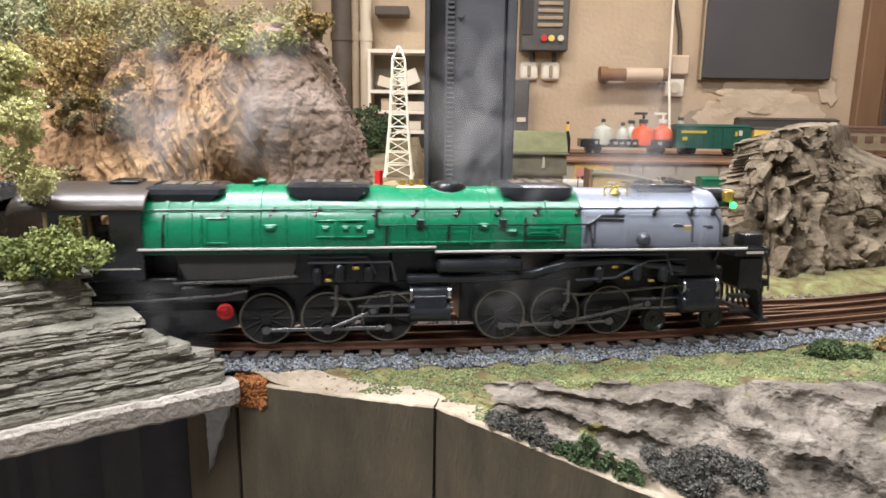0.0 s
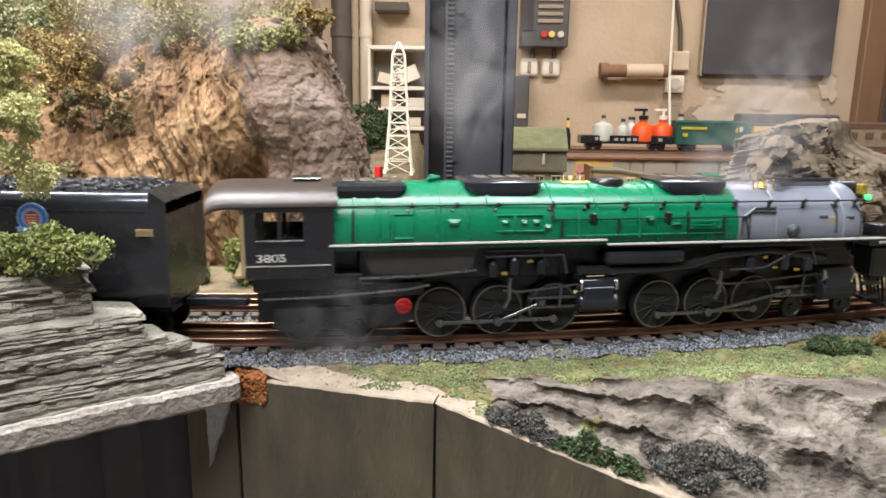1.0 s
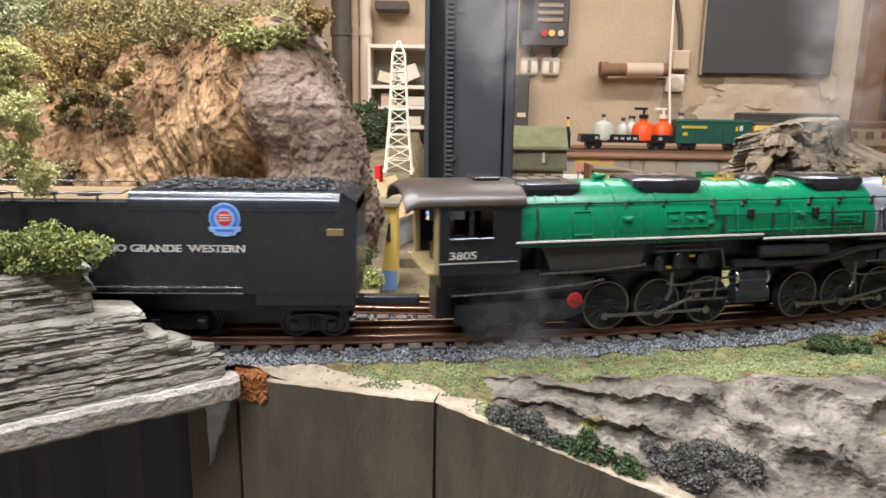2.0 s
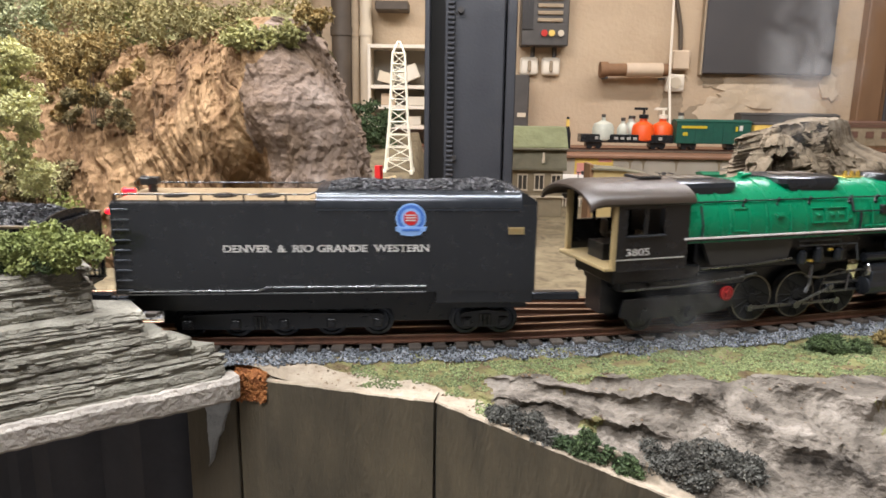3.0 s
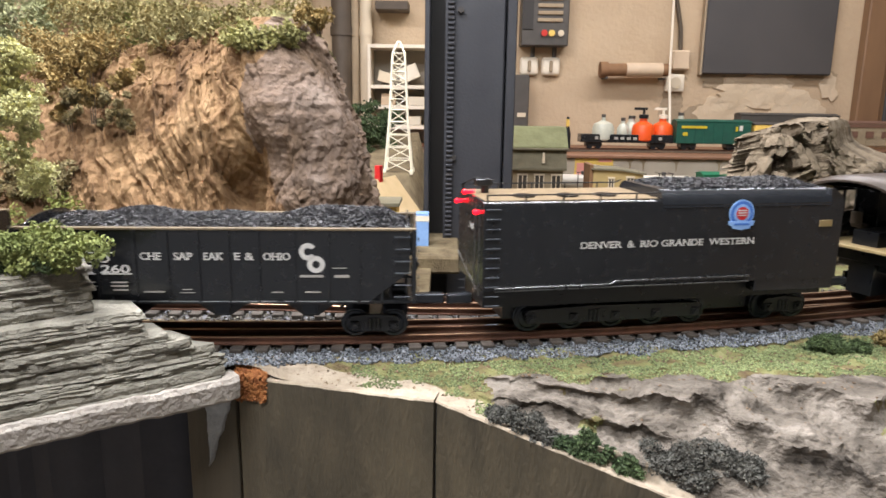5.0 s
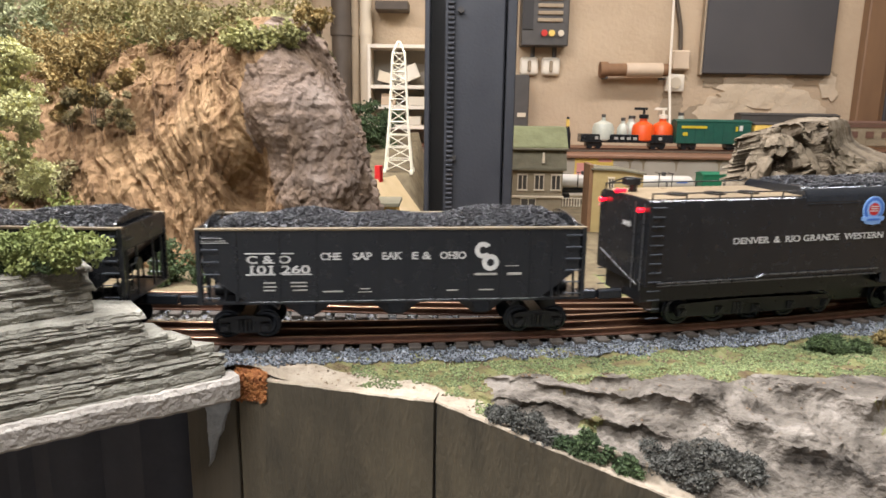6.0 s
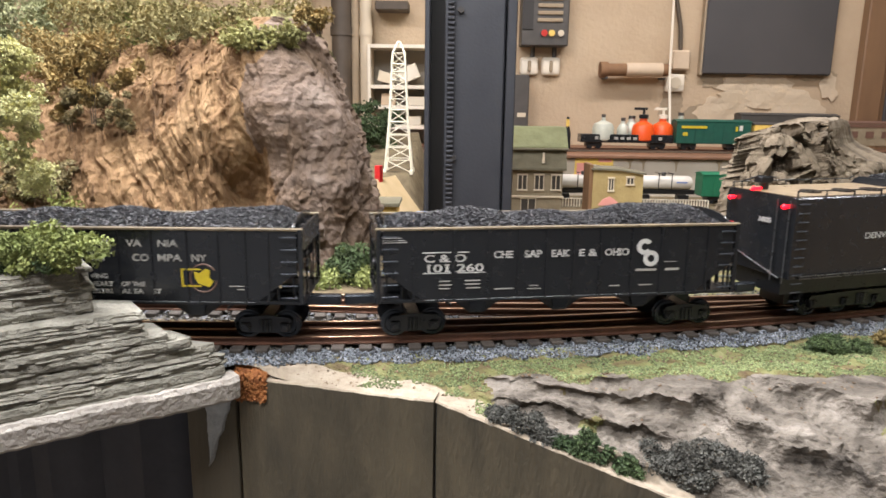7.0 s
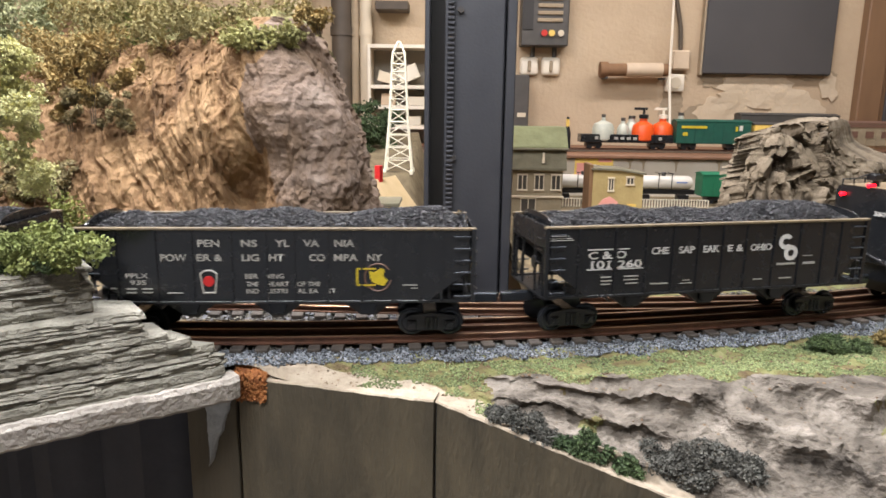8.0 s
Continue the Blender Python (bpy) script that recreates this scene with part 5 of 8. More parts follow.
    for x0 in (0.310, 0.535):
        t = thing("tank_car", "white tank car with black frame", "tank car", "tank cars", at=pose(x0, 1.95, -0.119))
        b = bmn(); lathe(b, [(0.0, 0.006), (0.004, 0.015), (0.012, 0.0195), (0.150, 0.0195), (0.158, 0.015), (0.162, 0.006)], "X", 28, (0, 0, 0.055)); part("tank", b, M["tankw"], t)
        b = bmn(); box(b, -0.004, 0.166, -0.012, 0.012, 0.024, 0.036); part("frame", b, M["jet"], t, smooth=False)
        b = bmn(); lathe(b, [(0.070, 0.006), (0.084, 0.006)], "Z", 14, (0.080, 0, 0)); part("dome", b, M["greybox"], t)
        for x in (0.062, 0.098):
            b = bmn(); path_rod(b, [(x, -0.020, 0.04), (x, -0.020, 0.082), (x, 0.02, 0.082)], 0.0012, 5); part("platform_post", b, M["jet"], t)
        b = bmn(); path_rod(b, [(0.058, -0.020, 0.082), (0.102, -0.020, 0.082)], 0.0012, 5); part("platform_rail", b, M["jet"], t)
        for xc in (0.026, 0.136):
            b = bmn(); box(b, xc - 0.016, xc + 0.016, -0.014, 0.014, 0.006, 0.022, 0.002); part("truck", b, M["jet"], t, smooth=False)
        b = bmn(); box(b, 0.112, 0.142, -0.0200, -0.0188, 0.056, 0.059); part("print_bar", b, M["blue"], t, smooth=False)
    wagon("bright green boxcar on the lower track", 0.715, 0.93, 1.95, -0.119, 0.060, M["cargreen"], (), M["cargreen"])
    t = thing("model_fence", "tiny white railing along the lower track", "fence")
    b = bmn(); box(b, 0.30, 0.72, 1.879, 1.882, -0.104, -0.102); part("rail", b, M["whitepl"], t, smooth=False)
    me = None
    for k in range(56):
        if me is None:
            b = bmn(); box(b, -0.0018, 0.0018, -0.001, 0.001, 0, 0.022); me = mesh_of("post", b, M["whitepl"])
        o = new("post", me); o.parent = t; o.matrix_basis = pose(0.302 + 0.0076 * k, 1.8805, -0.125)


def shelf_front():
    t = thing("poster", "small yellow printed poster on the shelf fascia", "poster")
    y = 2.1135
    b = bmn(); box(b, 0.395, 0.511, y - 0.0015, y, -0.086, -0.004); part("sheet", b, M["poster"], t, smooth=False)
    for q, m in (((0.401, 0.445, -0.078, -0.026), "pink"), ((0.450, 0.462, -0.078, -0.030), "whitepl"), ((0.466, 0.506, -0.022, -0.012), "pink"), ((0.468, 0.504, -0.078, -0.034), "pink")):
        b = bmn(); box(b, q[0], q[1], y - 0.0022, y - 0.0015, q[2], q[3]); part("print_bar", b, M[m], t, smooth=False)
    for x in (0.56, 0.60, 0.70, 0.83, 0.95):
        t = thing("stain", "dark drip stain on the white fascia", "stain", "fascia stains", "structure")
        b = bmn(); prism(b, [(x - 0.012, -0.014), (x + 0.014, -0.014), (x + 0.006, -0.024), (x + 0.003, -0.050), (x - 0.001, -0.024)], y - 0.0008, y + 0.001); part("drip", b, M["patch"], t, smooth=False)


# ---- things on the far wall ----
def blot(cx, cz, rx, rz, seed, y=2.6, thick=0.003, n=40):
    pts = []
    for k in range(n):
        a = 2 * math.pi * k / n
        r = 1 + 0.45 * fbm((math.cos(a) * 1.6 + seed, math.sin(a) * 1.6, seed * 3.1), 4)
        pts.append((cx + rx * r * math.cos(a), cz + rz * r * math.sin(a)))
    b = bmn()
    prism(b, pts, y - thick, y + 0.01)
    return b


def wall_things():
    for k, (cx, cz, rx, rz, m) in enumerate(((0.83, 0.155, 0.045, 0.075, "patch"), (0.93, 0.115, 0.05, 0.035, "patch"), (0.97, 0.245, 0.04, 0.035, "patch"), (1.33, 0.262, 0.07, 0.02, "patch"), (1.02, 0.13, 0.10, 0.05, "patch2"), (1.15, 0.20, 0.16, 0.06, "patch2"), (1.30, 0.12, 0.10, 0.07, "patch2"), (1.10, 0.09, 0.05, 0.03, "patch"), (1.39, 0.22, 0.03, 0.05, "patch2"))):
        solo("plaster_patch", blot(cx, cz, rx, rz, k * 1.7 + 2, thick=0.002 + 0.0007 * k), M[m], "worn patch of bare plaster", kind="structure")
    t = thing("wall_board", "large dark board hung on the wall", "board")
    b = bmn(); box(b, 0.918, 1.378, 2.565, 2.59, 0.260, 0.95, 0.004); part("panel", b, M["board"], t, smooth=False)
    b = bmn(); box(b, 0.911, 0.919, 2.572, 2.60, 0.256, 0.95); part("frame", b, M["patch"], t, smooth=False)
    t = thing("electrical_panel", "dark grey electrical panel with indicator lamps", "electrical panel")
    b = bmn(); box(b, 0.262, 0.428, 2.53, 2.60, 0.345, 0.62, 0.004); part("box", b, M["greybox"], t, smooth=False)
    b = bmn(); box(b, 0.265, 0.303, 2.526, 2.532, 0.40, 0.62); part("door", b, M["columndark"], t, smooth=False)
    for k in range(6):
        b = bmn(); box(b, 0.318, 0.405, 2.524, 2.532, 0.425 + 0.024 * k, 0.438 + 0.024 * k, 0.002); part("breaker", b, M["patch"], t, smooth=False)
    for x, m in ((0.342, "redlampdim"), (0.368, "poster"), (0.400, "cream")):
        b = bmn(); rod(b, (x, 2.52, 0.388), (x, 2.532, 0.388), 0.011); part("indicator", b, M[m], t)
    for x in (0.300, 0.378):
        t = thing("light_switch", "white round-cornered switch plate with pull cord", "switch", "switches")
        b = bmn(); box(b, x - 0.033, x + 0.033, 2.575, 2.60, 0.246, 0.310, 0.012, 3); part("plate", b, M["whitepl"], t)
        b = bmn(); box(b, x - 0.006, x + 0.006, 2.568, 2.577, 0.258, 0.298, 0.003); part("toggle", b, M["patch"], t)
        b = bmn(); rod(b, (x + 0.012, 2.59, 0.31), (x + 0.012, 2.59, 0.35), 0.008); part("conduit", b, M["greybox"], t)
    t = thing("dark_cabinet", "narrow dark cabinet beside the column", "cabinet")
    b = bmn(); box(b, 0.205, 0.295, 2.50, 2.60, 0.030, 0.245, 0.004); part("body", b, M["greybox"], t, smooth=False)
    b = bmn(); box(b, 0.255, 0.285, 2.495, 2.502, 0.100, 0.115); part("label_plate", b, M["cream"], t, smooth=False)
    t = thing("paper_roll", "brown cardboard tube with rolled paper on wall brackets", "roll")
    b = bmn(); rod(b, (0.555, 2.55, 0.268), (0.790, 2.55, 0.270), 0.022, seg=20); part("tube", b, M["cardboard"], t)
    b = bmn(); rod(b, (0.640, 2.55, 0.2685), (0.768, 2.55, 0.2698), 0.0245, seg=20); part("paper", b, M["paper"], t)
    b = bmn(); rod(b, (0.548, 2.55, 0.268), (0.575, 2.55, 0.2682), 0.028, seg=20); part("end_cap", b, M["cardboard"], t)
    for x in (0.57, 0.775):
        b = bmn(); box(b, x - 0.004, x + 0.004, 2.53, 2.60, 0.236, 0.244, 0.001); part("bracket", b, M["greybox"], t)
    t = thing("junction_box", "cream metal junction box with cable above", "junction box")
    b = bmn(); box(b, 0.808, 0.872, 2.565, 2.60, 0.272, 0.340, 0.005); part("box", b, M["paper"], t, smooth=False)
    b = bmn(); path_rod(b, [(0.842, 2.59, 0.340), (0.836, 2.59, 0.42), (0.812, 2.588, 0.52), (0.806, 2.588, 1.5)], 0.008, 8); part("conduit", b, M["pipe"], t)
    t = thing("outlet", "white round power outlet in a square plate", "outlet")
    b = bmn(); box(b, 0.794, 0.862, 2.578, 2.60, 0.196, 0.258, 0.006, 2); part("plate", b, M["whitepl"], t)
    b = bmn(); rod(b, (0.828, 2.572, 0.227), (0.828, 2.58, 0.227), 0.020, seg=20); part("socket", b, M["cream"], t)
    t = thing("hanging_cord", "thin pale cord hanging along the wall", "cord")
    b = bmn(); path_rod(b, [(0.795, 2.56, 1.5), (0.795, 2.56, 0.5), (0.788, 2.52, 0.25), (0.782, 2.45, 0.060)], 0.0045, 6); part("cord", b, M["whitepl"], t)
    # door frame and dark doorway at the side
    t = thing("door_1", "brown wooden door frame with a dark opening", "door", kind="structure")
    b = bmn(); box(b, 1.482, 1.566, 2.555, 2.60, -1.05, 1.05, 0.004); part("frame", b, M["brown"], t, smooth=False)
    b = bmn(); box(b, 1.566, 2.3, 2.580, 2.60, -1.05, 1.05); part("leaf", b, M["brown"], t, smooth=False)
    b = bmn(); box(b, 1.590, 1.95, 2.572, 2.581, 0.06, 0.262, 0.003); part("pane", b, M["board"], t, smooth=False)
    # pipes and shelves between cliff and column
    for x, r, m, lb in ((-0.281, 0.021, "cream", "cream painted pipe along the wall"), (-0.365, 0.036, "pipe", "thick dark pipe along the wall"), (-0.318, 0.014, "patch", "thin brown pipe along the wall"), (-0.52, 0.05, "patch2", "beige boxed pipe along the wall")):
        t = thing("pipe", lb, "pipe", "wall pipes")
        b = bmn(); rod(b, (x, 2.54, -1.05), (x, 2.54, 1.5), r, seg=20); part("tube", b, M[m], t)
        b = bmn(); rod(b, (x, 2.54, 0.37), (x, 2.54, 0.40), r * 1.12, seg=20); part("coupling", b, M[m], t)
    t = thing("wall_shelf", "white shelving unit with odds and ends", "shelf")
    for z in (0.332, 0.197, 0.128, 0.060):
        b = bmn(); box(b, -0.262, -0.040, 2.46, 2.60, z - 0.006, z + 0.006, 0.001); part("shelf_board", b, M["whitepl"], t, smooth=False)
    for x in (-0.262, -0.045):
        b = bmn(); box(b, x - 0.005, x + 0.005, 2.455, 2.60, 0.0, 0.338, 0.001); part("upright", b, M["whitepl"], t, smooth=False)
    b = bmn(); box(b, -0.262, -0.04, 2.59, 2.598, 0.0, 0.34); part("back", b, M["greypaper"], t, smooth=False)
    for x, z, w, h, rz, m in ((-0.12, 0.208, 0.070, 0.050, -22, "whitepl"), (-0.21, 0.203, 0.06, 0.035, 15, "cream"), (-0.10, 0.135, 0.07, 0.03, 0, "whitepl"), (-0.20, 0.135, 0.05, 0.04, 0, "paper"), (-0.11, 0.067, 0.05, 0.03, 0, "whitepl")):
        b = bmn(); box(b, -w / 2, w / 2, -0.02, 0.02, 0, h, 0.001)
        solo("paper_box", b, M[m], "small pale box lying on the shelf", "box", "shelf boxes", at=pose(x, 2.52, z + (abs(rz) * 0.0006), 0, rz, 0))
    t = thing("wall_bracket", "dark bracket high on the wall", "bracket")
    b = bmn(); box(b, -0.245, -0.130, 2.50, 2.60, 0.455, 0.485, 0.003); part("arm", b, M["pipe"], t, smooth=False)
    # dim clutter on the hill's far side
    for x0, x1, z0, z1, m, lb in ((-1.35, -1.16, 0.08, 0.45, "brown", "brown wooden cabinet by the wall"), (-1.14, -1.02, 0.06, 0.34, "teal", "teal painted box by the wall"), (-1.0, -0.86, 0.0, 0.52, "patch", "brown tall box by the wall"), (-0.84, -0.60, 0.0, 0.40, "plasterwall", "beige box by the wall")):
        t = thing("cabinet", lb, "cabinet")
        b = bmn(); box(b, x0, x1, 2.35, 2.60, 0.0, z1, 0.004); part("body", b, M[m], t, smooth=False)
        b = bmn(); box(b, x0 + 0.01, x1 - 0.01, 2.343, 2.351, max(0.02, z0), z1 - 0.02, 0.002); dr = part("door", b, M[m], t, smooth=False)


M["hutroof"] = mat("cream_roof", (0.62, 0.46, 0.26), (0.52, 0.38, 0.2), 0.7, scale=40)
M["tanroof"] = mat("grey_green_slate", (0.19, 0.165, 0.105), (0.14, 0.125, 0.08), 0.8, scale=40, bump=0.2)
M["redlampdim"] = mat("red_lens", (0.55, 0.05, 0.03), (0.5, 0.04, 0.03), 0.3, scale=40)
M["greypaper"] = mat("grey_board", (0.34, 0.30, 0.24), (0.28, 0.25, 0.2), 0.8, scale=10)
M["teal"] = mat("teal_paint", (0.05, 0.11, 0.11), (0.04, 0.085, 0.09), 0.6, scale=20)
def kiosk():
    t = thing("model_kiosk", "small yellow model kiosk with dark windows and blue base", "model house", at=pose(-0.098, 1.0, -0.125))
    b = bmn(); box(b, -0.028, 0.030, 0, 0.06, 0, 0.125, 0.001); part("wall", b, M["poster"], t, "yellow wall", smooth=False)
    b = bmn(); box(b, -0.032, 0.034, -0.006, 0.066, 0.125, 0.131, 0.001); part("roof", b, M["tanroof"], t, smooth=False)
    b = bmn(); box(b, -0.029, 0.031, -0.002, 0.0, 0.0, 0.030); part("base", b, M["pale_blue"], t, smooth=False)
    for x in (-0.014, 0.014):
        b = bmn(); box(b, x - 0.007, x + 0.007, -0.002, 0.001, 0.075, 0.100); part("window", b, M["darkglass"], t, smooth=False)


column()
tower()
kiosk()
cottage()
townhouse()
rear_trains()
shelf_front()
wall_things()
# ---- the train: x runs forward from the rear end of the running board, z up from the rail ----
def driver(parent, x, r=0.0172, w=0.0165, name="driving_wheel"):
    for side in (-1, 1):
        b = bmn()
        lathe(b, [(-0.0022, r + 0.001), (-0.0016, r + 0.001), (-0.0014, r), (0.0022, r * 0.985)], "Y", 36)
        wh = part(name, b, M["wheelblack"], parent)
        wh.matrix_basis = pose(x, side * w, r, 0, 0, 0 if side > 0 else 180)
        b = bmn()
        for k in range(36):
            a0, a1 = 2 * math.pi * k / 36, 2 * math.pi * (k + 1) / 36
            q = [(math.cos(a) * rr, math.sin(a) * rr) for a, rr in ((a0, r * 0.985), (a1, r * 0.985), (a1, r * 0.925), (a0, r * 0.925))]
            b.faces.new([b.verts.new((c[0], 0.0024, c[1])) for c in q])
        part("tyre", b, M["tyre"], wh, "grey steel rim")
        b = bmn()
        for k in range(14):
            a = 2 * math.pi * k / 14
            rod(b, (math.cos(a) * r * 0.2, 0.0024, math.sin(a) * r * 0.2), (math.cos(a) * r * 0.9, 0.0024, math.sin(a) * r * 0.9), 0.0007, 0.0005, 5)
        lathe(b, [(0.0018, r * 0.24), (0.0036, r * 0.2)], "Y", 14)
        prism(b, [(math.cos(t) * r * 0.85, math.sin(t) * r * 0.85) for t in np.linspace(0.5, 2.6, 9)], 0.002, 0.0034)
        part("spokes", b, M["wheelblack"], wh)
        b = bmn(); rod(b, (0, 0.002, -0.0068), (0, 0.0062, -0.0068), 0.0016)
        part("crank_pin", b, M["steel"], wh, "bright crank pin")
        SPIN.append((wh, x, side * w, r, 0 if side > 0 else 180))


SPIN = []      # wheel, x, y, radius, turn about z
RODS = []      # coupling rods and main rods


def small_wheel(parent, x, r, y, name="wheel", material=None, label=""):
    for side in (-1, 1):
        b = bmn(); lathe(b, [(-0.0016, r + 0.0008), (-0.0011, r + 0.0008), (-0.0009, r), (0.0014, r * 0.98), (0.0015, r * 0.8), (0.0006, r * 0.72), (0.0006, r * 0.3), (0.0018, r * 0.25)], "Y", 24)
        wh = part(name, b, material or M["gun"], parent, label)
        wh.matrix_basis = pose(x, side * y, r, 0, 0, 0 if side > 0 else 180)
        SPIN.append((wh, x, side * y, r, 0 if side > 0 else 180))


def cylinders(parent, x0, x1, zc, y=0.0265):
    for side in (-1, 1):
        b = bmn()
        lathe(b, [(x0, 0.0052), (x1, 0.0052)], "X", 24, (0, side * y, zc + 0.0045))
        box(b, x0 + 0.001, x1 - 0.001, side * y - 0.006, side * y + 0.006, zc - 0.006, zc + 0.004, 0.0008)
        lathe(b, [(x0, 0.0068), (x1, 0.0068)], "X", 24, (0, side * y, zc - 0.0075))
        c = part("cylinder", b, M["gun"], parent, "glossy black cylinder block")
        for xa, xb in ((x0 - 0.0018, x0 + 0.0008), (x1 - 0.0008, x1 + 0.0022)):
            b = bmn(); lathe(b, [(xa, 0.0036), (xa + 0.0008, 0.0052), (xb - 0.0008, 0.0056), (xb, 0.0042)], "X", 20, (0, side * y, zc + 0.0045))
            part("valve_cover", b, M["chrome"], c, "chromed valve cover")
            b = bmn(); lathe(b, [(xa, 0.0048), (xa + 0.0008, 0.0066), (xb - 0.0008, 0.0071), (xb, 0.005)], "X", 20, (0, side * y, zc - 0.0075))
            part("cylinder_cover", b, M["gun"], c)


def motion_gear(parent, xs, cyl_x, zc, r=0.0172, y=0.0218):
    """Coupling rod, main rod, slide bars, valve gear on both sides; the rods are keyed with the wheels."""
    for side in (-1, 1):
        b = bmn()
        box(b, xs[0] - 0.002, xs[2] + 0.002, -0.0008, 0.0008, -0.0012, 0.0012, 0.0004)
        for x in xs:
            lathe(b, [(-0.0012, 0.0026), (0.0012, 0.0026)], "Y", 14, (x, 0, 0))
        rd = part("coupling_rod", b, M["steel"], parent, "dull steel coupling rod")
        RODS.append((rd, "side", side * y, r, side, xs, cyl_x))
        length = cyl_x - 0.022 - xs[1]
        b = bmn()
        box(b, 0, length, -0.0007, 0.0007, -0.0010, 0.0010, 0.0003)
        lathe(b, [(-0.0012, 0.0028), (0.0012, 0.0028)], "Y", 14)
        lathe(b, [(-0.0012, 0.0020), (0.0012, 0.0020)], "Y", 14, (length, 0, 0))
        rd = part("main_rod", b, M["steel"], parent, "dull steel main rod")
        RODS.append((rd, "main", side * (y + 0.0018), r, side, xs, cyl_x, length, zc))
        b = bmn()
        box(b, cyl_x - 0.034, cyl_x - 0.001, side * (y + 0.001) - 0.001, side * (y + 0.001) + 0.001, zc - 0.0052, zc - 0.0036)
        part("slide_bar", b, M["steel"], parent, "steel slide bar")
        b = bmn()
        box(b, cyl_x - 0.034, cyl_x - 0.001, side * (y + 0.001) - 0.001, side * (y + 0.001) + 0.001, zc - 0.0116, zc - 0.0102)
        part("slide_bar", b, M["steel"], parent, "steel slide bar")
        b = bmn()
        box(b, -0.0038, 0.0038, -0.0016, 0.0016, -0.0026, 0.0026, 0.0006)
        rd = part("crosshead", b, M["gun"], parent, "black crosshead")
        RODS.append((rd, "cross", side * (y + 0.001), r, side, xs, cyl_x, length, zc))
        b = bmn()
        path_rod(b, [(xs[1] + 0.002, side * (y + 0.003), zc + 0.002), (xs[1] + 0.014, side * (y + 0.003), zc + 0.0006), (cyl_x - 0.001, side * (y + 0.003), zc + 0.0045)], 0.0009)
        path_rod(b, [(xs[1] + 0.006, side * (y + 0.003), zc + 0.010), (xs[1] + 0.006, side * (y + 0.003), zc - 0.004), (xs[1] + 0.003, side * (y + 0.003), zc - 0.010)], 0.0012)
        path_rod(b, [(cyl_x - 0.012, side * (y + 0.003), zc + 0.005), (cyl_x - 0.013, side * (y + 0.003), zc - 0.011)], 0.0008)
        part("valve_gear", b, M["steel"], parent, "steel valve gear rods")
        b = bmn()
        prism(b, [(xs[1] - 0.002, zc + 0.012), (xs[1] + 0.028, zc + 0.012), (xs[1] + 0.026, zc + 0.004), (xs[1] + 0.008, zc + 0.001)], side * 0.016 - 0.001, side * 0.016 + 0.001)
        part("gear_hanger", b, M["jet"], parent)


def trim(bm, upto=9.0):
    """Leaves off the shell below the running boards."""
    bmesh.ops.delete(bm, geom=[v for v in bm.verts if v.co.z < 0.0595 and v.co.x < upto], context="VERTS")


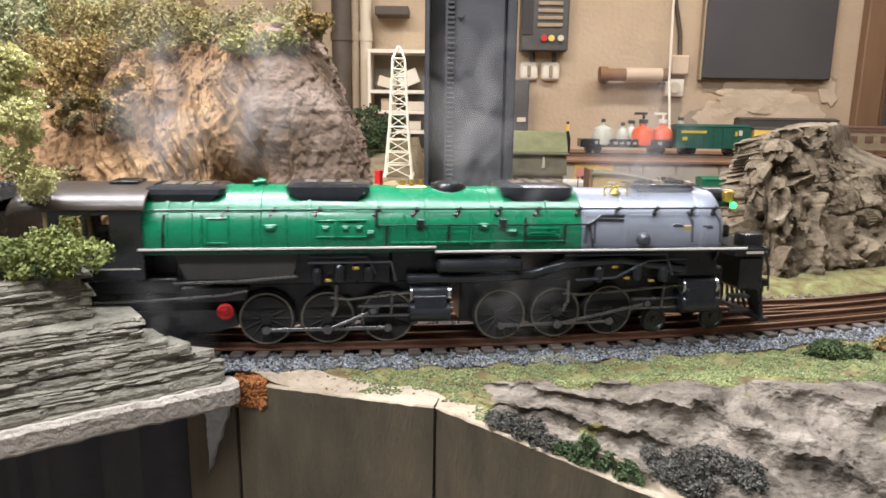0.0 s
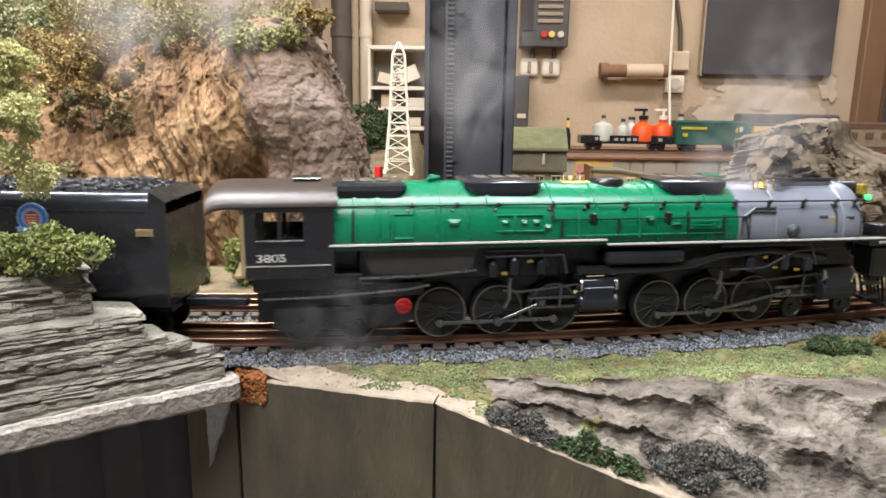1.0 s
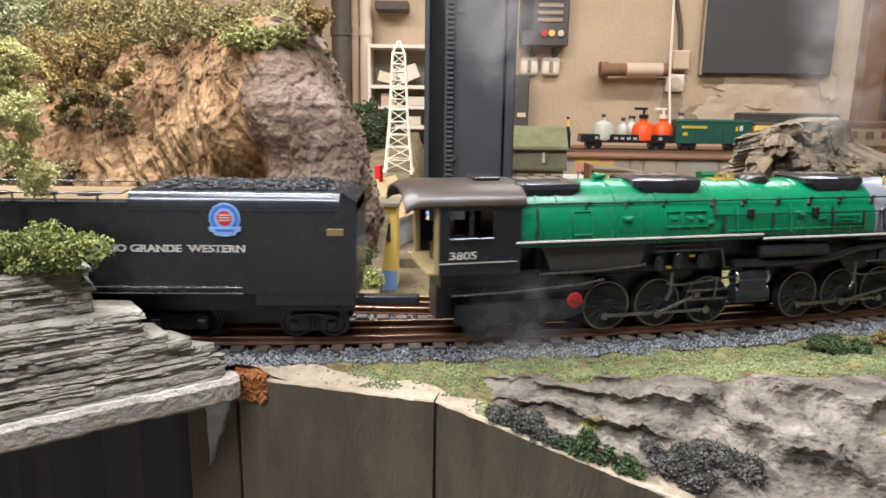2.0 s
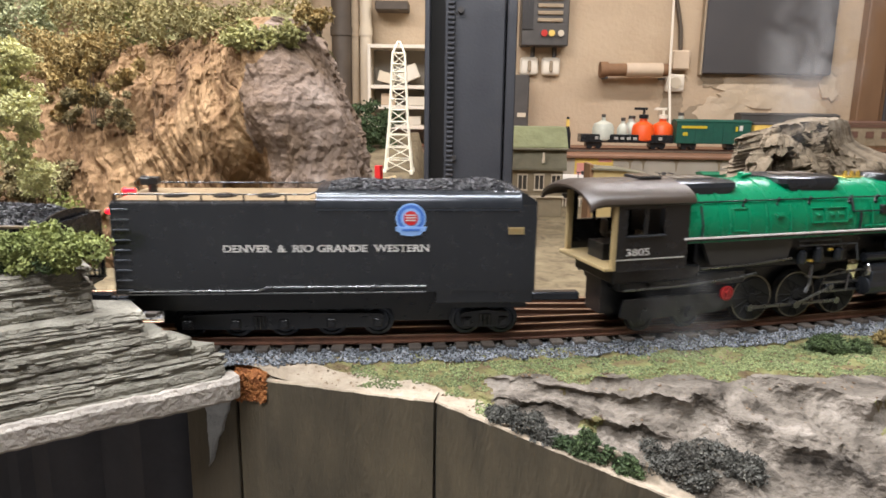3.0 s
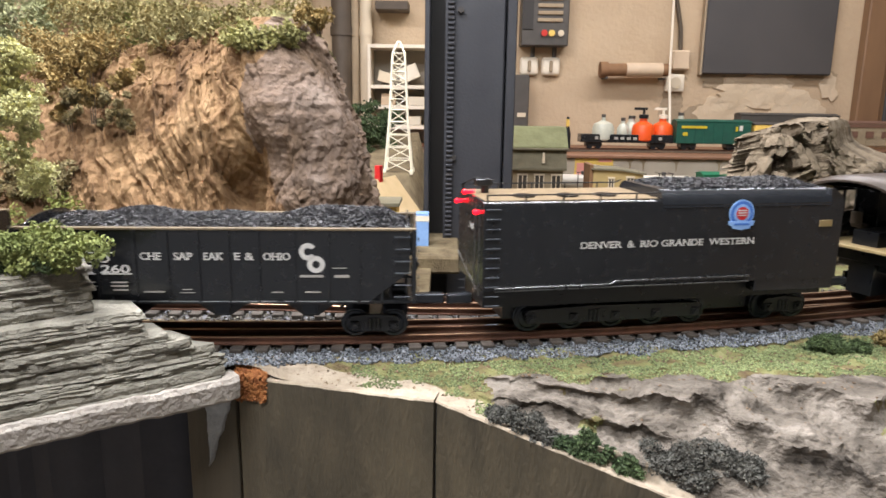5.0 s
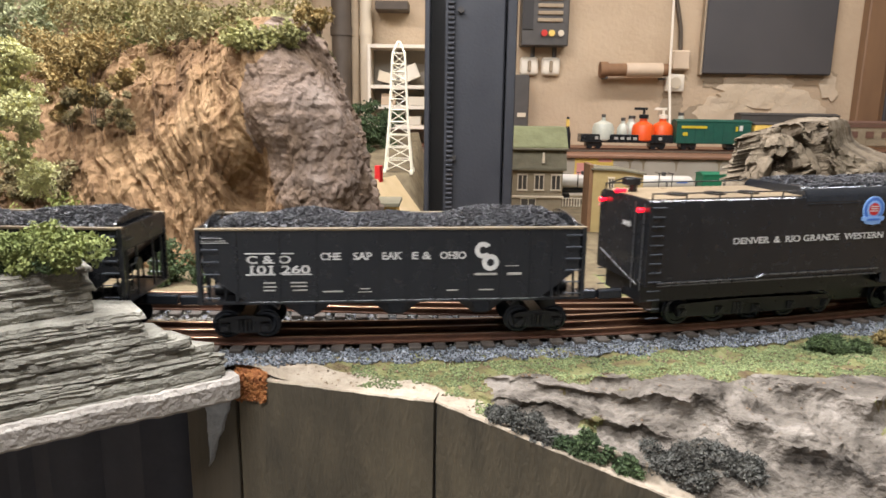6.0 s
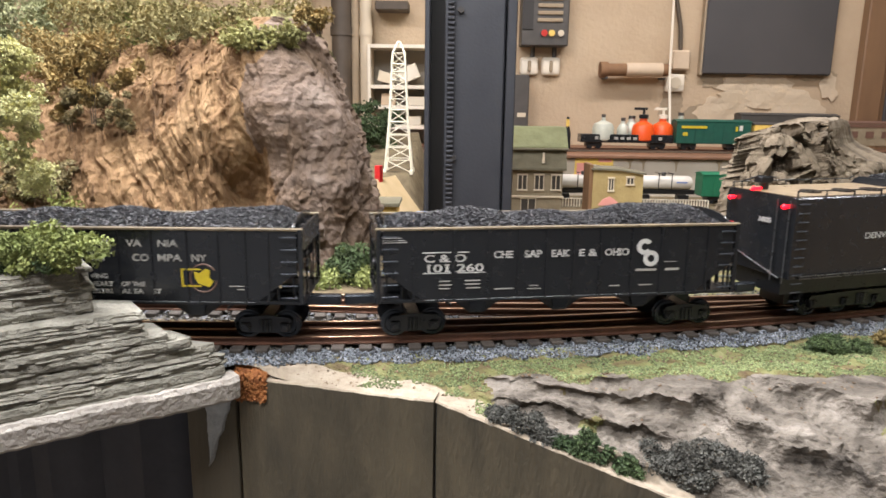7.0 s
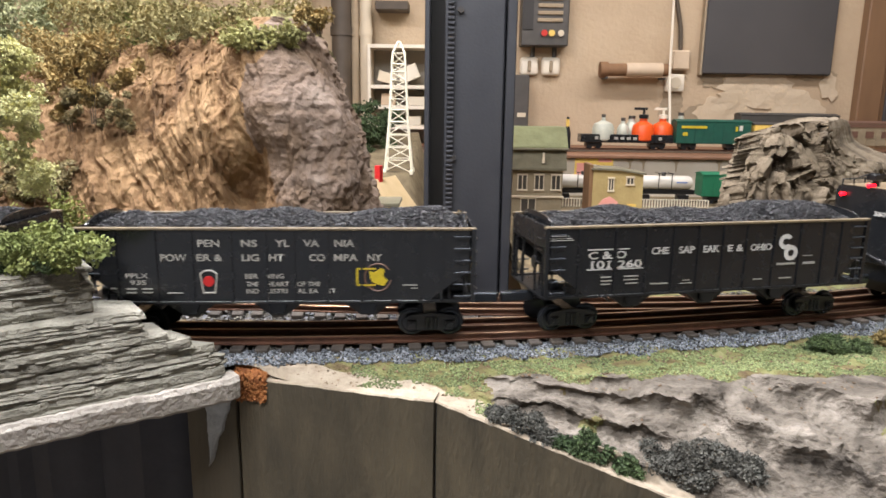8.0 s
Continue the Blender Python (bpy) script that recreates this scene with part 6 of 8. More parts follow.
def locomotive():
    lo = thing("steam_locomotive", "green and silver articulated model steam locomotive with black running gear", "locomotive")
    zc = 0.0690
    # boiler
    b = bmn()
    lathe(b, [(0.003, 0.0318), (0.010, 0.0320), (0.100, 0.0320), (0.150, 0.0312), (0.200, 0.0306), (0.2718, 0.0303)], "X", 56, (0, 0, zc))
    trim(b)
    boiler = part("boiler", b, M["green"], lo, "glossy green boiler with raised bands")
    for x in (0.016, 0.030, 0.070, 0.100, 0.143, 0.172, 0.214, 0.250):
        b = bmn()
        r = 0.0327 if x < 0.11 else 0.0320 - (x - 0.11) * 0.006
        lathe(b, [(x - 0.0012, r - 0.0006), (x - 0.0009, r), (x + 0.0009, r), (x + 0.0012, r - 0.0006)], "X", 56, (0, 0, zc))
        trim(b)
        part("boiler_band", b, M["green"], boiler)
    b = bmn()
    lathe(b, [(0.2718, 0.0300), (0.2722, 0.0306), (0.2745, 0.0306), (0.275, 0.0298), (0.300, 0.0298), (0.3005, 0.0303), (0.303, 0.0303), (0.3035, 0.0298), (0.352, 0.0298), (0.3525, 0.0304), (0.356, 0.0304), (0.3565, 0.0298),
              (0.365, 0.0298), (0.3675, 0.0288), (0.3685, 0.0262), (0.3705, 0.0245), (0.374, 0.015), (0.375, 0.002)], "X", 56, (0, 0, zc))
    trim(b, 0.3677)
    smoke = part("smokebox", b, M["silver"], lo, "graphite silver smokebox")
    # running boards with white edges
    for side in (-1, 1):
        for x0, x1, z, wd in ((0.0, 0.1775, 0.0660, 0.0335), (0.1775, 0.3835, 0.0630, 0.0335)):
            b = bmn(); box(b, x0, x1, min(side * 0.026, side * wd), max(side * 0.026, side * wd), z - 0.0022, z, 0.0003)
            rb = part("running_board", b, M["jet"], lo)
            b = bmn(); box(b, x0, x1, side * wd - 0.0004, side * wd + 0.0004, z - 0.0010, z + 0.0004, 0.0002)
            part("edge_strip", b, M["white"], rb, "white edge line")
        # firebox sides, ash pan and frames
        b = bmn()
        prism(b, [(0.018, 0.0635), (0.093, 0.0635), (0.089, 0.046), (0.026, 0.046)], side * 0.0245, side * 0.0285)
        part("firebox_side", b, M["ash"], lo, "dark grey firebox side")
        b = bmn(); path_rod(b, [(0.018, side * 0.030, 0.0440), (0.060, side * 0.030, 0.0450), (0.092, side * 0.030, 0.0475)], 0.0010)
        path_rod(b, [(-0.04, side * 0.031, 0.0330), (0.0, side * 0.031, 0.0335), (0.048, side * 0.031, 0.0365), (0.062, side * 0.031, 0.0390)], 0.0008)
        part("injector_pipe", b, M["steel"], lo, "long grey pipe")
        for xq, zq, hq in ((0.104, 0.047, 0.010), (0.118, 0.049, 0.012), (0.136, 0.048, 0.009), (0.2860, 0.0455, 0.011), (0.3120, 0.0470, 0.012), (0.3300, 0.0450, 0.010)):
            b = bmn(); lathe(b, [(zq - hq * 0.5, 0.0030), (zq - hq * 0.35, 0.0036), (zq + hq * 0.3, 0.0036), (zq + hq * 0.5, 0.0018)], "Z", 14, (xq, side * 0.0262, 0))
            part("air_pump", b, M["gun"], lo, "glossy black pump")
        # small brass bits added to give bright glints below the boards
        for xq, zq in ((0.111, 0.044), (0.128, 0.0515), (0.296, 0.0500), (0.3045, 0.0425), (0.3215, 0.0405)):
            b = bmn(); box(b, xq - 0.002, xq + 0.002, side * 0.0272 - 0.0012, side * 0.0272 + 0.0012, zq - 0.001, zq + 0.001, 0.0004)
            part("oil_cup", b, M["gold"], lo, "small brass bit added for a bright glint")
        for run_ in ([(0.0985, 0.0285, 0.0555), (0.150, 0.0285, 0.0555), (0.153, 0.0285, 0.0430)], [(0.0985, 0.0280, 0.0590), (0.135, 0.0280, 0.0590), (0.140, 0.0270, 0.0480)],
                     [(0.262, 0.0285, 0.0585), (0.330, 0.0285, 0.0585), (0.336, 0.0280, 0.0440)], [(0.270, 0.0290, 0.0420), (0.296, 0.0290, 0.0430), (0.318, 0.0285, 0.0540), (0.345, 0.0285, 0.0555)]):
            b = bmn(); path_rod(b, [(q[0], side * q[1], q[2]) for q in run_], 0.0008, 6)
            part("brake_pipe", b, M["pipegrey"], lo, "thin grey air pipe")
        b = bmn(); lathe(b, [(0.1785, 0.003), (0.180, 0.0052), (0.232, 0.0052), (0.2335, 0.003)], "X", 20, (0, side * 0.0285, 0.0530))
        part("air_reservoir", b, M["gun"], lo, "glossy black air reservoir")
        b = bmn(); path_rod(b, [(0.160, side * 0.027, 0.0440), (0.215, side * 0.027, 0.0440), (0.240, side * 0.027, 0.0460), (0.262, side * 0.027, 0.0520), (0.300, side * 0.026, 0.0545), (0.345, side * 0.024, 0.0470)], 0.0034, 12)
        part("steam_pipe", b, M["gun"], lo, "thick black steam pipe")
        # handrails with posts
        b = bmn()
        def skin(z):
            return side * (math.sqrt(max(1e-6, 0.0312 ** 2 - (z - zc) ** 2)) + 0.0026)
        path_rod(b, [(0.006, skin(0.0885), 0.0885), (0.371, skin(0.0885), 0.0885)], 0.00055, 6)
        path_rod(b, [(0.141, skin(0.0815), 0.0790), (0.25, skin(0.0815), 0.0790), (0.276, skin(0.0815), 0.0790), (0.279, skin(0.078), 0.0640)], 0.00055, 6)
        path_rod(b, [(0.141, skin(0.0885), 0.0885), (0.1405, skin(0.0815), 0.0790)], 0.0009, 6)
        hr = part("handrail", b, M["jet"], lo, "thin black handrail")
        for x in (0.05, 0.078, 0.105, 0.141, 0.165, 0.192, 0.218, 0.243, 0.27, 0.296, 0.322, 0.347, 0.362):
            b = bmn()
            path_rod(b, [(x + 0.002, skin(0.0885) - side * 0.0005, 0.0893), (x, skin(0.0885) - side * 0.002, 0.0870), (x - 0.002, skin(0.084) - side * 0.0022, 0.0845)], 0.0012, 6)
            part("stanchion", b, M["jet"], hr)
        # plates, washout plugs and check valves on the boiler's flank
        def flank(z, r=0.0318):
            return side * math.sqrt(max(1e-6, r * r - (z - zc) ** 2))
        for x0, x1, z0, z1 in ((0.1070, 0.1125, 0.0755, 0.0790), (0.1195, 0.1245, 0.0755, 0.0790), (0.1275, 0.1325, 0.0755, 0.0790), (0.1340, 0.1400, 0.0725, 0.0760), (0.2050, 0.2110, 0.0760, 0.0800), (0.0725, 0.081, 0.0755, 0.0800), (0.222, 0.2295, 0.0735, 0.0765), (0.236, 0.2555, 0.0725, 0.0745)):
            y = flank(z0)
            b = bmn()
            box(b, x0, x1, min(y, y - side * 0.003), max(y, y - side * 0.003) + (0.0006 if side > 0 else 0), z0, z1, 0.0005)
            if side < 0:
                box(b, x0 + 0.0012, x1 - 0.0012, y - 0.0014, y + 0.001, z0 + 0.0012, z1 - 0.0010, 0.0004)
            part("inspection_plate", b, M["green"], boiler, "raised green plate")
        for xa, xb in ((0.1040, 0.1155), (0.1168, 0.1350), (0.0395, 0.0520), (0.2360, 0.2570)):
            za, zb_ = (0.0722, 0.0820) if xa > 0.1 and xa < 0.2 else (0.0690, 0.0835) if xa < 0.1 else (0.0722, 0.0765)
            b = bmn()
            up = [(za + (zb_ - za) * k / 4) for k in range(5)]
            path_rod(b, [(xa, flank(z, 0.0322), z) for z in up] + [(xb, flank(z, 0.0322), z) for z in up[::-1]] + [(xa, flank(za, 0.0322), za)], 0.0007, 6)
            part("access_panel_frame", b, M["green"], boiler, "raised green panel frame")
        for x in (0.0365, 0.052, 0.066, 0.086, 0.158, 0.200):
            b = bmn()
            path_rod(b, [(x, flank(0.069, 0.0325), 0.0665), (x, flank(0.078, 0.0325), 0.078), (x, flank(0.0855, 0.0325), 0.0855)], 0.0008, 6)
            part("stay_pipe", b, M["green"], boiler)
        for x, top in ((0.0140, 0.086), (0.1465, 0.079), (0.1850, 0.079), (0.2340, 0.083), (0.2600, 0.080)):
            b = bmn()
            r = 0.0328 - max(0, x - 0.1) * 0.008
            path_rod(b, [(x, flank(0.067, r), 0.0665), (x + 0.0005, flank(0.074, r), 0.074), (x + 0.001, flank(top, r), top)], 0.0008, 6)
            part("drain_pipe", b, M["jet"], boiler, "thin black pipe")
        b = bmn()
        path_rod(b, [(0.150, flank(0.0685, 0.0326), 0.0685), (0.262, flank(0.0685, 0.0312), 0.0685)], 0.0007, 6)
        part("side_pipe", b, M["green"], boiler)
        for x in (0.1680, 0.2200):
            b = bmn()
            box(b, x - 0.0022, x + 0.0022, flank(0.0785) - 0.0016, flank(0.0785) + 0.0016, 0.0765, 0.0830, 0.0006)
            part("check_valve", b, M["jet"], boiler, "small black check valve")
        b = bmn()
        lathe(b, [(0, 0.0045), (0.0035, 0.0040), (0.005, 0.0022)], "Y", 18)
        bmesh.ops.transform(b, matrix=pose(0.313, flank(0.071, 0.0293), 0.0690, 0, 0, 0 if side > 0 else 180), verts=b.verts)
        part("valve_cap", b, M["pipegrey"], smoke, "round dark grey cap")
        for x0, x1, z0 in ((0.3335, 0.340, 0.0765), (0.3535, 0.3605, 0.0755)):
            y = flank(z0, 0.0302)
            b = bmn()
            box(b, x0, x1, min(y, y - side * 0.002), max(y, y - side * 0.002) + (0.0006 if side > 0 else 0), z0, z0 + 0.0022, 0.0004)
            part("step_plate", b, M["pipegrey"], smoke)
        b = bmn()
        path_rod(b, [(0.3465, flank(0.0665, 0.0304), 0.0665), (0.3465, flank(0.080, 0.0304), 0.080), (0.344, flank(0.086, 0.0304), 0.086)], 0.0009, 6)
        part("feed_pipe", b, M["pipegrey"], smoke, "thin dark grey pipe")
        b = bmn()
        path_rod(b, [(0.366, flank(0.0665, 0.0304), 0.0665), (0.3655, flank(0.080, 0.0304), 0.080), (0.361, flank(0.0885, 0.0304), 0.0885)], 0.0007, 6)
        part("feed_pipe", b, M["pipegrey"], smoke, "thin dark grey pipe")
        b = bmn()
        path_rod(b, [(0.274, flank(0.0665, 0.0310), 0.0665), (0.275, flank(0.078, 0.0310), 0.078), (0.285, flank(0.084, 0.0310), 0.084), (0.300, flank(0.084, 0.0310), 0.084)], 0.0010, 6)
        part("feed_pipe", b, M["pipegrey"], smoke, "thin dark grey pipe")
        b = bmn()
        path_rod(b, [(0.280, flank(0.0665, 0.0306), 0.0665), (0.281, flank(0.082, 0.0306), 0.082), (0.300, flank(0.0815, 0.0306), 0.0815)], 0.0009, 6)
        part("feed_pipe", b, M["pipegrey"], smoke, "thin dark grey pipe")
        b = bmn(); y = flank(0.0765, 0.0301)
        box(b, 0.3405, 0.3475, min(y, y - side * 0.002) - 0.0001, max(y, y - side * 0.002) + 0.0001, 0.0735, 0.0775, 0.0003)
        part("maker_plate", b, M["tan"], smoke, "tarnished plate")

    def saddle(x0, x1, top, wide, material, label, taper=0.006, z0=0.0880):
        b = bmn()
        n = 14
        rows = []
        for f, sx, sw in ((0.0, 1.25, 0.98), (0.40, 0.75, 1.02), (0.68, 0.10, 1.06), (0.90, 0.0, 1.0), (1.0, 0.45, 0.86)):
            z = z0 + (top - z0) * f
            xa, xb = x0 + taper * sx, x1 - taper * sx
            w = wide * sw
            rows.append([b.verts.new(c) for c in ((xa, -w * 0.8, z), (xa + 0.003, -w, z), (xb - 0.003, -w, z), (xb, -w * 0.8, z), (xb, w * 0.8, z), (xb - 0.003, w, z), (xa + 0.003, w, z), (xa, w * 0.8, z))])
        for a, c in zip(rows, rows[1:]):
            for i in range(8):
                b.faces.new((a[i], a[(i + 1) % 8], c[(i + 1) % 8], c[i]))
        b.faces.new(rows[-1])
        b.faces.new(rows[0][::-1])
        bmesh.ops.recalc_face_normals(b, faces=b.faces)
        d = part("sand_dome", b, material, lo, label)
        return d

    for x0, x1, wd, top in ((0.000, 0.049, 0.021, 0.1015), (0.0855, 0.137, 0.0205, 0.1030), (0.2205, 0.2690, 0.0195, 0.1025)):
        d = saddle(x0, x1, top, wd, M["gun"], "black sand dome with bevelled shoulders")
        for k in range(3):
            b = bmn()
            xx = x0 + (x1 - x0) * (0.28 + 0.22 * k)
            box(b, xx - 0.004, xx + 0.004, -0.007, 0.007, top - 0.0004, top + 0.0009, 0.0004)
            part("hatch", b, M["deck"], d, "brown hatch")
    b = bmn(); lathe(b, [(0.0965, 0.0125), (0.0995, 0.0122), (0.1022, 0.0105), (0.1035, 0.006), (0.1037, 0.001)], "Z", 24, (0.1885, 0, 0))
    part("steam_dome", b, M["black"], lo, "low black steam dome")
    b = bmn(); box(b, 0.155, 0.174, -0.006, 0.006, 0.0985, 0.1005, 0.0006)
    turret = part("valve_turret", b, M["gold"], lo, "brass valve turret")
    for x in (0.1585, 0.1645, 0.1705):
        b = bmn(); rod(b, (x, -0.003, 0.100), (x, -0.003, 0.1045), 0.0017, 0.0013)
        part("safety_valve", b, M["gold"], turret, "brass safety valve")
    b = bmn(); lathe(b, [(0.0995, 0.005), (0.1018, 0.0048), (0.1022, 0.003), (0.1045, 0.003), (0.1052, 0.0012)], "Z", 18, (0.068, 0, 0))
    rod(b, (0.064, -0.004, 0.1025), (0.072, -0.004, 0.1035), 0.0014)
    part("whistle", b, M["green"], lo, "green whistle and turret")
    b = bmn()
    box(b, 0.3135, 0.3545, -0.0105, 0.0105, 0.0945, 0.1015, 0.002, 2)
    fair = part("stack_fairing", b, M["silver"], lo, "grey stack fairing")
    b = bmn(); box(b, 0.311, 0.3570, -0.0118, 0.0118, 0.1012, 0.1024, 0.0005)
    part("fairing_cap", b, M["black"], fair)
    for x in (0.323, 0.345):
        b = bmn(); lathe(b, [(0.1015, 0.0062), (0.1040, 0.0066), (0.1040, 0.005), (0.1020, 0.0048)], "Z", 22, (x, 0, 0))
        part("smoke_stack", b, M["black"], fair)
    b = bmn(); lathe(b, [(0, 0.0025), (0.002, 0.0038), (0.005, 0.0024), (0.0062, 0.001)], "Z", 16, (0.2985, -0.012, 0.0945))
    path_rod(b, [(0.291, -0.014, 0.0945), (0.291, -0.013, 0.1010), (0.3065, -0.013, 0.1010), (0.3065, -0.014, 0.0945)], 0.0007)
    part("bell", b, M["gold"], lo, "small brass bell on a yoke")
    b = bmn(); lathe(b, [(0.361, 0.006), (0.363, 0.0085), (0.377, 0.0085), (0.379, 0.006)], "X", 22, (0, 0, 0.0945), 0.6)
    part("feedwater_heater", b, M["black"], lo, "black feedwater heater")
    b = bmn(); lathe(b, [(0.380, 0.003), (0.382, 0.0045), (0.391, 0.005), (0.3915, 0.0042)], "X", 20, (0, 0, 0.0915))
    box(b, 0.3805, 0.389, -0.006, 0.006, 0.0845, 0.0885, 0.0006)
    hl = part("headlight", b, M["black"], lo)
    b = bmn(); lathe(b, [(0.3915, 0.0041), (0.3922, 0.003)], "X", 20, (0, 0, 0.0915))
    part("lens", b, M["headlamp"], hl, "amber headlight lens")
    b = bmn(); box(b, 0.380, 0.386, -0.014, -0.008, 0.0885, 0.0965, 0.001)
    part("number_board", b, M["gold"], hl, "brass-edged number board")
    for side in (-1, 1):
        b = bmn(); bmesh.ops.create_icosphere(b, subdivisions=2, radius=0.0021, matrix=Matrix.Translation((0.3845, side * 0.0160, 0.0870)))
        part("marker_light", b, M["greenlamp"], lo, "glowing green marker light")
    # cab
    cab = thing_part("cab", lo)
    for side in (-1, 1):
        b = bmn()
        y0, y1 = sorted((side * 0.0335, side * 0.0322))
        for x0, x1, z0, z1 in ((-0.049, 0.003, 0.0465, 0.0700), (-0.049, 0.003, 0.0865, 0.0915), (-0.049, -0.0425, 0.0700, 0.0865), (-0.0300, -0.0275, 0.0700, 0.0865), (-0.0150, 0.003, 0.0700, 0.0865)):
            b = bmn(); box(b, x0, x1, y0, y1, z0, z1)
            part("side_panel" if x1 - x0 > 0.03 else "window_post", b, M["black"], cab)
        b = bmn(); box(b, -0.0490, 0.001, side * 0.0337 - 0.0003, side * 0.0337 + 0.0003, 0.0538, 0.0546)
        part("stripe", b, M["dimwhite"], cab)
        b = bmn(); box(b, -0.0430, -0.0145, side * 0.0342 - 0.0012, side * 0.0342 + 0.0012, 0.0685, 0.0700, 0.0004)
        part("arm_rest", b, M["gun"], cab)
        b = bmn(); box(b, -0.0515, -0.0475, side * 0.0290, side * 0.0330, 0.0470, 0.0915, 0.0006) if side > 0 else box(b, -0.0515, -0.0475, -0.0330, -0.0290, 0.0470, 0.0915, 0.0006)
        part("rear_post", b, M["tan"], cab, "tan painted rear post")
    b = bmn(); box(b, 0.000, 0.003, -0.0322, 0.0322, 0.0465, 0.0955)
    part("front_wall", b, M["black"], cab)
    b = bmn(); box(b, -0.056, 0.0, -0.0318, 0.0318, 0.0465, 0.0490, 0.0005)
    part("cab_floor", b, M["tan"], cab, "worn tan cab floor")
    b = bmn(); box(b, -0.008, 0.0, -0.020, 0.020, 0.049, 0.088, 0.003)
    for k in range(4):
        rod(b, (-0.0085, -0.012 + 0.008 * k, 0.058 + 0.004 * (k % 2)), (-0.0105, -0.012 + 0.008 * k, 0.058 + 0.004 * (k % 2)), 0.0024)
    part("backhead", b, M["jet"], cab)
    for y in (-0.022, 0.022):
        b = bmn(); box(b, -0.026, -0.017, y - 0.005, y + 0.005, 0.058, 0.061, 0.001); box(b, -0.027, -0.0255, y - 0.005, y + 0.005, 0.060, 0.071, 0.001); rod(b, (-0.0215, y, 0.049), (-0.0215, y, 0.058), 0.0015)
        part("crew_seat", b, M["deck"], cab, "brown crew seat")
    b = bmn()
    def roof_ring(x, drop):
        return [(x, 0.0358 * math.sin(a), 0.0905 - drop + 0.0125 * math.cos(a) - 0.0005) for a in np.linspace(-math.pi / 2, math.pi / 2, 19)]
    rings = []
    for x, d in ((-0.070, 0.0035), (-0.066, 0.001), (-0.060, 0.0), (0.0055, 0.0)):
        o = roof_ring(x, d)
        rings.append([b.verts.new(p) for p in o] + [b.verts.new((p[0], p[1] * 0.96, p[2] - 0.0014)) for p in reversed(o)])
    for a, c in zip(rings, rings[1:]):
        for i in range(len(a)):
            b.faces.new((a[i], a[(i + 1) % len(a)], c[(i + 1) % len(a)], c[i]))
    b.faces.new(rings[0]); b.faces.new(rings[-1][::-1])
    bmesh.ops.recalc_face_normals(b, faces=b.faces)
    part("cab_roof", b, M["roofm"], cab, "curved brown-black cab roof")
    b = bmn(); box(b, -0.021, -0.004, -0.010, 0.010, 0.1020, 0.1042, 0.0006)
    part("roof_hatch", b, M["black"], cab)
    lettering("cab_number", "3805", M["white"], cab, -0.0425, -0.0255, 0.0590, 0.0047, -0.0335, label="white cab number", serif=True)
    # frame, trailing truck, rear engine
    b = bmn()
    box(b, -0.045, 0.165, -0.010, 0.010, 0.012, 0.060)
    box(b, -0.046, 0.020, -0.026, 0.026, 0.036, 0.0462, 0.001)
    box(b, 0.018, 0.150, -0.022, 0.022, 0.040, 0.062, 0.001)
    box(b, 0.150, 0.372, -0.018, 0.018, 0.040, 0.060, 0.001)
    box(b, -0.040, 0.060, -0.0235, 0.0235, 0.030, 0.040, 0.001)
    part("main_frame", b, M["jet"], lo)
    b = bmn()
    for side in (-1, 1):
        prism(b, [(-0.036, 0.012), (-0.034, 0.024), (0.052, 0.024), (0.054, 0.014), (0.040, 0.010), (-0.028, 0.009)], side * 0.0205 - 0.001, side * 0.0205 + 0.001)
        rod(b, (-0.018, side * 0.020, 0.012), (-0.018, side * 0.0235, 0.012), 0.004)
        rod(b, (0.018, side * 0.020, 0.012), (0.018, side * 0.0235, 0.012), 0.004)
    part("trailing_truck", b, M["jet"], lo)
    small_wheel(lo, -0.018, 0.0105, 0.0165, "trailing_wheel", M["jet"])
    small_wheel(lo, 0.018, 0.0115, 0.0165, "trailing_wheel", M["jet"])
    for side in (-1, 1):
        b = bmn(); lathe(b, [(-0.001, 0.0052), (0.0008, 0.0052), (0.0012, 0.0040), (0.0004, 0.0036), (0.0006, 0.0016), (0.0018, 0.0012)], "Y", 20)
        for k in range(4):
            a = k * math.pi / 2 + 0.4
            rod(b, (0, 0.001, 0), (math.cos(a) * 0.0045, 0.001, math.sin(a) * 0.0045), 0.0006, seg=5)
        rw = part("handwheel", b, M["red"], lo, "small red spoked wheel")
        rw.matrix_basis = pose(0.0465, side * 0.0225, 0.0235, 0, 0, 0 if side > 0 else 180)
    rear = (0.0710, 0.1095, 0.1480)
    for x in rear:
        driver(lo, x)
    cylinders(lo, 0.1630, 0.1860, 0.0300)
    motion_gear(lo, rear, 0.1630, 0.0300)
    # front engine, which swings under the boiler
    b = bmn()
    box(b, 0.195, 0.372, -0.010, 0.010, 0.012, 0.040)
    box(b, 0.335, 0.378, -0.022, 0.022, 0.022, 0.046, 0.001)
    front = part("front_engine", b, M["jet"], lo, "black swivelling front engine frame")
    fr = (0.2210, 0.2590, 0.2965)
    for x in fr:
        driver(front, x)
    cylinders(front, 0.3455, 0.3685, 0.0300)
    motion_gear(front, fr, 0.3455, 0.0300)
    small_wheel(front, 0.332, 0.0085, 0.0165, "leading_wheel", M["jet"])
    small_wheel(front, 0.3755, 0.0085, 0.0165, "leading_wheel", M["jet"])
    b = bmn()
    box(b, 0.372, 0.398, -0.0300, 0.0300, 0.0540, 0.0600, 0.001)
    box(b, 0.378, 0.396, -0.0290, 0.0290, 0.030, 0.054, 0.002)
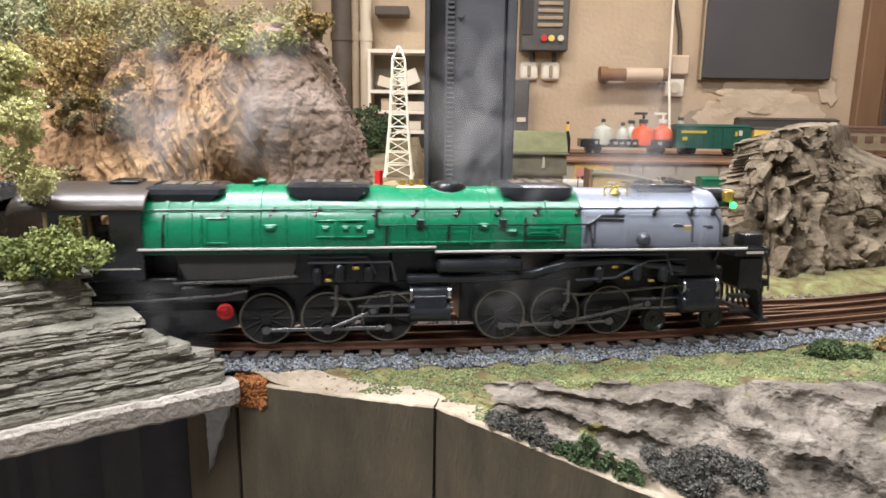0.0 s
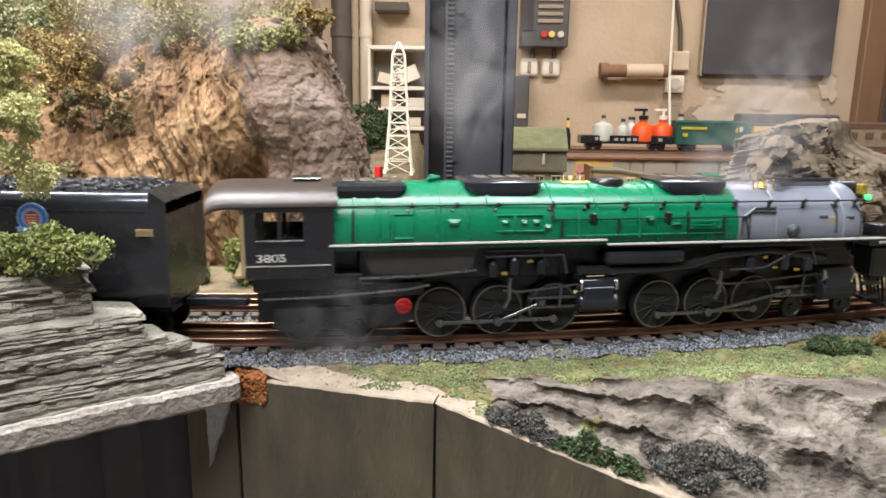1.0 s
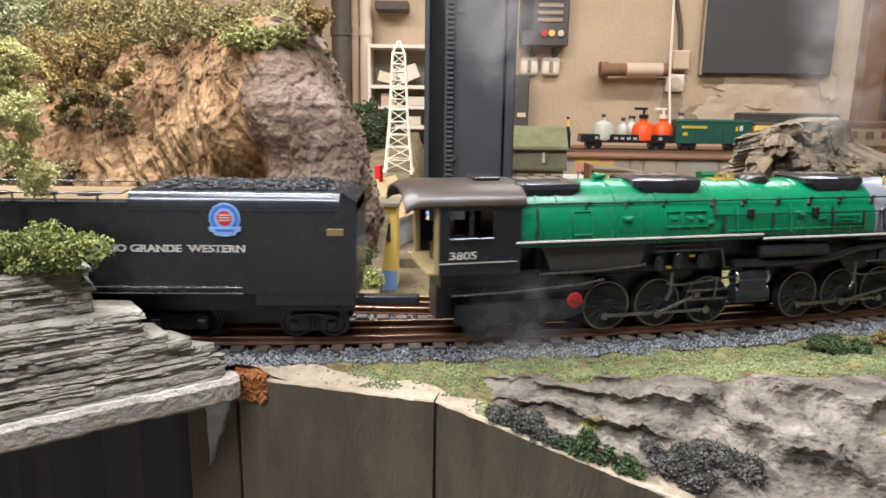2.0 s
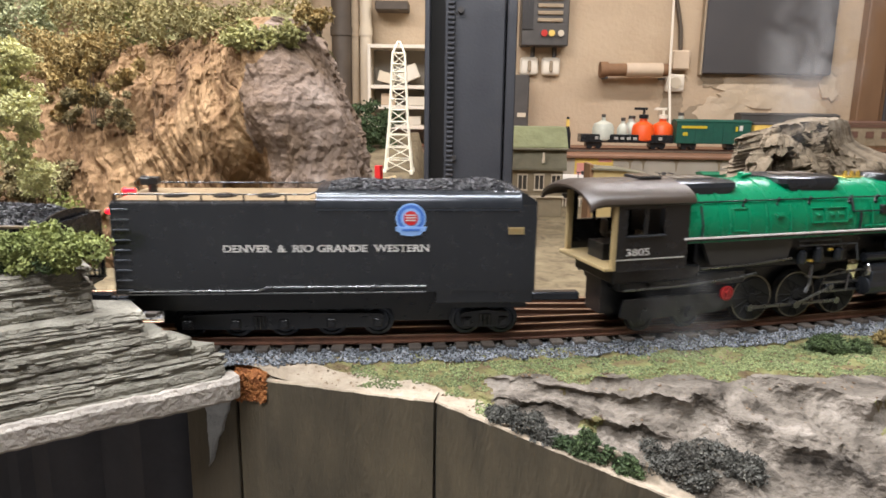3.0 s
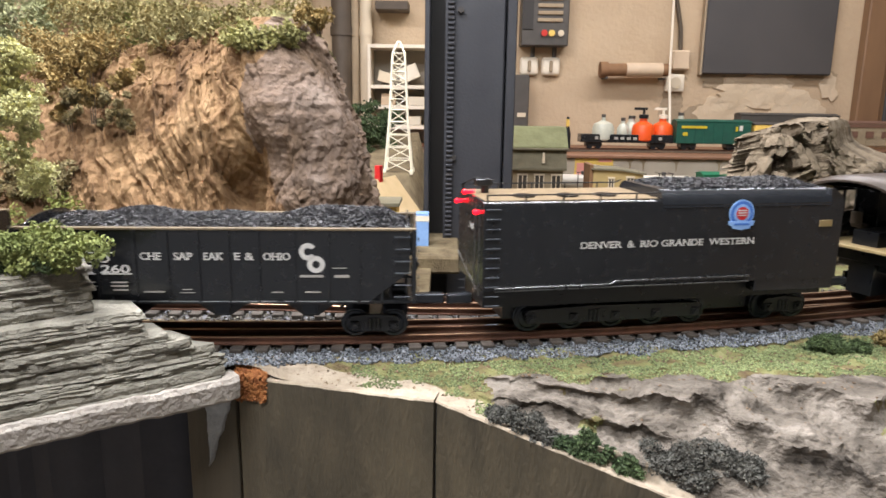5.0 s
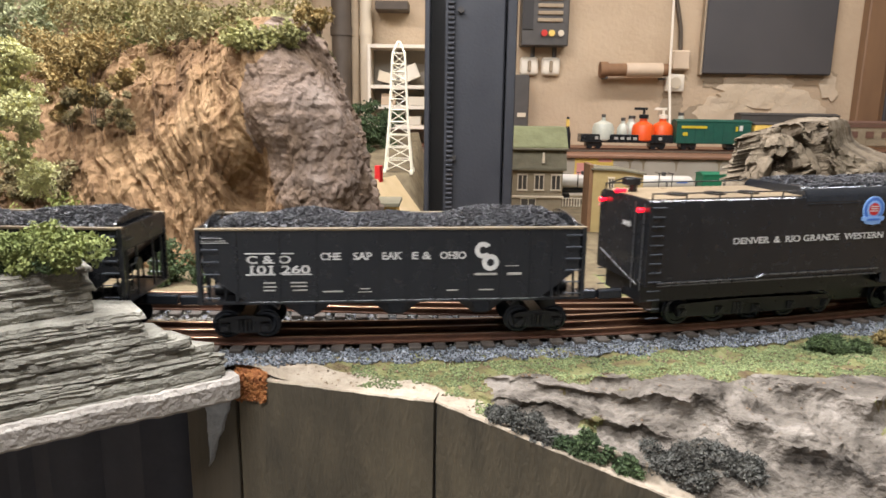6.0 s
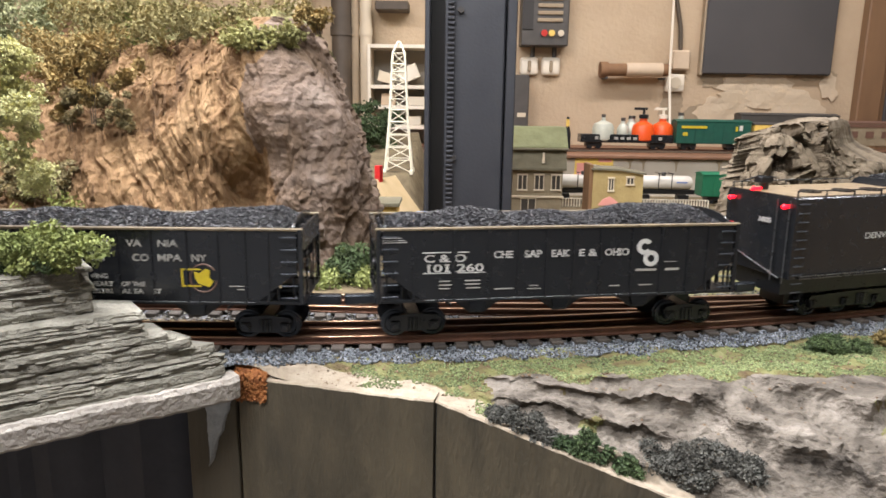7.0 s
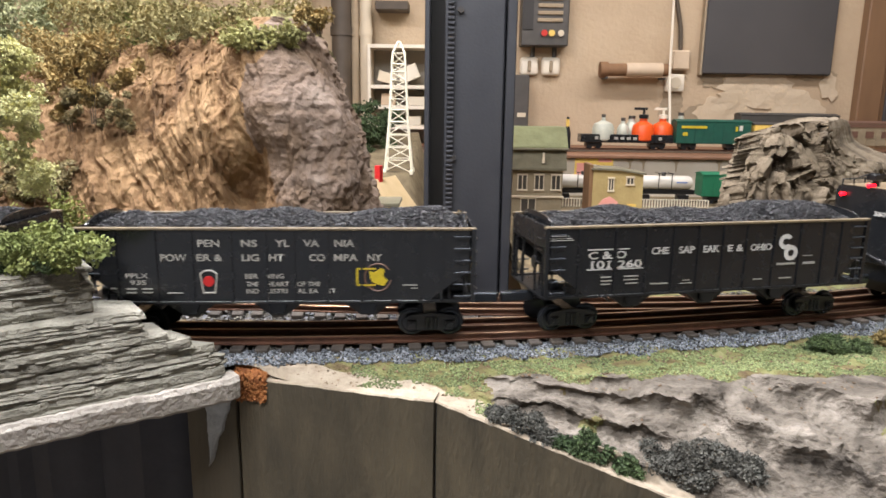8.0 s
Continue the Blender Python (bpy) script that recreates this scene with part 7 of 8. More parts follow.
    for side in (-1, 1):
        box(b, 0.380, 0.394, side * 0.020 - 0.007, side * 0.020 + 0.007, 0.0585, 0.0690, 0.0015, 2)
        path_rod(b, [(0.376, side * 0.031, 0.0620), (0.392, side * 0.031, 0.0610), (0.398, side * 0.030, 0.046), (0.400, side * 0.029, 0.030)], 0.0007)
        box(b, 0.370, 0.384, side * 0.0295 - 0.003, side * 0.0295 + 0.003, 0.016, 0.018, 0.0004)
        box(b, 0.370, 0.384, side * 0.0295 - 0.003, side * 0.0295 + 0.003, 0.026, 0.028, 0.0004)
    part("pilot_deck", b, M["jet"], front, "black pilot deck with air pumps")
    bars = []
    for k in range(11):
        y = -0.025 + 0.005 * k
        b = bmn()
        rod(b, (0.398, y * 0.9, 0.034), (0.409 - abs(y) * 0.35, y, 0.0075), 0.0012, seg=6)
        part("pilot_bar", b, M["jet"], front)
    b = bmn()
    box(b, 0.398, 0.4055, -0.026, 0.026, 0.006, 0.0085, 0.0006)
    box(b, 0.396, 0.402, -0.027, 0.027, 0.032, 0.037, 0.0006)
    part("pilot", b, M["jet"], front, "black slatted cowcatcher")
    b = bmn(); box(b, 0.380, 0.395, -0.0302, -0.0292, 0.0562, 0.0580)
    part("step_edge", b, M["white"], front, "white step edge")
    b = bmn(); box(b, 0.402, 0.416, -0.003, 0.003, 0.020, 0.027, 0.001)
    part("coupler", b, M["gun"], front)
    for ob in front.children:
        if ob.name.split(".")[0] in ("pilot_deck", "pilot_bar", "pilot", "step_edge", "coupler"):
            ob.matrix_basis = pose(0.009, 0, 0.0)
    for ob in lo.children:
        if ob.name.split(".")[0] in ("headlight", "marker_light"):
            ob.matrix_basis = pose(-0.004, 0, 0.0018)
    return lo, front


def thing_part(name, parent):
    """An empty part that only groups its pieces."""
    b = bmn(); box(b, -0.0485, 0.002, -0.0321, 0.0321, 0.0908, 0.0916)
    return part(name, b, M["black"], parent, "black cab with open back")


def coal_heap(parent, x0, x1, wy, z0, rise, seed, size=0.0013, n=5200):
    rng = np.random.default_rng(seed)
    def top(x, y):
        u = (x - x0) / (x1 - x0)
        e = min(1.0, u / 0.07, (1 - u) / 0.07)
        return z0 + rise * max(0, e) ** 0.7 * (0.62 + 0.25 * math.sin(u * 19 + seed) * math.sin(u * 7.3 + 2 * seed) + 0.30 * math.exp(-((u - 0.86) / 0.1) ** 2)) * (1 - (abs(y) / wy) ** 2.4 * 0.75)
    b = bmn()
    nx, ny = 60, 14
    vs = [[b.verts.new((x0 + (x1 - x0) * i / nx, -wy + 2 * wy * j / ny, top(x0 + (x1 - x0) * i / nx, -wy + 2 * wy * j / ny) - 0.0006)) for j in range(ny + 1)] for i in range(nx + 1)]
    for i in range(nx):
        for j in range(ny):
            b.faces.new((vs[i][j], vs[i + 1][j], vs[i + 1][j + 1], vs[i][j + 1]))
    heap = part("coal_load", b, M["coal"], parent, "heaped black coal load")
    xs, ys = rng.uniform(x0, x1, n), rng.uniform(-wy, wy, n)
    pts = [(x, y, top(x, y) + rng.uniform(-0.0003, 0.0007)) for x, y in zip(xs, ys)]
    lumps = stones("coal", pts, rng.uniform(0.5, 1.35, n) * size, M["coal"], heap, seed)
    tagged(lumps, kind="stuff")


def truck(parent, xc, axles, r, y, name="truck"):
    b = bmn()
    a0, a1 = axles[0], axles[-1]
    for side in (-1, 1):
        s = side * y
        prism(b, [(a0 - 0.004, r + 0.004), (a0 - 0.002, r + 0.006), (xc, r + 0.0075), (a1 + 0.002, r + 0.006), (a1 + 0.004, r + 0.004), (a1 + 0.003, r - 0.003), (xc + 0.005, r - 0.004), (xc - 0.005, r - 0.004), (a0 - 0.003, r - 0.003)], s - 0.0012, s + 0.0012)
        for a in axles:
            box(b, a - 0.003, a + 0.003, s - 0.0028, s + 0.0028, r - 0.003, r + 0.003, 0.0006)
            rod(b, (a, s + side * 0.002, r), (a, s + side * 0.004, r), 0.0018)
        for k in (-1, 0, 1):
            rod(b, (xc + k * 0.0028, s + side * 0.0012, r - 0.003), (xc + k * 0.0028, s + side * 0.0012, r + 0.005), 0.0013)
    box(b, xc - 0.004, xc + 0.004, -y, y, r, r + 0.006)
    t = part(name, b, M["jet"], parent, "black cast truck frame")
    for a in axles:
        small_wheel(parent, a, r, 0.0155)
    return t


def tender():
    te = thing("tender", "black model tender with white lettering and a coal load", "tender")
    x0, x1, w = -0.3475, -0.0905, 0.0335
    b = bmn()
    sec = [(-w, 0.0335), (-w, 0.0865), (-w + 0.0012, 0.0893), (-w + 0.0040, 0.0905), (w - 0.0040, 0.0905), (w - 0.0012, 0.0893), (w, 0.0865), (w, 0.0335)]
    prism(b, sec, x0, x1, "X")
    body = part("tank_body", b, M["black"], te, "satin black riveted tank")
    b = bmn()
    sec = [(-w - 0.0002, 0.0850), (-w + 0.0008, 0.0902), (-w + 0.0040, 0.0945), (-w + 0.0085, 0.0965), (w - 0.0085, 0.0965), (w - 0.0040, 0.0945), (w - 0.0008, 0.0902), (w + 0.0002, 0.0850)]
    prism(b, sec, -0.2270, -0.1000, "X")
    part("coal_bunker", b, M["gun"], te, "black bunker with rounded shoulders")
    coal_heap(te, -0.2200, -0.1030, 0.0250, 0.0962, 0.0042, 2, n=2600)
    b = bmn(); box(b, x0 + 0.002, -0.2280, -w + 0.004, w - 0.004, 0.0903, 0.0909)
    part("tank_deck", b, M["warmdeck"], te, "tan glossy deck")
    for x in (-0.315, -0.285, -0.258):
        b = bmn(); lathe(b, [(0.0906, 0.0075), (0.0920, 0.0075), (0.0924, 0.006)], "Z", 20, (x, -0.012, 0))
        part("water_hatch", b, M["black"], te, "round water hatch")
    for side in (-1, 1):
        b = bmn()
        path_rod(b, [(x0 + 0.002, side * 0.031, 0.0945), (-0.231, side * 0.031, 0.0945), (-0.226, side * 0.031, 0.0965)], 0.0005, 6)
        for x in (-0.345, -0.320, -0.295, -0.270, -0.245):
            rod(b, (x, side * 0.031, 0.090), (x, side * 0.031, 0.0945), 0.0006, seg=6)
        part("deck_rail", b, M["jet"], te)
        b = bmn()
        path_rod(b, [(x0 + 0.008, side * (w + 0.0015), 0.0355), (-0.30, side * (w + 0.0015), 0.0355), (-0.262, side * (w + 0.0015), 0.0355), (-0.258, side * (w + 0.0015), 0.0375), (-0.16, side * (w + 0.0015), 0.0375)], 0.0006, 6)
        path_rod(b, [(x0 + 0.008, side * (w + 0.0015), 0.0338), (-0.16, side * (w + 0.0015), 0.0338)], 0.0005, 6)
        part("side_pipe", b, M["steel"], te, "bright thin pipes along the sill")
        b = bmn()
        rv = side * w
        for x in np.arange(x0 + 0.0155, x1 - 0.004, 0.0215):
            for z in np.arange(0.037, 0.086, 0.0034):
                for dx in (0, 0.0022):
                    box(b, x + dx - 0.00022, x + dx + 0.00022, rv - 0.00025, rv + 0.00025, z - 0.00022, z + 0.00022)
        part("rivets", b, M["black"], te)
        b = bmn(); y = side * (w + 0.0012)
        for z in np.linspace(0.012, 0.086, 13):
            rod(b, (x0 + 0.0015, y, z), (x0 + 0.0105, y, z), 0.00045, seg=6)
        part("ladder", b, M["pipegrey"], te, "thin grey corner ladder")
    b = bmn(); box(b, -0.1535, x1 - 0.001, -w + 0.0004, w - 0.0004, 0.0255, 0.0345, 0.0006)
    part("front_sill", b, M["black"], te)
    b = bmn(); box(b, x0 + 0.003, x1 - 0.003, -0.024, 0.024, 0.020, 0.0340); box(b, x0 + 0.020, x1 - 0.022, -0.012, 0.012, 0.008, 0.0200)
    part("underframe", b, M["jet"], te)
    b = bmn(); prism(b, [(0.0955 * 0 - 0.1005, 0.0835), (-0.0905, 0.0835), (-0.0905, 0.0905), (-0.0985, 0.0962), (-0.1005, 0.0962)], -0.0325, 0.0325)
    part("front_bulkhead", b, M["black"], te)
    for xc, ax in ((-0.2650, (-0.3100, -0.2800, -0.2500, -0.2200, -0.1900)), (-0.1200, (-0.1320, -0.1080))):
        truck(te, xc, ax, 0.0100, 0.0205)
    lettering("side_lettering", "DENVER  &  RIO GRANDE  WESTERN", M["white"], te, -0.2830, -0.1580, 0.0617, 0.0044, -w, label="white serif lettering", serif=True)
    badge(te, -0.1694, 0.0797, -w)
    b = bmn(); box(b, -0.1085, -0.0985, -w - 0.0004, -w, 0.0700, 0.0745)
    for k in range(4):
        box(b, -0.1080, -0.0990, -w - 0.0008, -w, 0.0704 + k * 0.0011, 0.0709 + k * 0.0011)
    part("louvre_plate", b, M["tan"], te, "tarnished louvre plate")
    b = bmn(); rod(b, (x0 + 0.012, 0.01, 0.0905), (x0 + 0.012, 0.01, 0.0985), 0.0028); box(b, x0 + 0.005, x0 + 0.016, 0.006, 0.014, 0.0955, 0.1005, 0.0008)
    part("backup_light", b, M["jet"], te)
    b = bmn(); path_rod(b, [(x0 + 0.001, 0.020, 0.088), (x0 - 0.002, 0.018, 0.096), (x0 + 0.006, 0.010, 0.101), (x0 + 0.016, 0.004, 0.100)], 0.0005, 6)
    part("cable", b, M["jet"], te)
    for y, z in ((-0.026, 0.0835), (0.026, 0.0835), (0.004, 0.0925)):
        b = bmn(); bmesh.ops.create_icosphere(b, subdivisions=2, radius=0.0018, matrix=Matrix.Translation((x0 - 0.0035, y, z)))
        rod(b, (x0 - 0.003, y, z), (x0 + 0.003, y, z), 0.0012)
        part("tail_lamp", b, M["redlamp"], te, "glowing red tail lamp")
    b = bmn(); box(b, x0 - 0.0008, x0, -0.012, -0.002, 0.0700, 0.0735)
    part("rear_number_plate", b, M["black"], te)
    num = lettering("rear_number", "3805", M["white"], te, 0.0015, 0.0135, 0.0718, 0.0034, 0.0, label="white road number", serif=True)
    num.matrix_basis = pose(x0 - 0.0009, 0, 0, 0, 0, -90)
    b = bmn()
    for y in (-0.029, -0.018):
        rod(b, (x0 - 0.0015, y, 0.030), (x0 - 0.0015, y, 0.088), 0.0005, seg=6)
    rod(b, (x0 - 0.002, 0.026, 0.048), (x0 - 0.002, -0.026, 0.033), 0.0005, seg=6)
    part("rear_rail", b, M["steel"], te)
    b = bmn(); box(b, x0 - 0.016, x0 + 0.002, -0.003, 0.003, 0.017, 0.024, 0.001)
    part("coupler", b, M["gun"], te)
    b = bmn(); box(b, -0.094, -0.052, -0.004, 0.004, 0.018, 0.024, 0.001)
    part("drawbar", b, M["gun"], te)
    return te


def badge(parent, x, z, y):
    """The round-topped blue herald, drawn as plain shapes."""
    def disc(r, dz, lift, material, name, owner, cut=-9):
        b = bmn()
        pts = [(x + r * math.cos(a), max(cut, z + dz + r * 1.0 * math.sin(a))) for a in np.linspace(0, 2 * math.pi, 29)[:-1]]
        prism(b, pts, y - lift, y)
        return part(name, b, material, owner, smooth=False)
    p = disc(0.0093, 0.0007, 0.0005, M["pale_blue"], "herald", parent)
    tagged(p, "round blue and red herald plate")
    disc(0.0083, 0.0007, 0.0007, M["blue"], "ring", p)
    disc(0.0062, 0.0007, 0.0009, M["pale_blue"], "inner_ring", p)
    disc(0.0044, 0.0008, 0.0011, M["red"], "centre", p)
    b = bmn()
    for k in range(3):
        box(b, x - 0.0032, x + 0.0032, y - 0.0013, y - 0.0010, z - 0.0008 + k * 0.0016, z - 0.0001 + k * 0.0016)
    part("print_bars", b, M["white"], p)
    b = bmn()
    prism(b, [(x - 0.0096, z - 0.0045), (x + 0.0096, z - 0.0045), (x + 0.0090, z - 0.0072), (x + 0.0070, z - 0.0078), (x + 0.0062, z - 0.0095), (x, z - 0.0104), (x - 0.0062, z - 0.0095), (x - 0.0070, z - 0.0078), (x - 0.0090, z - 0.0072)], y - 0.0012, y)
    part("ribbon", b, M["pale_blue"], p)
    b = bmn(); box(b, x - 0.0055, x + 0.0055, y - 0.0014, y - 0.0011, z - 0.0072, z - 0.0058)
    part("ribbon_print", b, M["blue"], p)


def hopper_car(label, x0, length, ribs, bays, style, seed):
    """Open coal hopper: sides with ribs, sloped ends, bays below, trucks, ladders, a heap of coal. x0: its rear end."""
    h = thing("hopper_car", label, "hopper car", "coal hoppers")
    x1, w, zt, zb = x0 + length, 0.0320, 0.0735, 0.0272
    for side in (-1, 1):
        b = bmn()
        y0, y1 = sorted((side * w, side * (w - 0.0012)))
        prism(b, [(x0 + 0.004, zt), (x1 - 0.004, zt), (x1 - 0.004, 0.0470), (x1 - 0.0300, zb), (x0 + 0.0300, zb), (x0 + 0.004, 0.0470)], y0, y1)
        sd = part("side", b, M["black"], h, "black ribbed hopper side")
        for x in ribs:
            b = bmn(); box(b, x - 0.0007, x + 0.0007, side * (w + 0.0005) - 0.0006, side * (w + 0.0005) + 0.0006, zb, zt - 0.0010)
            part("rib", b, M["black"], sd)
        b = bmn(); y = sorted((side * (w - 0.0022), side * (w + 0.0011)))
        box(b, x0, x1, y[0], y[1], zt - 0.0008, zt + 0.0008, 0.0003)
        part("top_chord", b, M["rim"], h, "brown-edged rim")
        b = bmn(); box(b, x0 + 0.026, x1 - 0.026, y[0], y[1], zb - 0.0008, zb + 0.0010, 0.0003)
        box(b, x0, x0 + 0.03, y[0], y[1], 0.0268, 0.0284); box(b, x1 - 0.03, x1, y[0], y[1], 0.0268, 0.0284)
        part("side_sill", b, M["jet"], h)
        for xa in (x0 + 0.0015, x1 - 0.0015):
            b = bmn(); box(b, xa - 0.0013, xa + 0.0013, side * w - 0.0012, side * w + 0.0012, 0.0268, zt)
            part("corner_post", b, M["black"], h)
        for xa, xb in ((x1 - 0.0135, x1 - 0.0035), (x0 + 0.0035, x0 + 0.0135)):
            b = bmn()
            for z in np.linspace(0.031, 0.069, 6):
                rod(b, (xa, side * (w + 0.0016), z), (xb, side * (w + 0.0016), z), 0.00045, seg=6)
            part("grab_irons", b, M["pipegrey"], h, "thin grab irons")
        for xa, lean in ((x0 + 0.006, 0.001), (x0 + 0.016, 0.001), (x1 - 0.006, -0.001), (x1 - 0.016, -0.001)):
            b = bmn(); rod(b, (xa, side * (w - 0.003), 0.0275), (xa + lean, side * (w - 0.003), 0.046), 0.0008, seg=6)
            part("end_brace", b, M["jet"], h)
    for sgn, xe in ((1, x0), (-1, x1)):
        b = bmn()
        xs = sorted((xe + sgn * 0.0004, xe + sgn * 0.0020))
        box(b, xs[0], xs[1], -w + 0.001, w - 0.001, 0.0600, zt + 0.0006)
        part("end_panel", b, M["black"], h)
        b = bmn()
        prism(b, [(0.0295 * math.cos(a), zt + 0.0060 * math.sin(a)) for a in np.linspace(0, math.pi, 15)], xe + sgn * 0.0055, xe + sgn * 0.0068, "X")
        part("end_arch", b, M["black"], h, "black arched end sheet")
        b = bmn()
        pts = [(xe + sgn * 0.002, 0.0605), (xe + sgn * 0.048, 0.0240), (xe + sgn * 0.048, 0.0222), (xe + sgn * 0.001, 0.0590)]
        prism(b, pts, -w + 0.0013, w - 0.0013)
        part("slope_sheet", b, M["jet"], h)
        b = bmn()
        for y in (-0.026, -0.012, 0.012, 0.026):
            rod(b, (xe + sgn * 0.0015, y, 0.027), (xe + sgn * 0.0015, y, 0.060), 0.0008, seg=6)
        box(b, min(xe, xe + sgn * 0.022), max(xe, xe + sgn * 0.022), -w + 0.003, w - 0.003, 0.0262, 0.0276)
        rod(b, (xe + sgn * 0.006, -0.010, 0.030), (xe + sgn * 0.018, -0.010, 0.030), 0.0042)
        rod(b, (xe - sgn * 0.0008, -0.014, 0.048), (xe + sgn * 0.0006, -0.014, 0.048), 0.0042)
        rod(b, (xe + sgn * 0.003, -0.017, 0.030), (xe + sgn * 0.003, -0.017, 0.048), 0.0006, seg=6)
        for z in (0.034, 0.042, 0.050, 0.058, 0.066):
            rod(b, (xe - sgn * 0.0012, -0.029, z), (xe - sgn * 0.0012, -0.020, z), 0.00045, seg=6)
        part("end_platform", b, M["jet"], h, "black end platform with brake gear")
        b = bmn(); box(b, min(xe - sgn * 0.019, xe + sgn * 0.01), max(xe - sgn * 0.019, xe + sgn * 0.01), -0.0032, 0.0032, 0.0175, 0.0245, 0.001)
        part("coupler", b, M["gun"], h)
    b = bmn(); box(b, x0 + 0.004, x1 - 0.004, -0.006, 0.006, 0.0200, 0.0268)
    part("centre_sill", b, M["jet"], h)
    for x in bays:
        b = bmn()
        prism(b, [(x - 0.0185, zb), (x + 0.0185, zb), (x + 0.0045, 0.0168), (x - 0.0045, 0.0168)], -w + 0.006, w - 0.004)
        part("hopper_bay", b, M["jet"], h)
        b = bmn(); prism(b, [(x - 0.006, 0.0255), (x + 0.006, 0.0255), (x + 0.0040, 0.0190), (x - 0.0040, 0.0190)], -w + 0.0030, -w + 0.0058)
        part("bay_door", b, M["gun"], h)
    coal_heap(h, x0 + 0.005, x1 - 0.005, w - 0.0015, zt - 0.0035, 0.0130, seed, 0.0010, 9500)
    for xc in (x0 + 0.0255, x1 - 0.0270):
        truck(h, xc, (xc - 0.0125, xc + 0.0125), 0.0085, 0.0200)
    y = -w - 0.0002
    if style == "a":
        lettering("number", "C & O", M["white"], h, x0 + 0.0300, x0 + 0.0565, 0.0548, 0.0048, y, serif=True)
        lettering("number", "101 260", M["white"], h, x0 + 0.0320, x0 + 0.0680, 0.0485, 0.0050, y, serif=True)
        b = bmn()
        for xa, xb, z in ((0.0292, 0.0470, 0.0582), (0.0510, 0.0585, 0.0582), (0.0292, 0.0470, 0.0450), (0.0510, 0.0690, 0.0450), (0.003, 0.018, 0.0665), (0.004, 0.016, 0.0680), (0.0035, 0.0195, 0.0652)):
            box(b, x0 + xa, x0 + xb, y - 0.0004, y, z, z + (0.0006 if z < 0.06 else 0.0003))
        tagged(part("fine_print", b, M["white"], h), kind="stuff")
        for txt, xa, xb in (("CHE", 0.0745, 0.0870), ("SAP", 0.0945, 0.1060), ("EAK", 0.1125, 0.1245), ("E &", 0.1310, 0.1430), ("OHIO", 0.1485, 0.1650)):
            lettering("side_lettering", txt, M["white"], h, x0 + xa, x0 + xb, 0.0565, 0.0046, y, label="white serif lettering", serif=True)
        b = bmn()
        for cx, cz, gap in ((0.1758, 0.0596, 0.6), (0.1806, 0.0516, None)):
            n = 26
            a0, a1 = (gap, 2 * math.pi - gap) if gap else (0, 2 * math.pi)
            for k in range(n):
                a, c = a0 + (a1 - a0) * k / n, a0 + (a1 - a0) * (k + 1) / n
                q = [(x0 + cx + rr * math.cos(t), cz + rr * math.sin(t)) for t, rr in ((a, 0.0054), (c, 0.0054), (c, 0.0024), (a, 0.0024))]
                b.faces.new([b.verts.new((p[0], y - 0.0005, p[1])) for p in q])
        part("emblem", b, M["white"], h, "white double-ring emblem", smooth=False)
        bars = [(0.1705, 0.1850, 0.0440, 0.0014), (0.1915, 0.2010, 0.0440, 0.0016), (0.0395, 0.0465, 0.0400, 0.0008), (0.0395, 0.0475, 0.0375, 0.0008), (0.0395, 0.0465, 0.0352, 0.0008), (0.056, 0.066, 0.0400, 0.0008), (0.056, 0.066, 0.0377, 0.0008), (0.057, 0.066, 0.0352, 0.0008),
                (0.0755, 0.0880, 0.0340, 0.0008), (0.0970, 0.1060, 0.0335, 0.0004), (0.0985, 0.1045, 0.0355, 0.0004), (0.1530, 0.1600, 0.0338, 0.0007), (0.1735, 0.1830, 0.0338, 0.0007), (0.1905, 0.1990, 0.0492, 0.0003)]
        white = M["dimwhite"]
    else:
        for txt, xa, xb, z in (("PEN", 0.0725, 0.0855, 0.0647), ("NS", 0.0985, 0.1080, 0.0647), ("YL", 0.1190, 0.1275, 0.0647), ("VA", 0.1360, 0.1455, 0.0647), ("NIA", 0.1550, 0.1670, 0.0647),
                               ("POW", 0.0500, 0.0655, 0.0557), ("ER &", 0.0715, 0.0870, 0.0557), ("LIG", 0.0985, 0.1090, 0.0557), ("HT", 0.1150, 0.1240, 0.0557), ("CO", 0.1395, 0.1490, 0.0557), ("MPA", 0.1545, 0.1690, 0.0557), ("NY", 0.1750, 0.1840, 0.0557)):
            lettering("side_lettering", txt, M["dimwhite"], h, x0 + xa, x0 + xb, z, 0.0044, y, label="faded white lettering")
        for txt, xa, xb, z in (("SER", 0.1000, 0.1080, 0.0440), ("VING", 0.1130, 0.1235, 0.0440), ("THE", 0.1005, 0.1080, 0.0390), ("HEART", 0.1130, 0.1265, 0.0390), ("OF THE", 0.1315, 0.1460, 0.0390), ("IND", 0.1005, 0.1080, 0.0345), ("USTRI", 0.1130, 0.1255, 0.0345), ("AL EA", 0.1315, 0.1445, 0.0345), ("ST", 0.1500, 0.1555, 0.0345), ("PPLX", 0.0285, 0.0420, 0.0445), ("935", 0.0310, 0.0405, 0.0402)):
            lettering("small_lettering", txt, M["dimwhite"], h, x0 + xa, x0 + xb, z, 0.0030, y)
        b = bmn()
        for q in ((0.1680, 0.1692, 0.0375, 0.0490), (0.1680, 0.1800, 0.0375, 0.0385), (0.1680, 0.1800, 0.0480, 0.0490)):
            box(b, x0 + q[0], x0 + q[1], y - 0.0004, y, q[2], q[3])
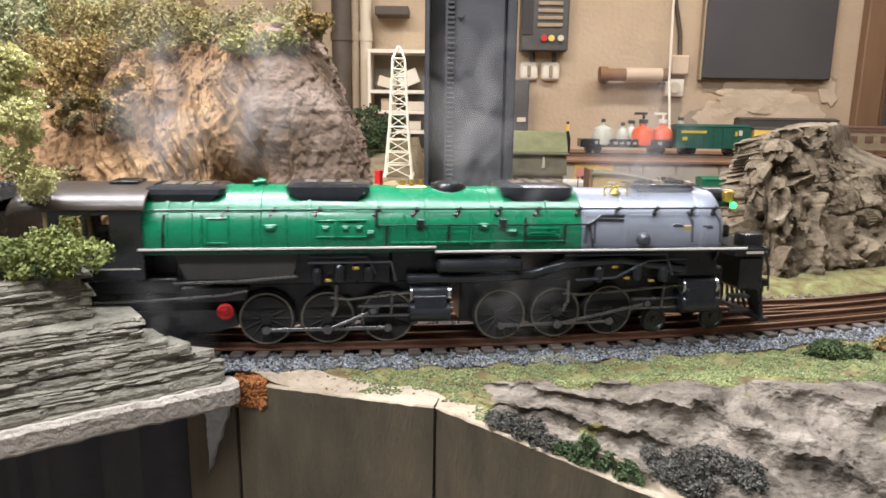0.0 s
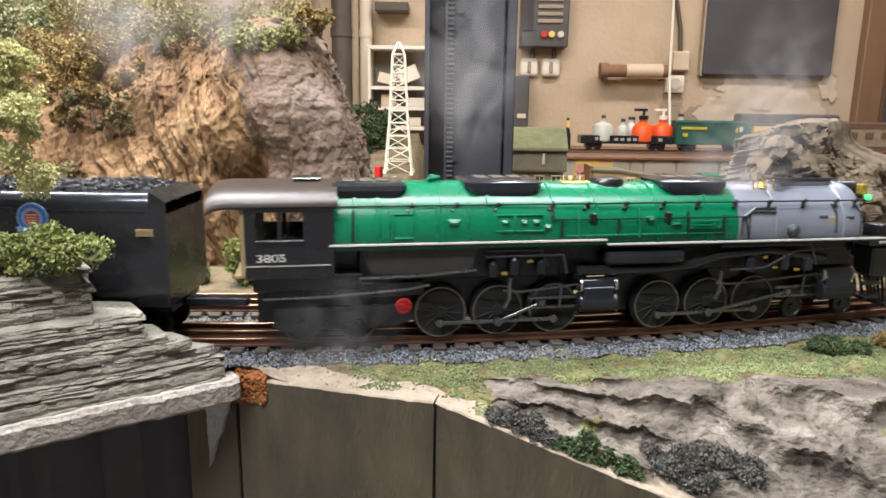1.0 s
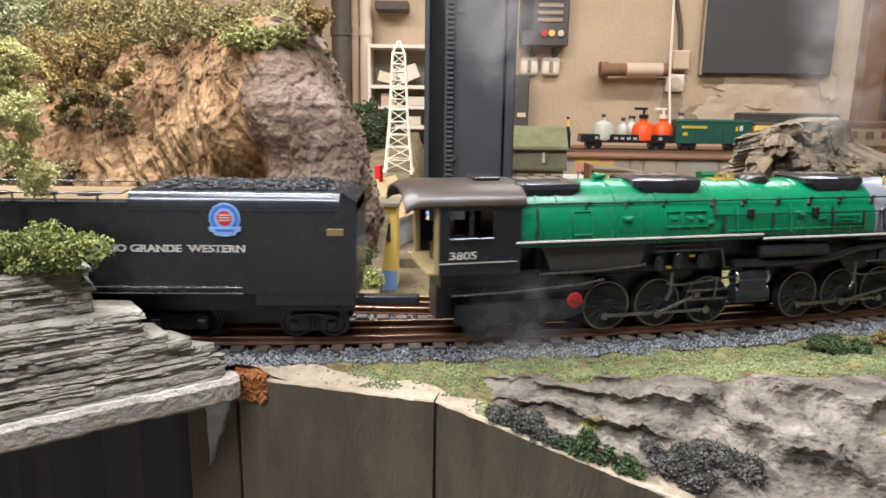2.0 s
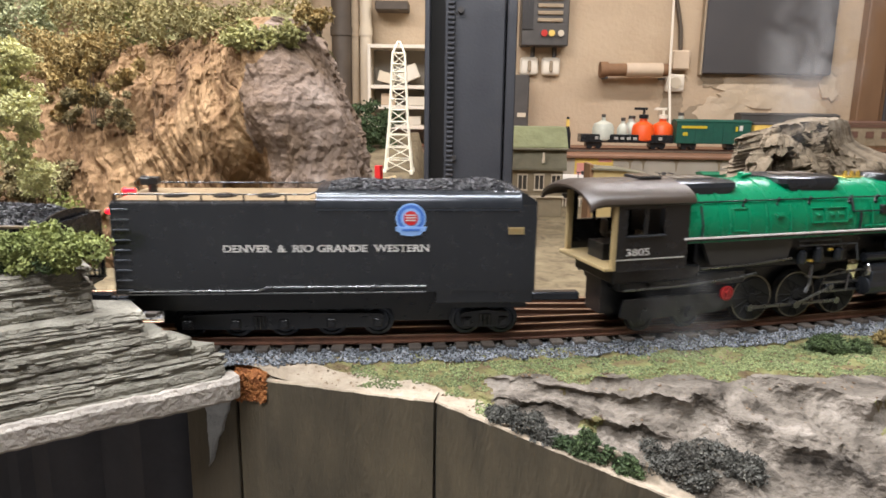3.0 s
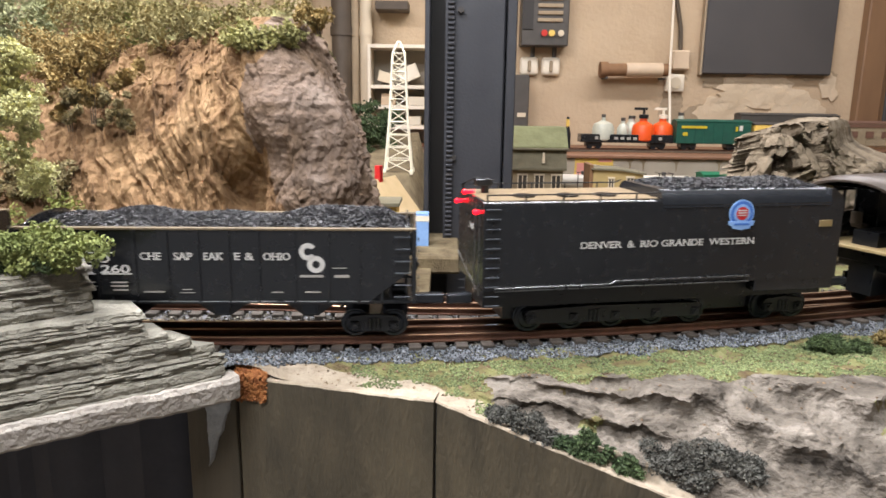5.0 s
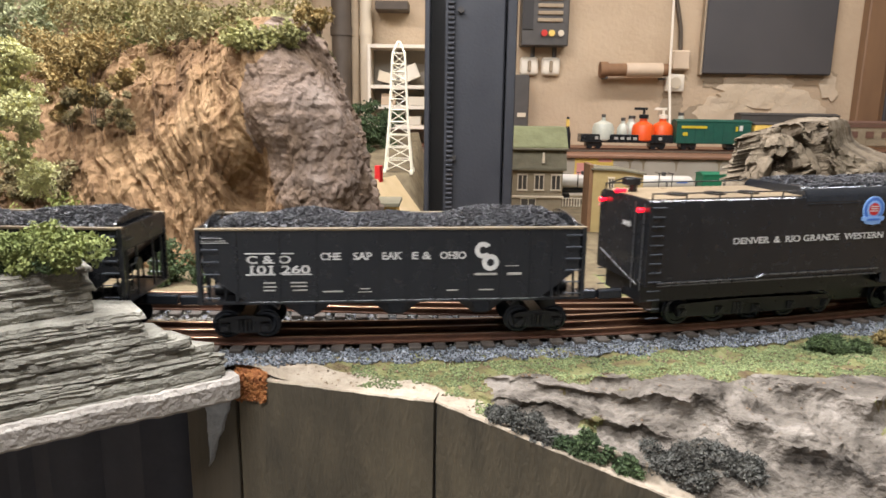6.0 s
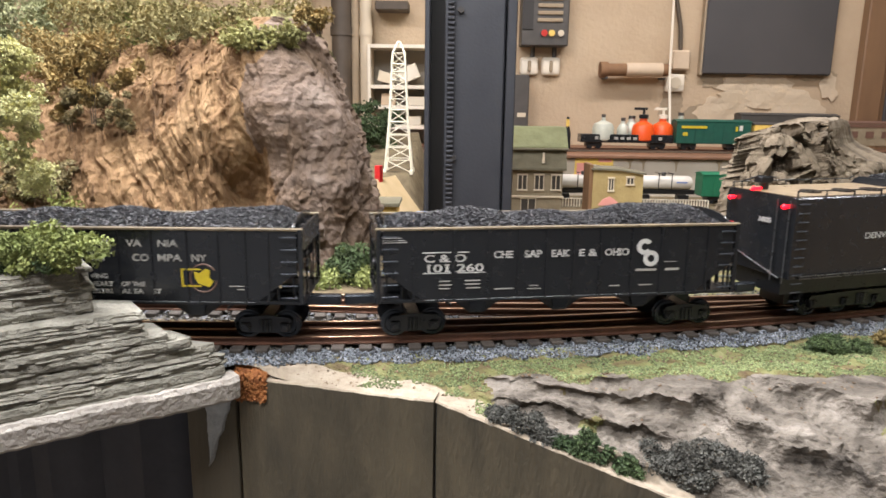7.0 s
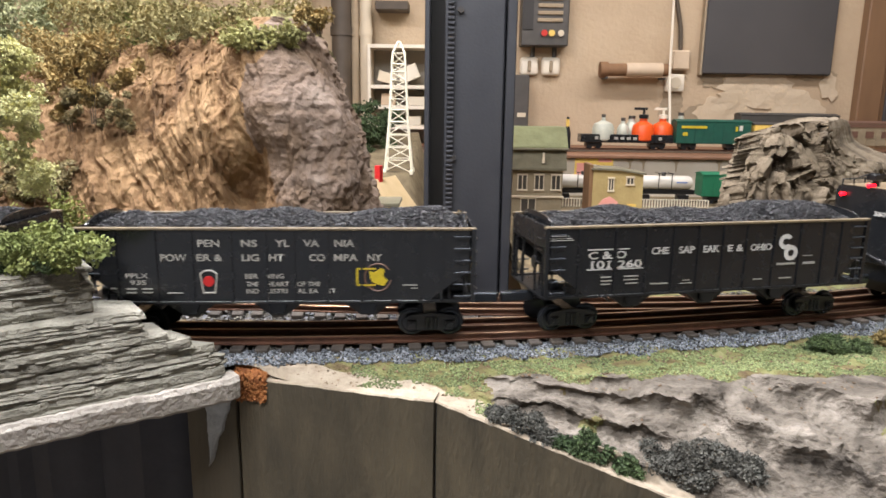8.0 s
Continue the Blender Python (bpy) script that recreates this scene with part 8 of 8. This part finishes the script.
        prism(b, [(x0 + a, z) for a, z in ((0.1760, 0.0470), (0.1790, 0.0460), (0.1830, 0.0490), (0.1855, 0.0480), (0.1850, 0.0435), (0.1875, 0.0410), (0.1850, 0.0375), (0.1815, 0.0385), (0.1780, 0.0400), (0.1765, 0.0430))], y - 0.0006, y)
        part("map_emblem", b, M["yellow"], h, "yellow map emblem", smooth=False)
        b = bmn()
        pts = [(x0 + 0.1815 + 0.0082 * math.cos(a), 0.0430 + 0.0088 * math.sin(a)) for a in np.linspace(0.6, math.pi * 2 - 0.2, 16)]
        path_rod(b, [(p[0], y, p[1]) for p in pts], 0.0005, 5)
        part("red_ring", b, M["carbrown"], h)
        b = bmn()
        key = [(0.0730, 0.0455), (0.0760, 0.0475), (0.0800, 0.0475), (0.0830, 0.0455), (0.0815, 0.0335), (0.0745, 0.0335)]
        path_rod(b, [(x0 + a, y, z) for a, z in key + key[:1]], 0.0006, 5)
        part("keystone", b, M["dimwhite"], h, "keystone emblem outline")
        b = bmn(); rod(b, (x0 + 0.078, y - 0.0005, 0.0408), (x0 + 0.078, y + 0.0002, 0.0408), 0.0034)
        part("keystone_centre", b, M["red"], h)
        bars = [(0.0285, 0.0345, 0.0362, 0.0008), (0.0380, 0.0440, 0.0362, 0.0008), (0.0285, 0.0345, 0.0338, 0.0008), (0.0380, 0.0440, 0.0338, 0.0008), (0.0525, 0.0620, 0.0335, 0.0006), (0.1970, 0.2060, 0.0380, 0.0006), (0.2020, 0.2060, 0.0360, 0.0006), (0.0190, 0.0240, 0.0365, 0.0008)]
        white = M["dimwhite"]
    b = bmn()
    for xa, xb, z, t in bars:
        box(b, x0 + xa, x0 + xb, y - 0.0004, y, z - t / 2, z + t / 2)
    tagged(part("fine_print", b, white, h, "tiny unreadable print"), kind="stuff")
    return h


LOCO, FRONT = locomotive()
TENDER = tender()
HOP_A = hopper_car("black coal hopper with white rings emblem and lettering", -0.6260, 0.2425, [-0.6260 + d for d in (0.0235, 0.0490, 0.0712, 0.0907, 0.1093, 0.1277, 0.1457, 0.1675, 0.1880, 0.2070, 0.2210)], (-0.5605, -0.5050, -0.4500), "a", 3)
HOP_B = hopper_car("black coal hopper with faded lettering and yellow map emblem", -0.9080, 0.2425, [-0.9080 + d for d in (0.0235, 0.0470, 0.0685, 0.0920, 0.1130, 0.1300, 0.1503, 0.1715, 0.1905, 0.2070, 0.2210)], (-0.8435, -0.7895, -0.7330), "b", 5)
HOP_C = hopper_car("black coal hopper at the end of the train", -1.1900, 0.2425, [-1.1675 + 0.0193 * k for k in range(11)], (-1.1245, -1.0690, -1.0140), "b", 7)
# ---- drifting smoke: thin torn sheets, three to a wisp ----
def smoke_material(name, most):
    m = bpy.data.materials.new(name)
    m.use_nodes = True
    n, l = m.node_tree.nodes, m.node_tree.links
    n.remove(n["Principled BSDF"])
    tc = n.new("ShaderNodeTexCoord")
    nz = n.new("ShaderNodeTexNoise")
    nz.inputs["Scale"].default_value, nz.inputs["Detail"].default_value, nz.inputs["Distortion"].default_value = 30, 3, 1.0
    l.new(tc.outputs["Object"], nz.inputs["Vector"])
    wisp = n.new("ShaderNodeMapRange")
    wisp.inputs[1].default_value, wisp.inputs[2].default_value, wisp.inputs[3].default_value, wisp.inputs[4].default_value = 0.36, 0.82, 0.0, most
    l.new(nz.outputs[0], wisp.inputs[0])
    gr = n.new("ShaderNodeTexGradient")
    gr.gradient_type = "SPHERICAL"
    sc = n.new("ShaderNodeMapping")
    sc.inputs["Scale"].default_value = (24, 24, 14)
    l.new(tc.outputs["Object"], sc.inputs[0])
    l.new(sc.outputs[0], gr.inputs[0])
    mul = n.new("ShaderNodeMath")
    mul.operation = "MULTIPLY"
    l.new(wisp.outputs[0], mul.inputs[0])
    l.new(gr.outputs[0], mul.inputs[1])
    tr, df, tl = n.new("ShaderNodeBsdfTransparent"), n.new("ShaderNodeBsdfDiffuse"), n.new("ShaderNodeBsdfTranslucent")
    df.inputs[0].default_value = tl.inputs[0].default_value = (0.85, 0.85, 0.86, 1)
    both, mx = n.new("ShaderNodeMixShader"), n.new("ShaderNodeMixShader")
    both.inputs[0].default_value = 0.6
    l.new(df.outputs[0], both.inputs[1]); l.new(tl.outputs[0], both.inputs[2])
    l.new(mul.outputs[0], mx.inputs[0]); l.new(tr.outputs[0], mx.inputs[1]); l.new(both.outputs[0], mx.inputs[2])
    l.new(mx.outputs[0], n["Material Output"].inputs["Surface"])
    return m


M["smoke"] = smoke_material("thin_smoke", 0.30)
M["steam"] = smoke_material("faint_steam", 0.13)


def wisp(seed, wide=0.040, tall=0.068, kind="smoke"):
    t = thing("smoke_wisp", "thin grey wisp of smoke drifting up", "smoke", "smoke wisps")
    for k in range(3):
        b = bmn()
        n = 16
        vs = [[b.verts.new(((i / n - 0.5) * 2 * wide, 0.007 * (k - 1) + 0.006 * fbm((i * 0.25, j * 0.25, seed + k), 3), (j / n - 0.5) * 2 * tall)) for j in range(n + 1)] for i in range(n + 1)]
        for i in range(n):
            for j in range(n):
                b.faces.new((vs[i][j], vs[i + 1][j], vs[i + 1][j + 1], vs[i][j + 1]))
        part("sheet", b, M[kind], t)
    return t


# start and end of each wisp's drift: (seconds, x, y, z)
WISPS = [
    [(0.0, 0.130, 0.455, 0.125), (0.5, 0.175, 0.465, 0.150), (1.0, 0.225, 0.475, 0.155), (1.5, 0.265, 0.485, 0.195), (3.0, 0.27, 0.49, 0.265), (8.0, 0.27, 0.49, 0.60)],
    [(0.0, 0.050, 0.440, 0.060), (1.0, 0.200, 0.475, 0.115), (1.5, 0.285, 0.500, 0.150), (3.0, 0.250, 0.49, 0.185), (3.5, 0.250, 0.49, 0.205), (4.5, 0.24, 0.49, 0.285), (8.0, 0.24, 0.49, 0.60)],
    [(0.0, 0.020, 0.480, 0.150), (1.0, 0.018, 0.480, 0.178), (1.5, 0.030, 0.480, 0.195), (3.0, 0.04, 0.48, 0.275), (8.0, 0.04, 0.48, 0.60)],
    [(0.0, -0.130, 0.490, 0.165), (1.0, -0.145, 0.490, 0.225), (2.5, -0.15, 0.49, 0.330), (8.0, -0.15, 0.49, 0.70)],
    [(0.0, -0.195, 0.490, 0.150), (1.0, -0.215, 0.490, 0.215), (2.5, -0.22, 0.49, 0.330), (8.0, -0.22, 0.49, 0.70)],
]
PUFFS = [wisp(k * 5.3) for k in range(len(WISPS))]
STEAM = wisp(31.0, 0.040, 0.030, "steam")
# ---- what moves ----
KNOTS = [(0.0, 0.0448), (0.5, 0.0982), (1.0, 0.1548), (1.5, 0.2116), (3.0, 0.377), (3.5, 0.4326), (4.0, 0.4872), (4.5, 0.5422), (6.0, 0.703), (6.5, 0.7564), (7.0, 0.8096), (7.5, 0.862), (8.0, 0.9144)]


def run(t):
    """How far along the track the running board's rear end has come at t seconds."""
    ks = KNOTS
    i = max(k for k in range(len(ks) - 1) if ks[k][0] <= t + 1e-9)
    def slope(k):
        a, c = max(0, k - 1), min(len(ks) - 1, k + 1)
        return (ks[c][1] - ks[a][1]) / (ks[c][0] - ks[a][0])
    (t0, p0), (t1, p1) = ks[i], ks[i + 1]
    h = t1 - t0
    u = (t - t0) / h
    return p0 * (1 + 2 * u) * (1 - u) ** 2 + slope(i) * h * u * (1 - u) ** 2 + p1 * u * u * (3 - 2 * u) + slope(i + 1) * h * u * u * (u - 1)


TIMES = [k / 10 for k in range(81)]


def ride(s, a, b):
    """Pose of a body whose two pivots, at x = a and x = b, follow the track."""
    pa, pb = track(s + a)[0], track(s + b)[0]
    d = (pb - pa).normalized()
    o = pa - d * a
    return Matrix.Translation(o) @ Matrix.Rotation(math.atan2(d.y, d.x), 4, "Z")


def motions():
    walk(LOCO, [(t, ride(run(t), 0.095, 0.255)) for t in TIMES])
    walk(FRONT, [(t, ride(run(t), 0.095, 0.255).inverted() @ ride(run(t), 0.230, 0.340)) for t in TIMES])
    walk(TENDER, [(t, ride(run(t), -0.310, -0.120)) for t in TIMES])
    for car, x0 in ((HOP_A, -0.6260), (HOP_B, -0.9080), (HOP_C, -1.1900)):
        walk(car, [(t, ride(run(t), x0 + 0.0255, x0 + 0.2155)) for t in TIMES])
    for k, (puff, rows) in enumerate(zip(PUFFS, WISPS)):
        walk(puff, [(t, pose(x, y, z, 0, 6 * math.sin(t * 0.7 + k), 8 * math.sin(k * 2.0))) for t, x, y, z in rows])
    walk(STEAM, [(t, ride(run(t), 0.095, 0.255) @ pose(0.005, -0.042, 0.018)) for t in TIMES])
    for wh, x, y, r, turn in SPIN:
        sign = 1 if turn == 0 else -1
        walk(wh, [(t, pose(x, y, r, 0, 0, turn) @ Matrix.Rotation(sign * (run(t) - run(0)) / r, 4, "Y")) for t in TIMES])
    crank = 0.0068
    for rd, kind, y, r, side, xs, cyl, *more in RODS:
        rows = []
        for t in TIMES:
            a = (run(t) - run(0)) / r
            # the pin starts straight below the axle and goes round with the wheel
            dx, dz = -crank * math.sin(a), -crank * math.cos(a)
            if kind == "side":
                rows.append((t, pose(dx, y, r + dz)))
            else:
                length, zc = more
                px, pz = xs[1] + dx, r + dz
                z2 = zc - 0.0077
                x2 = px + math.sqrt(length * length - (z2 - pz) ** 2)
                if kind == "main":
                    rows.append((t, Matrix.Translation((px, y, pz)) @ Matrix.Rotation(-math.atan2(z2 - pz, x2 - px), 4, "Y")))
                else:
                    rows.append((t, pose(x2, y, z2)))
        walk(rd, rows)


motions()
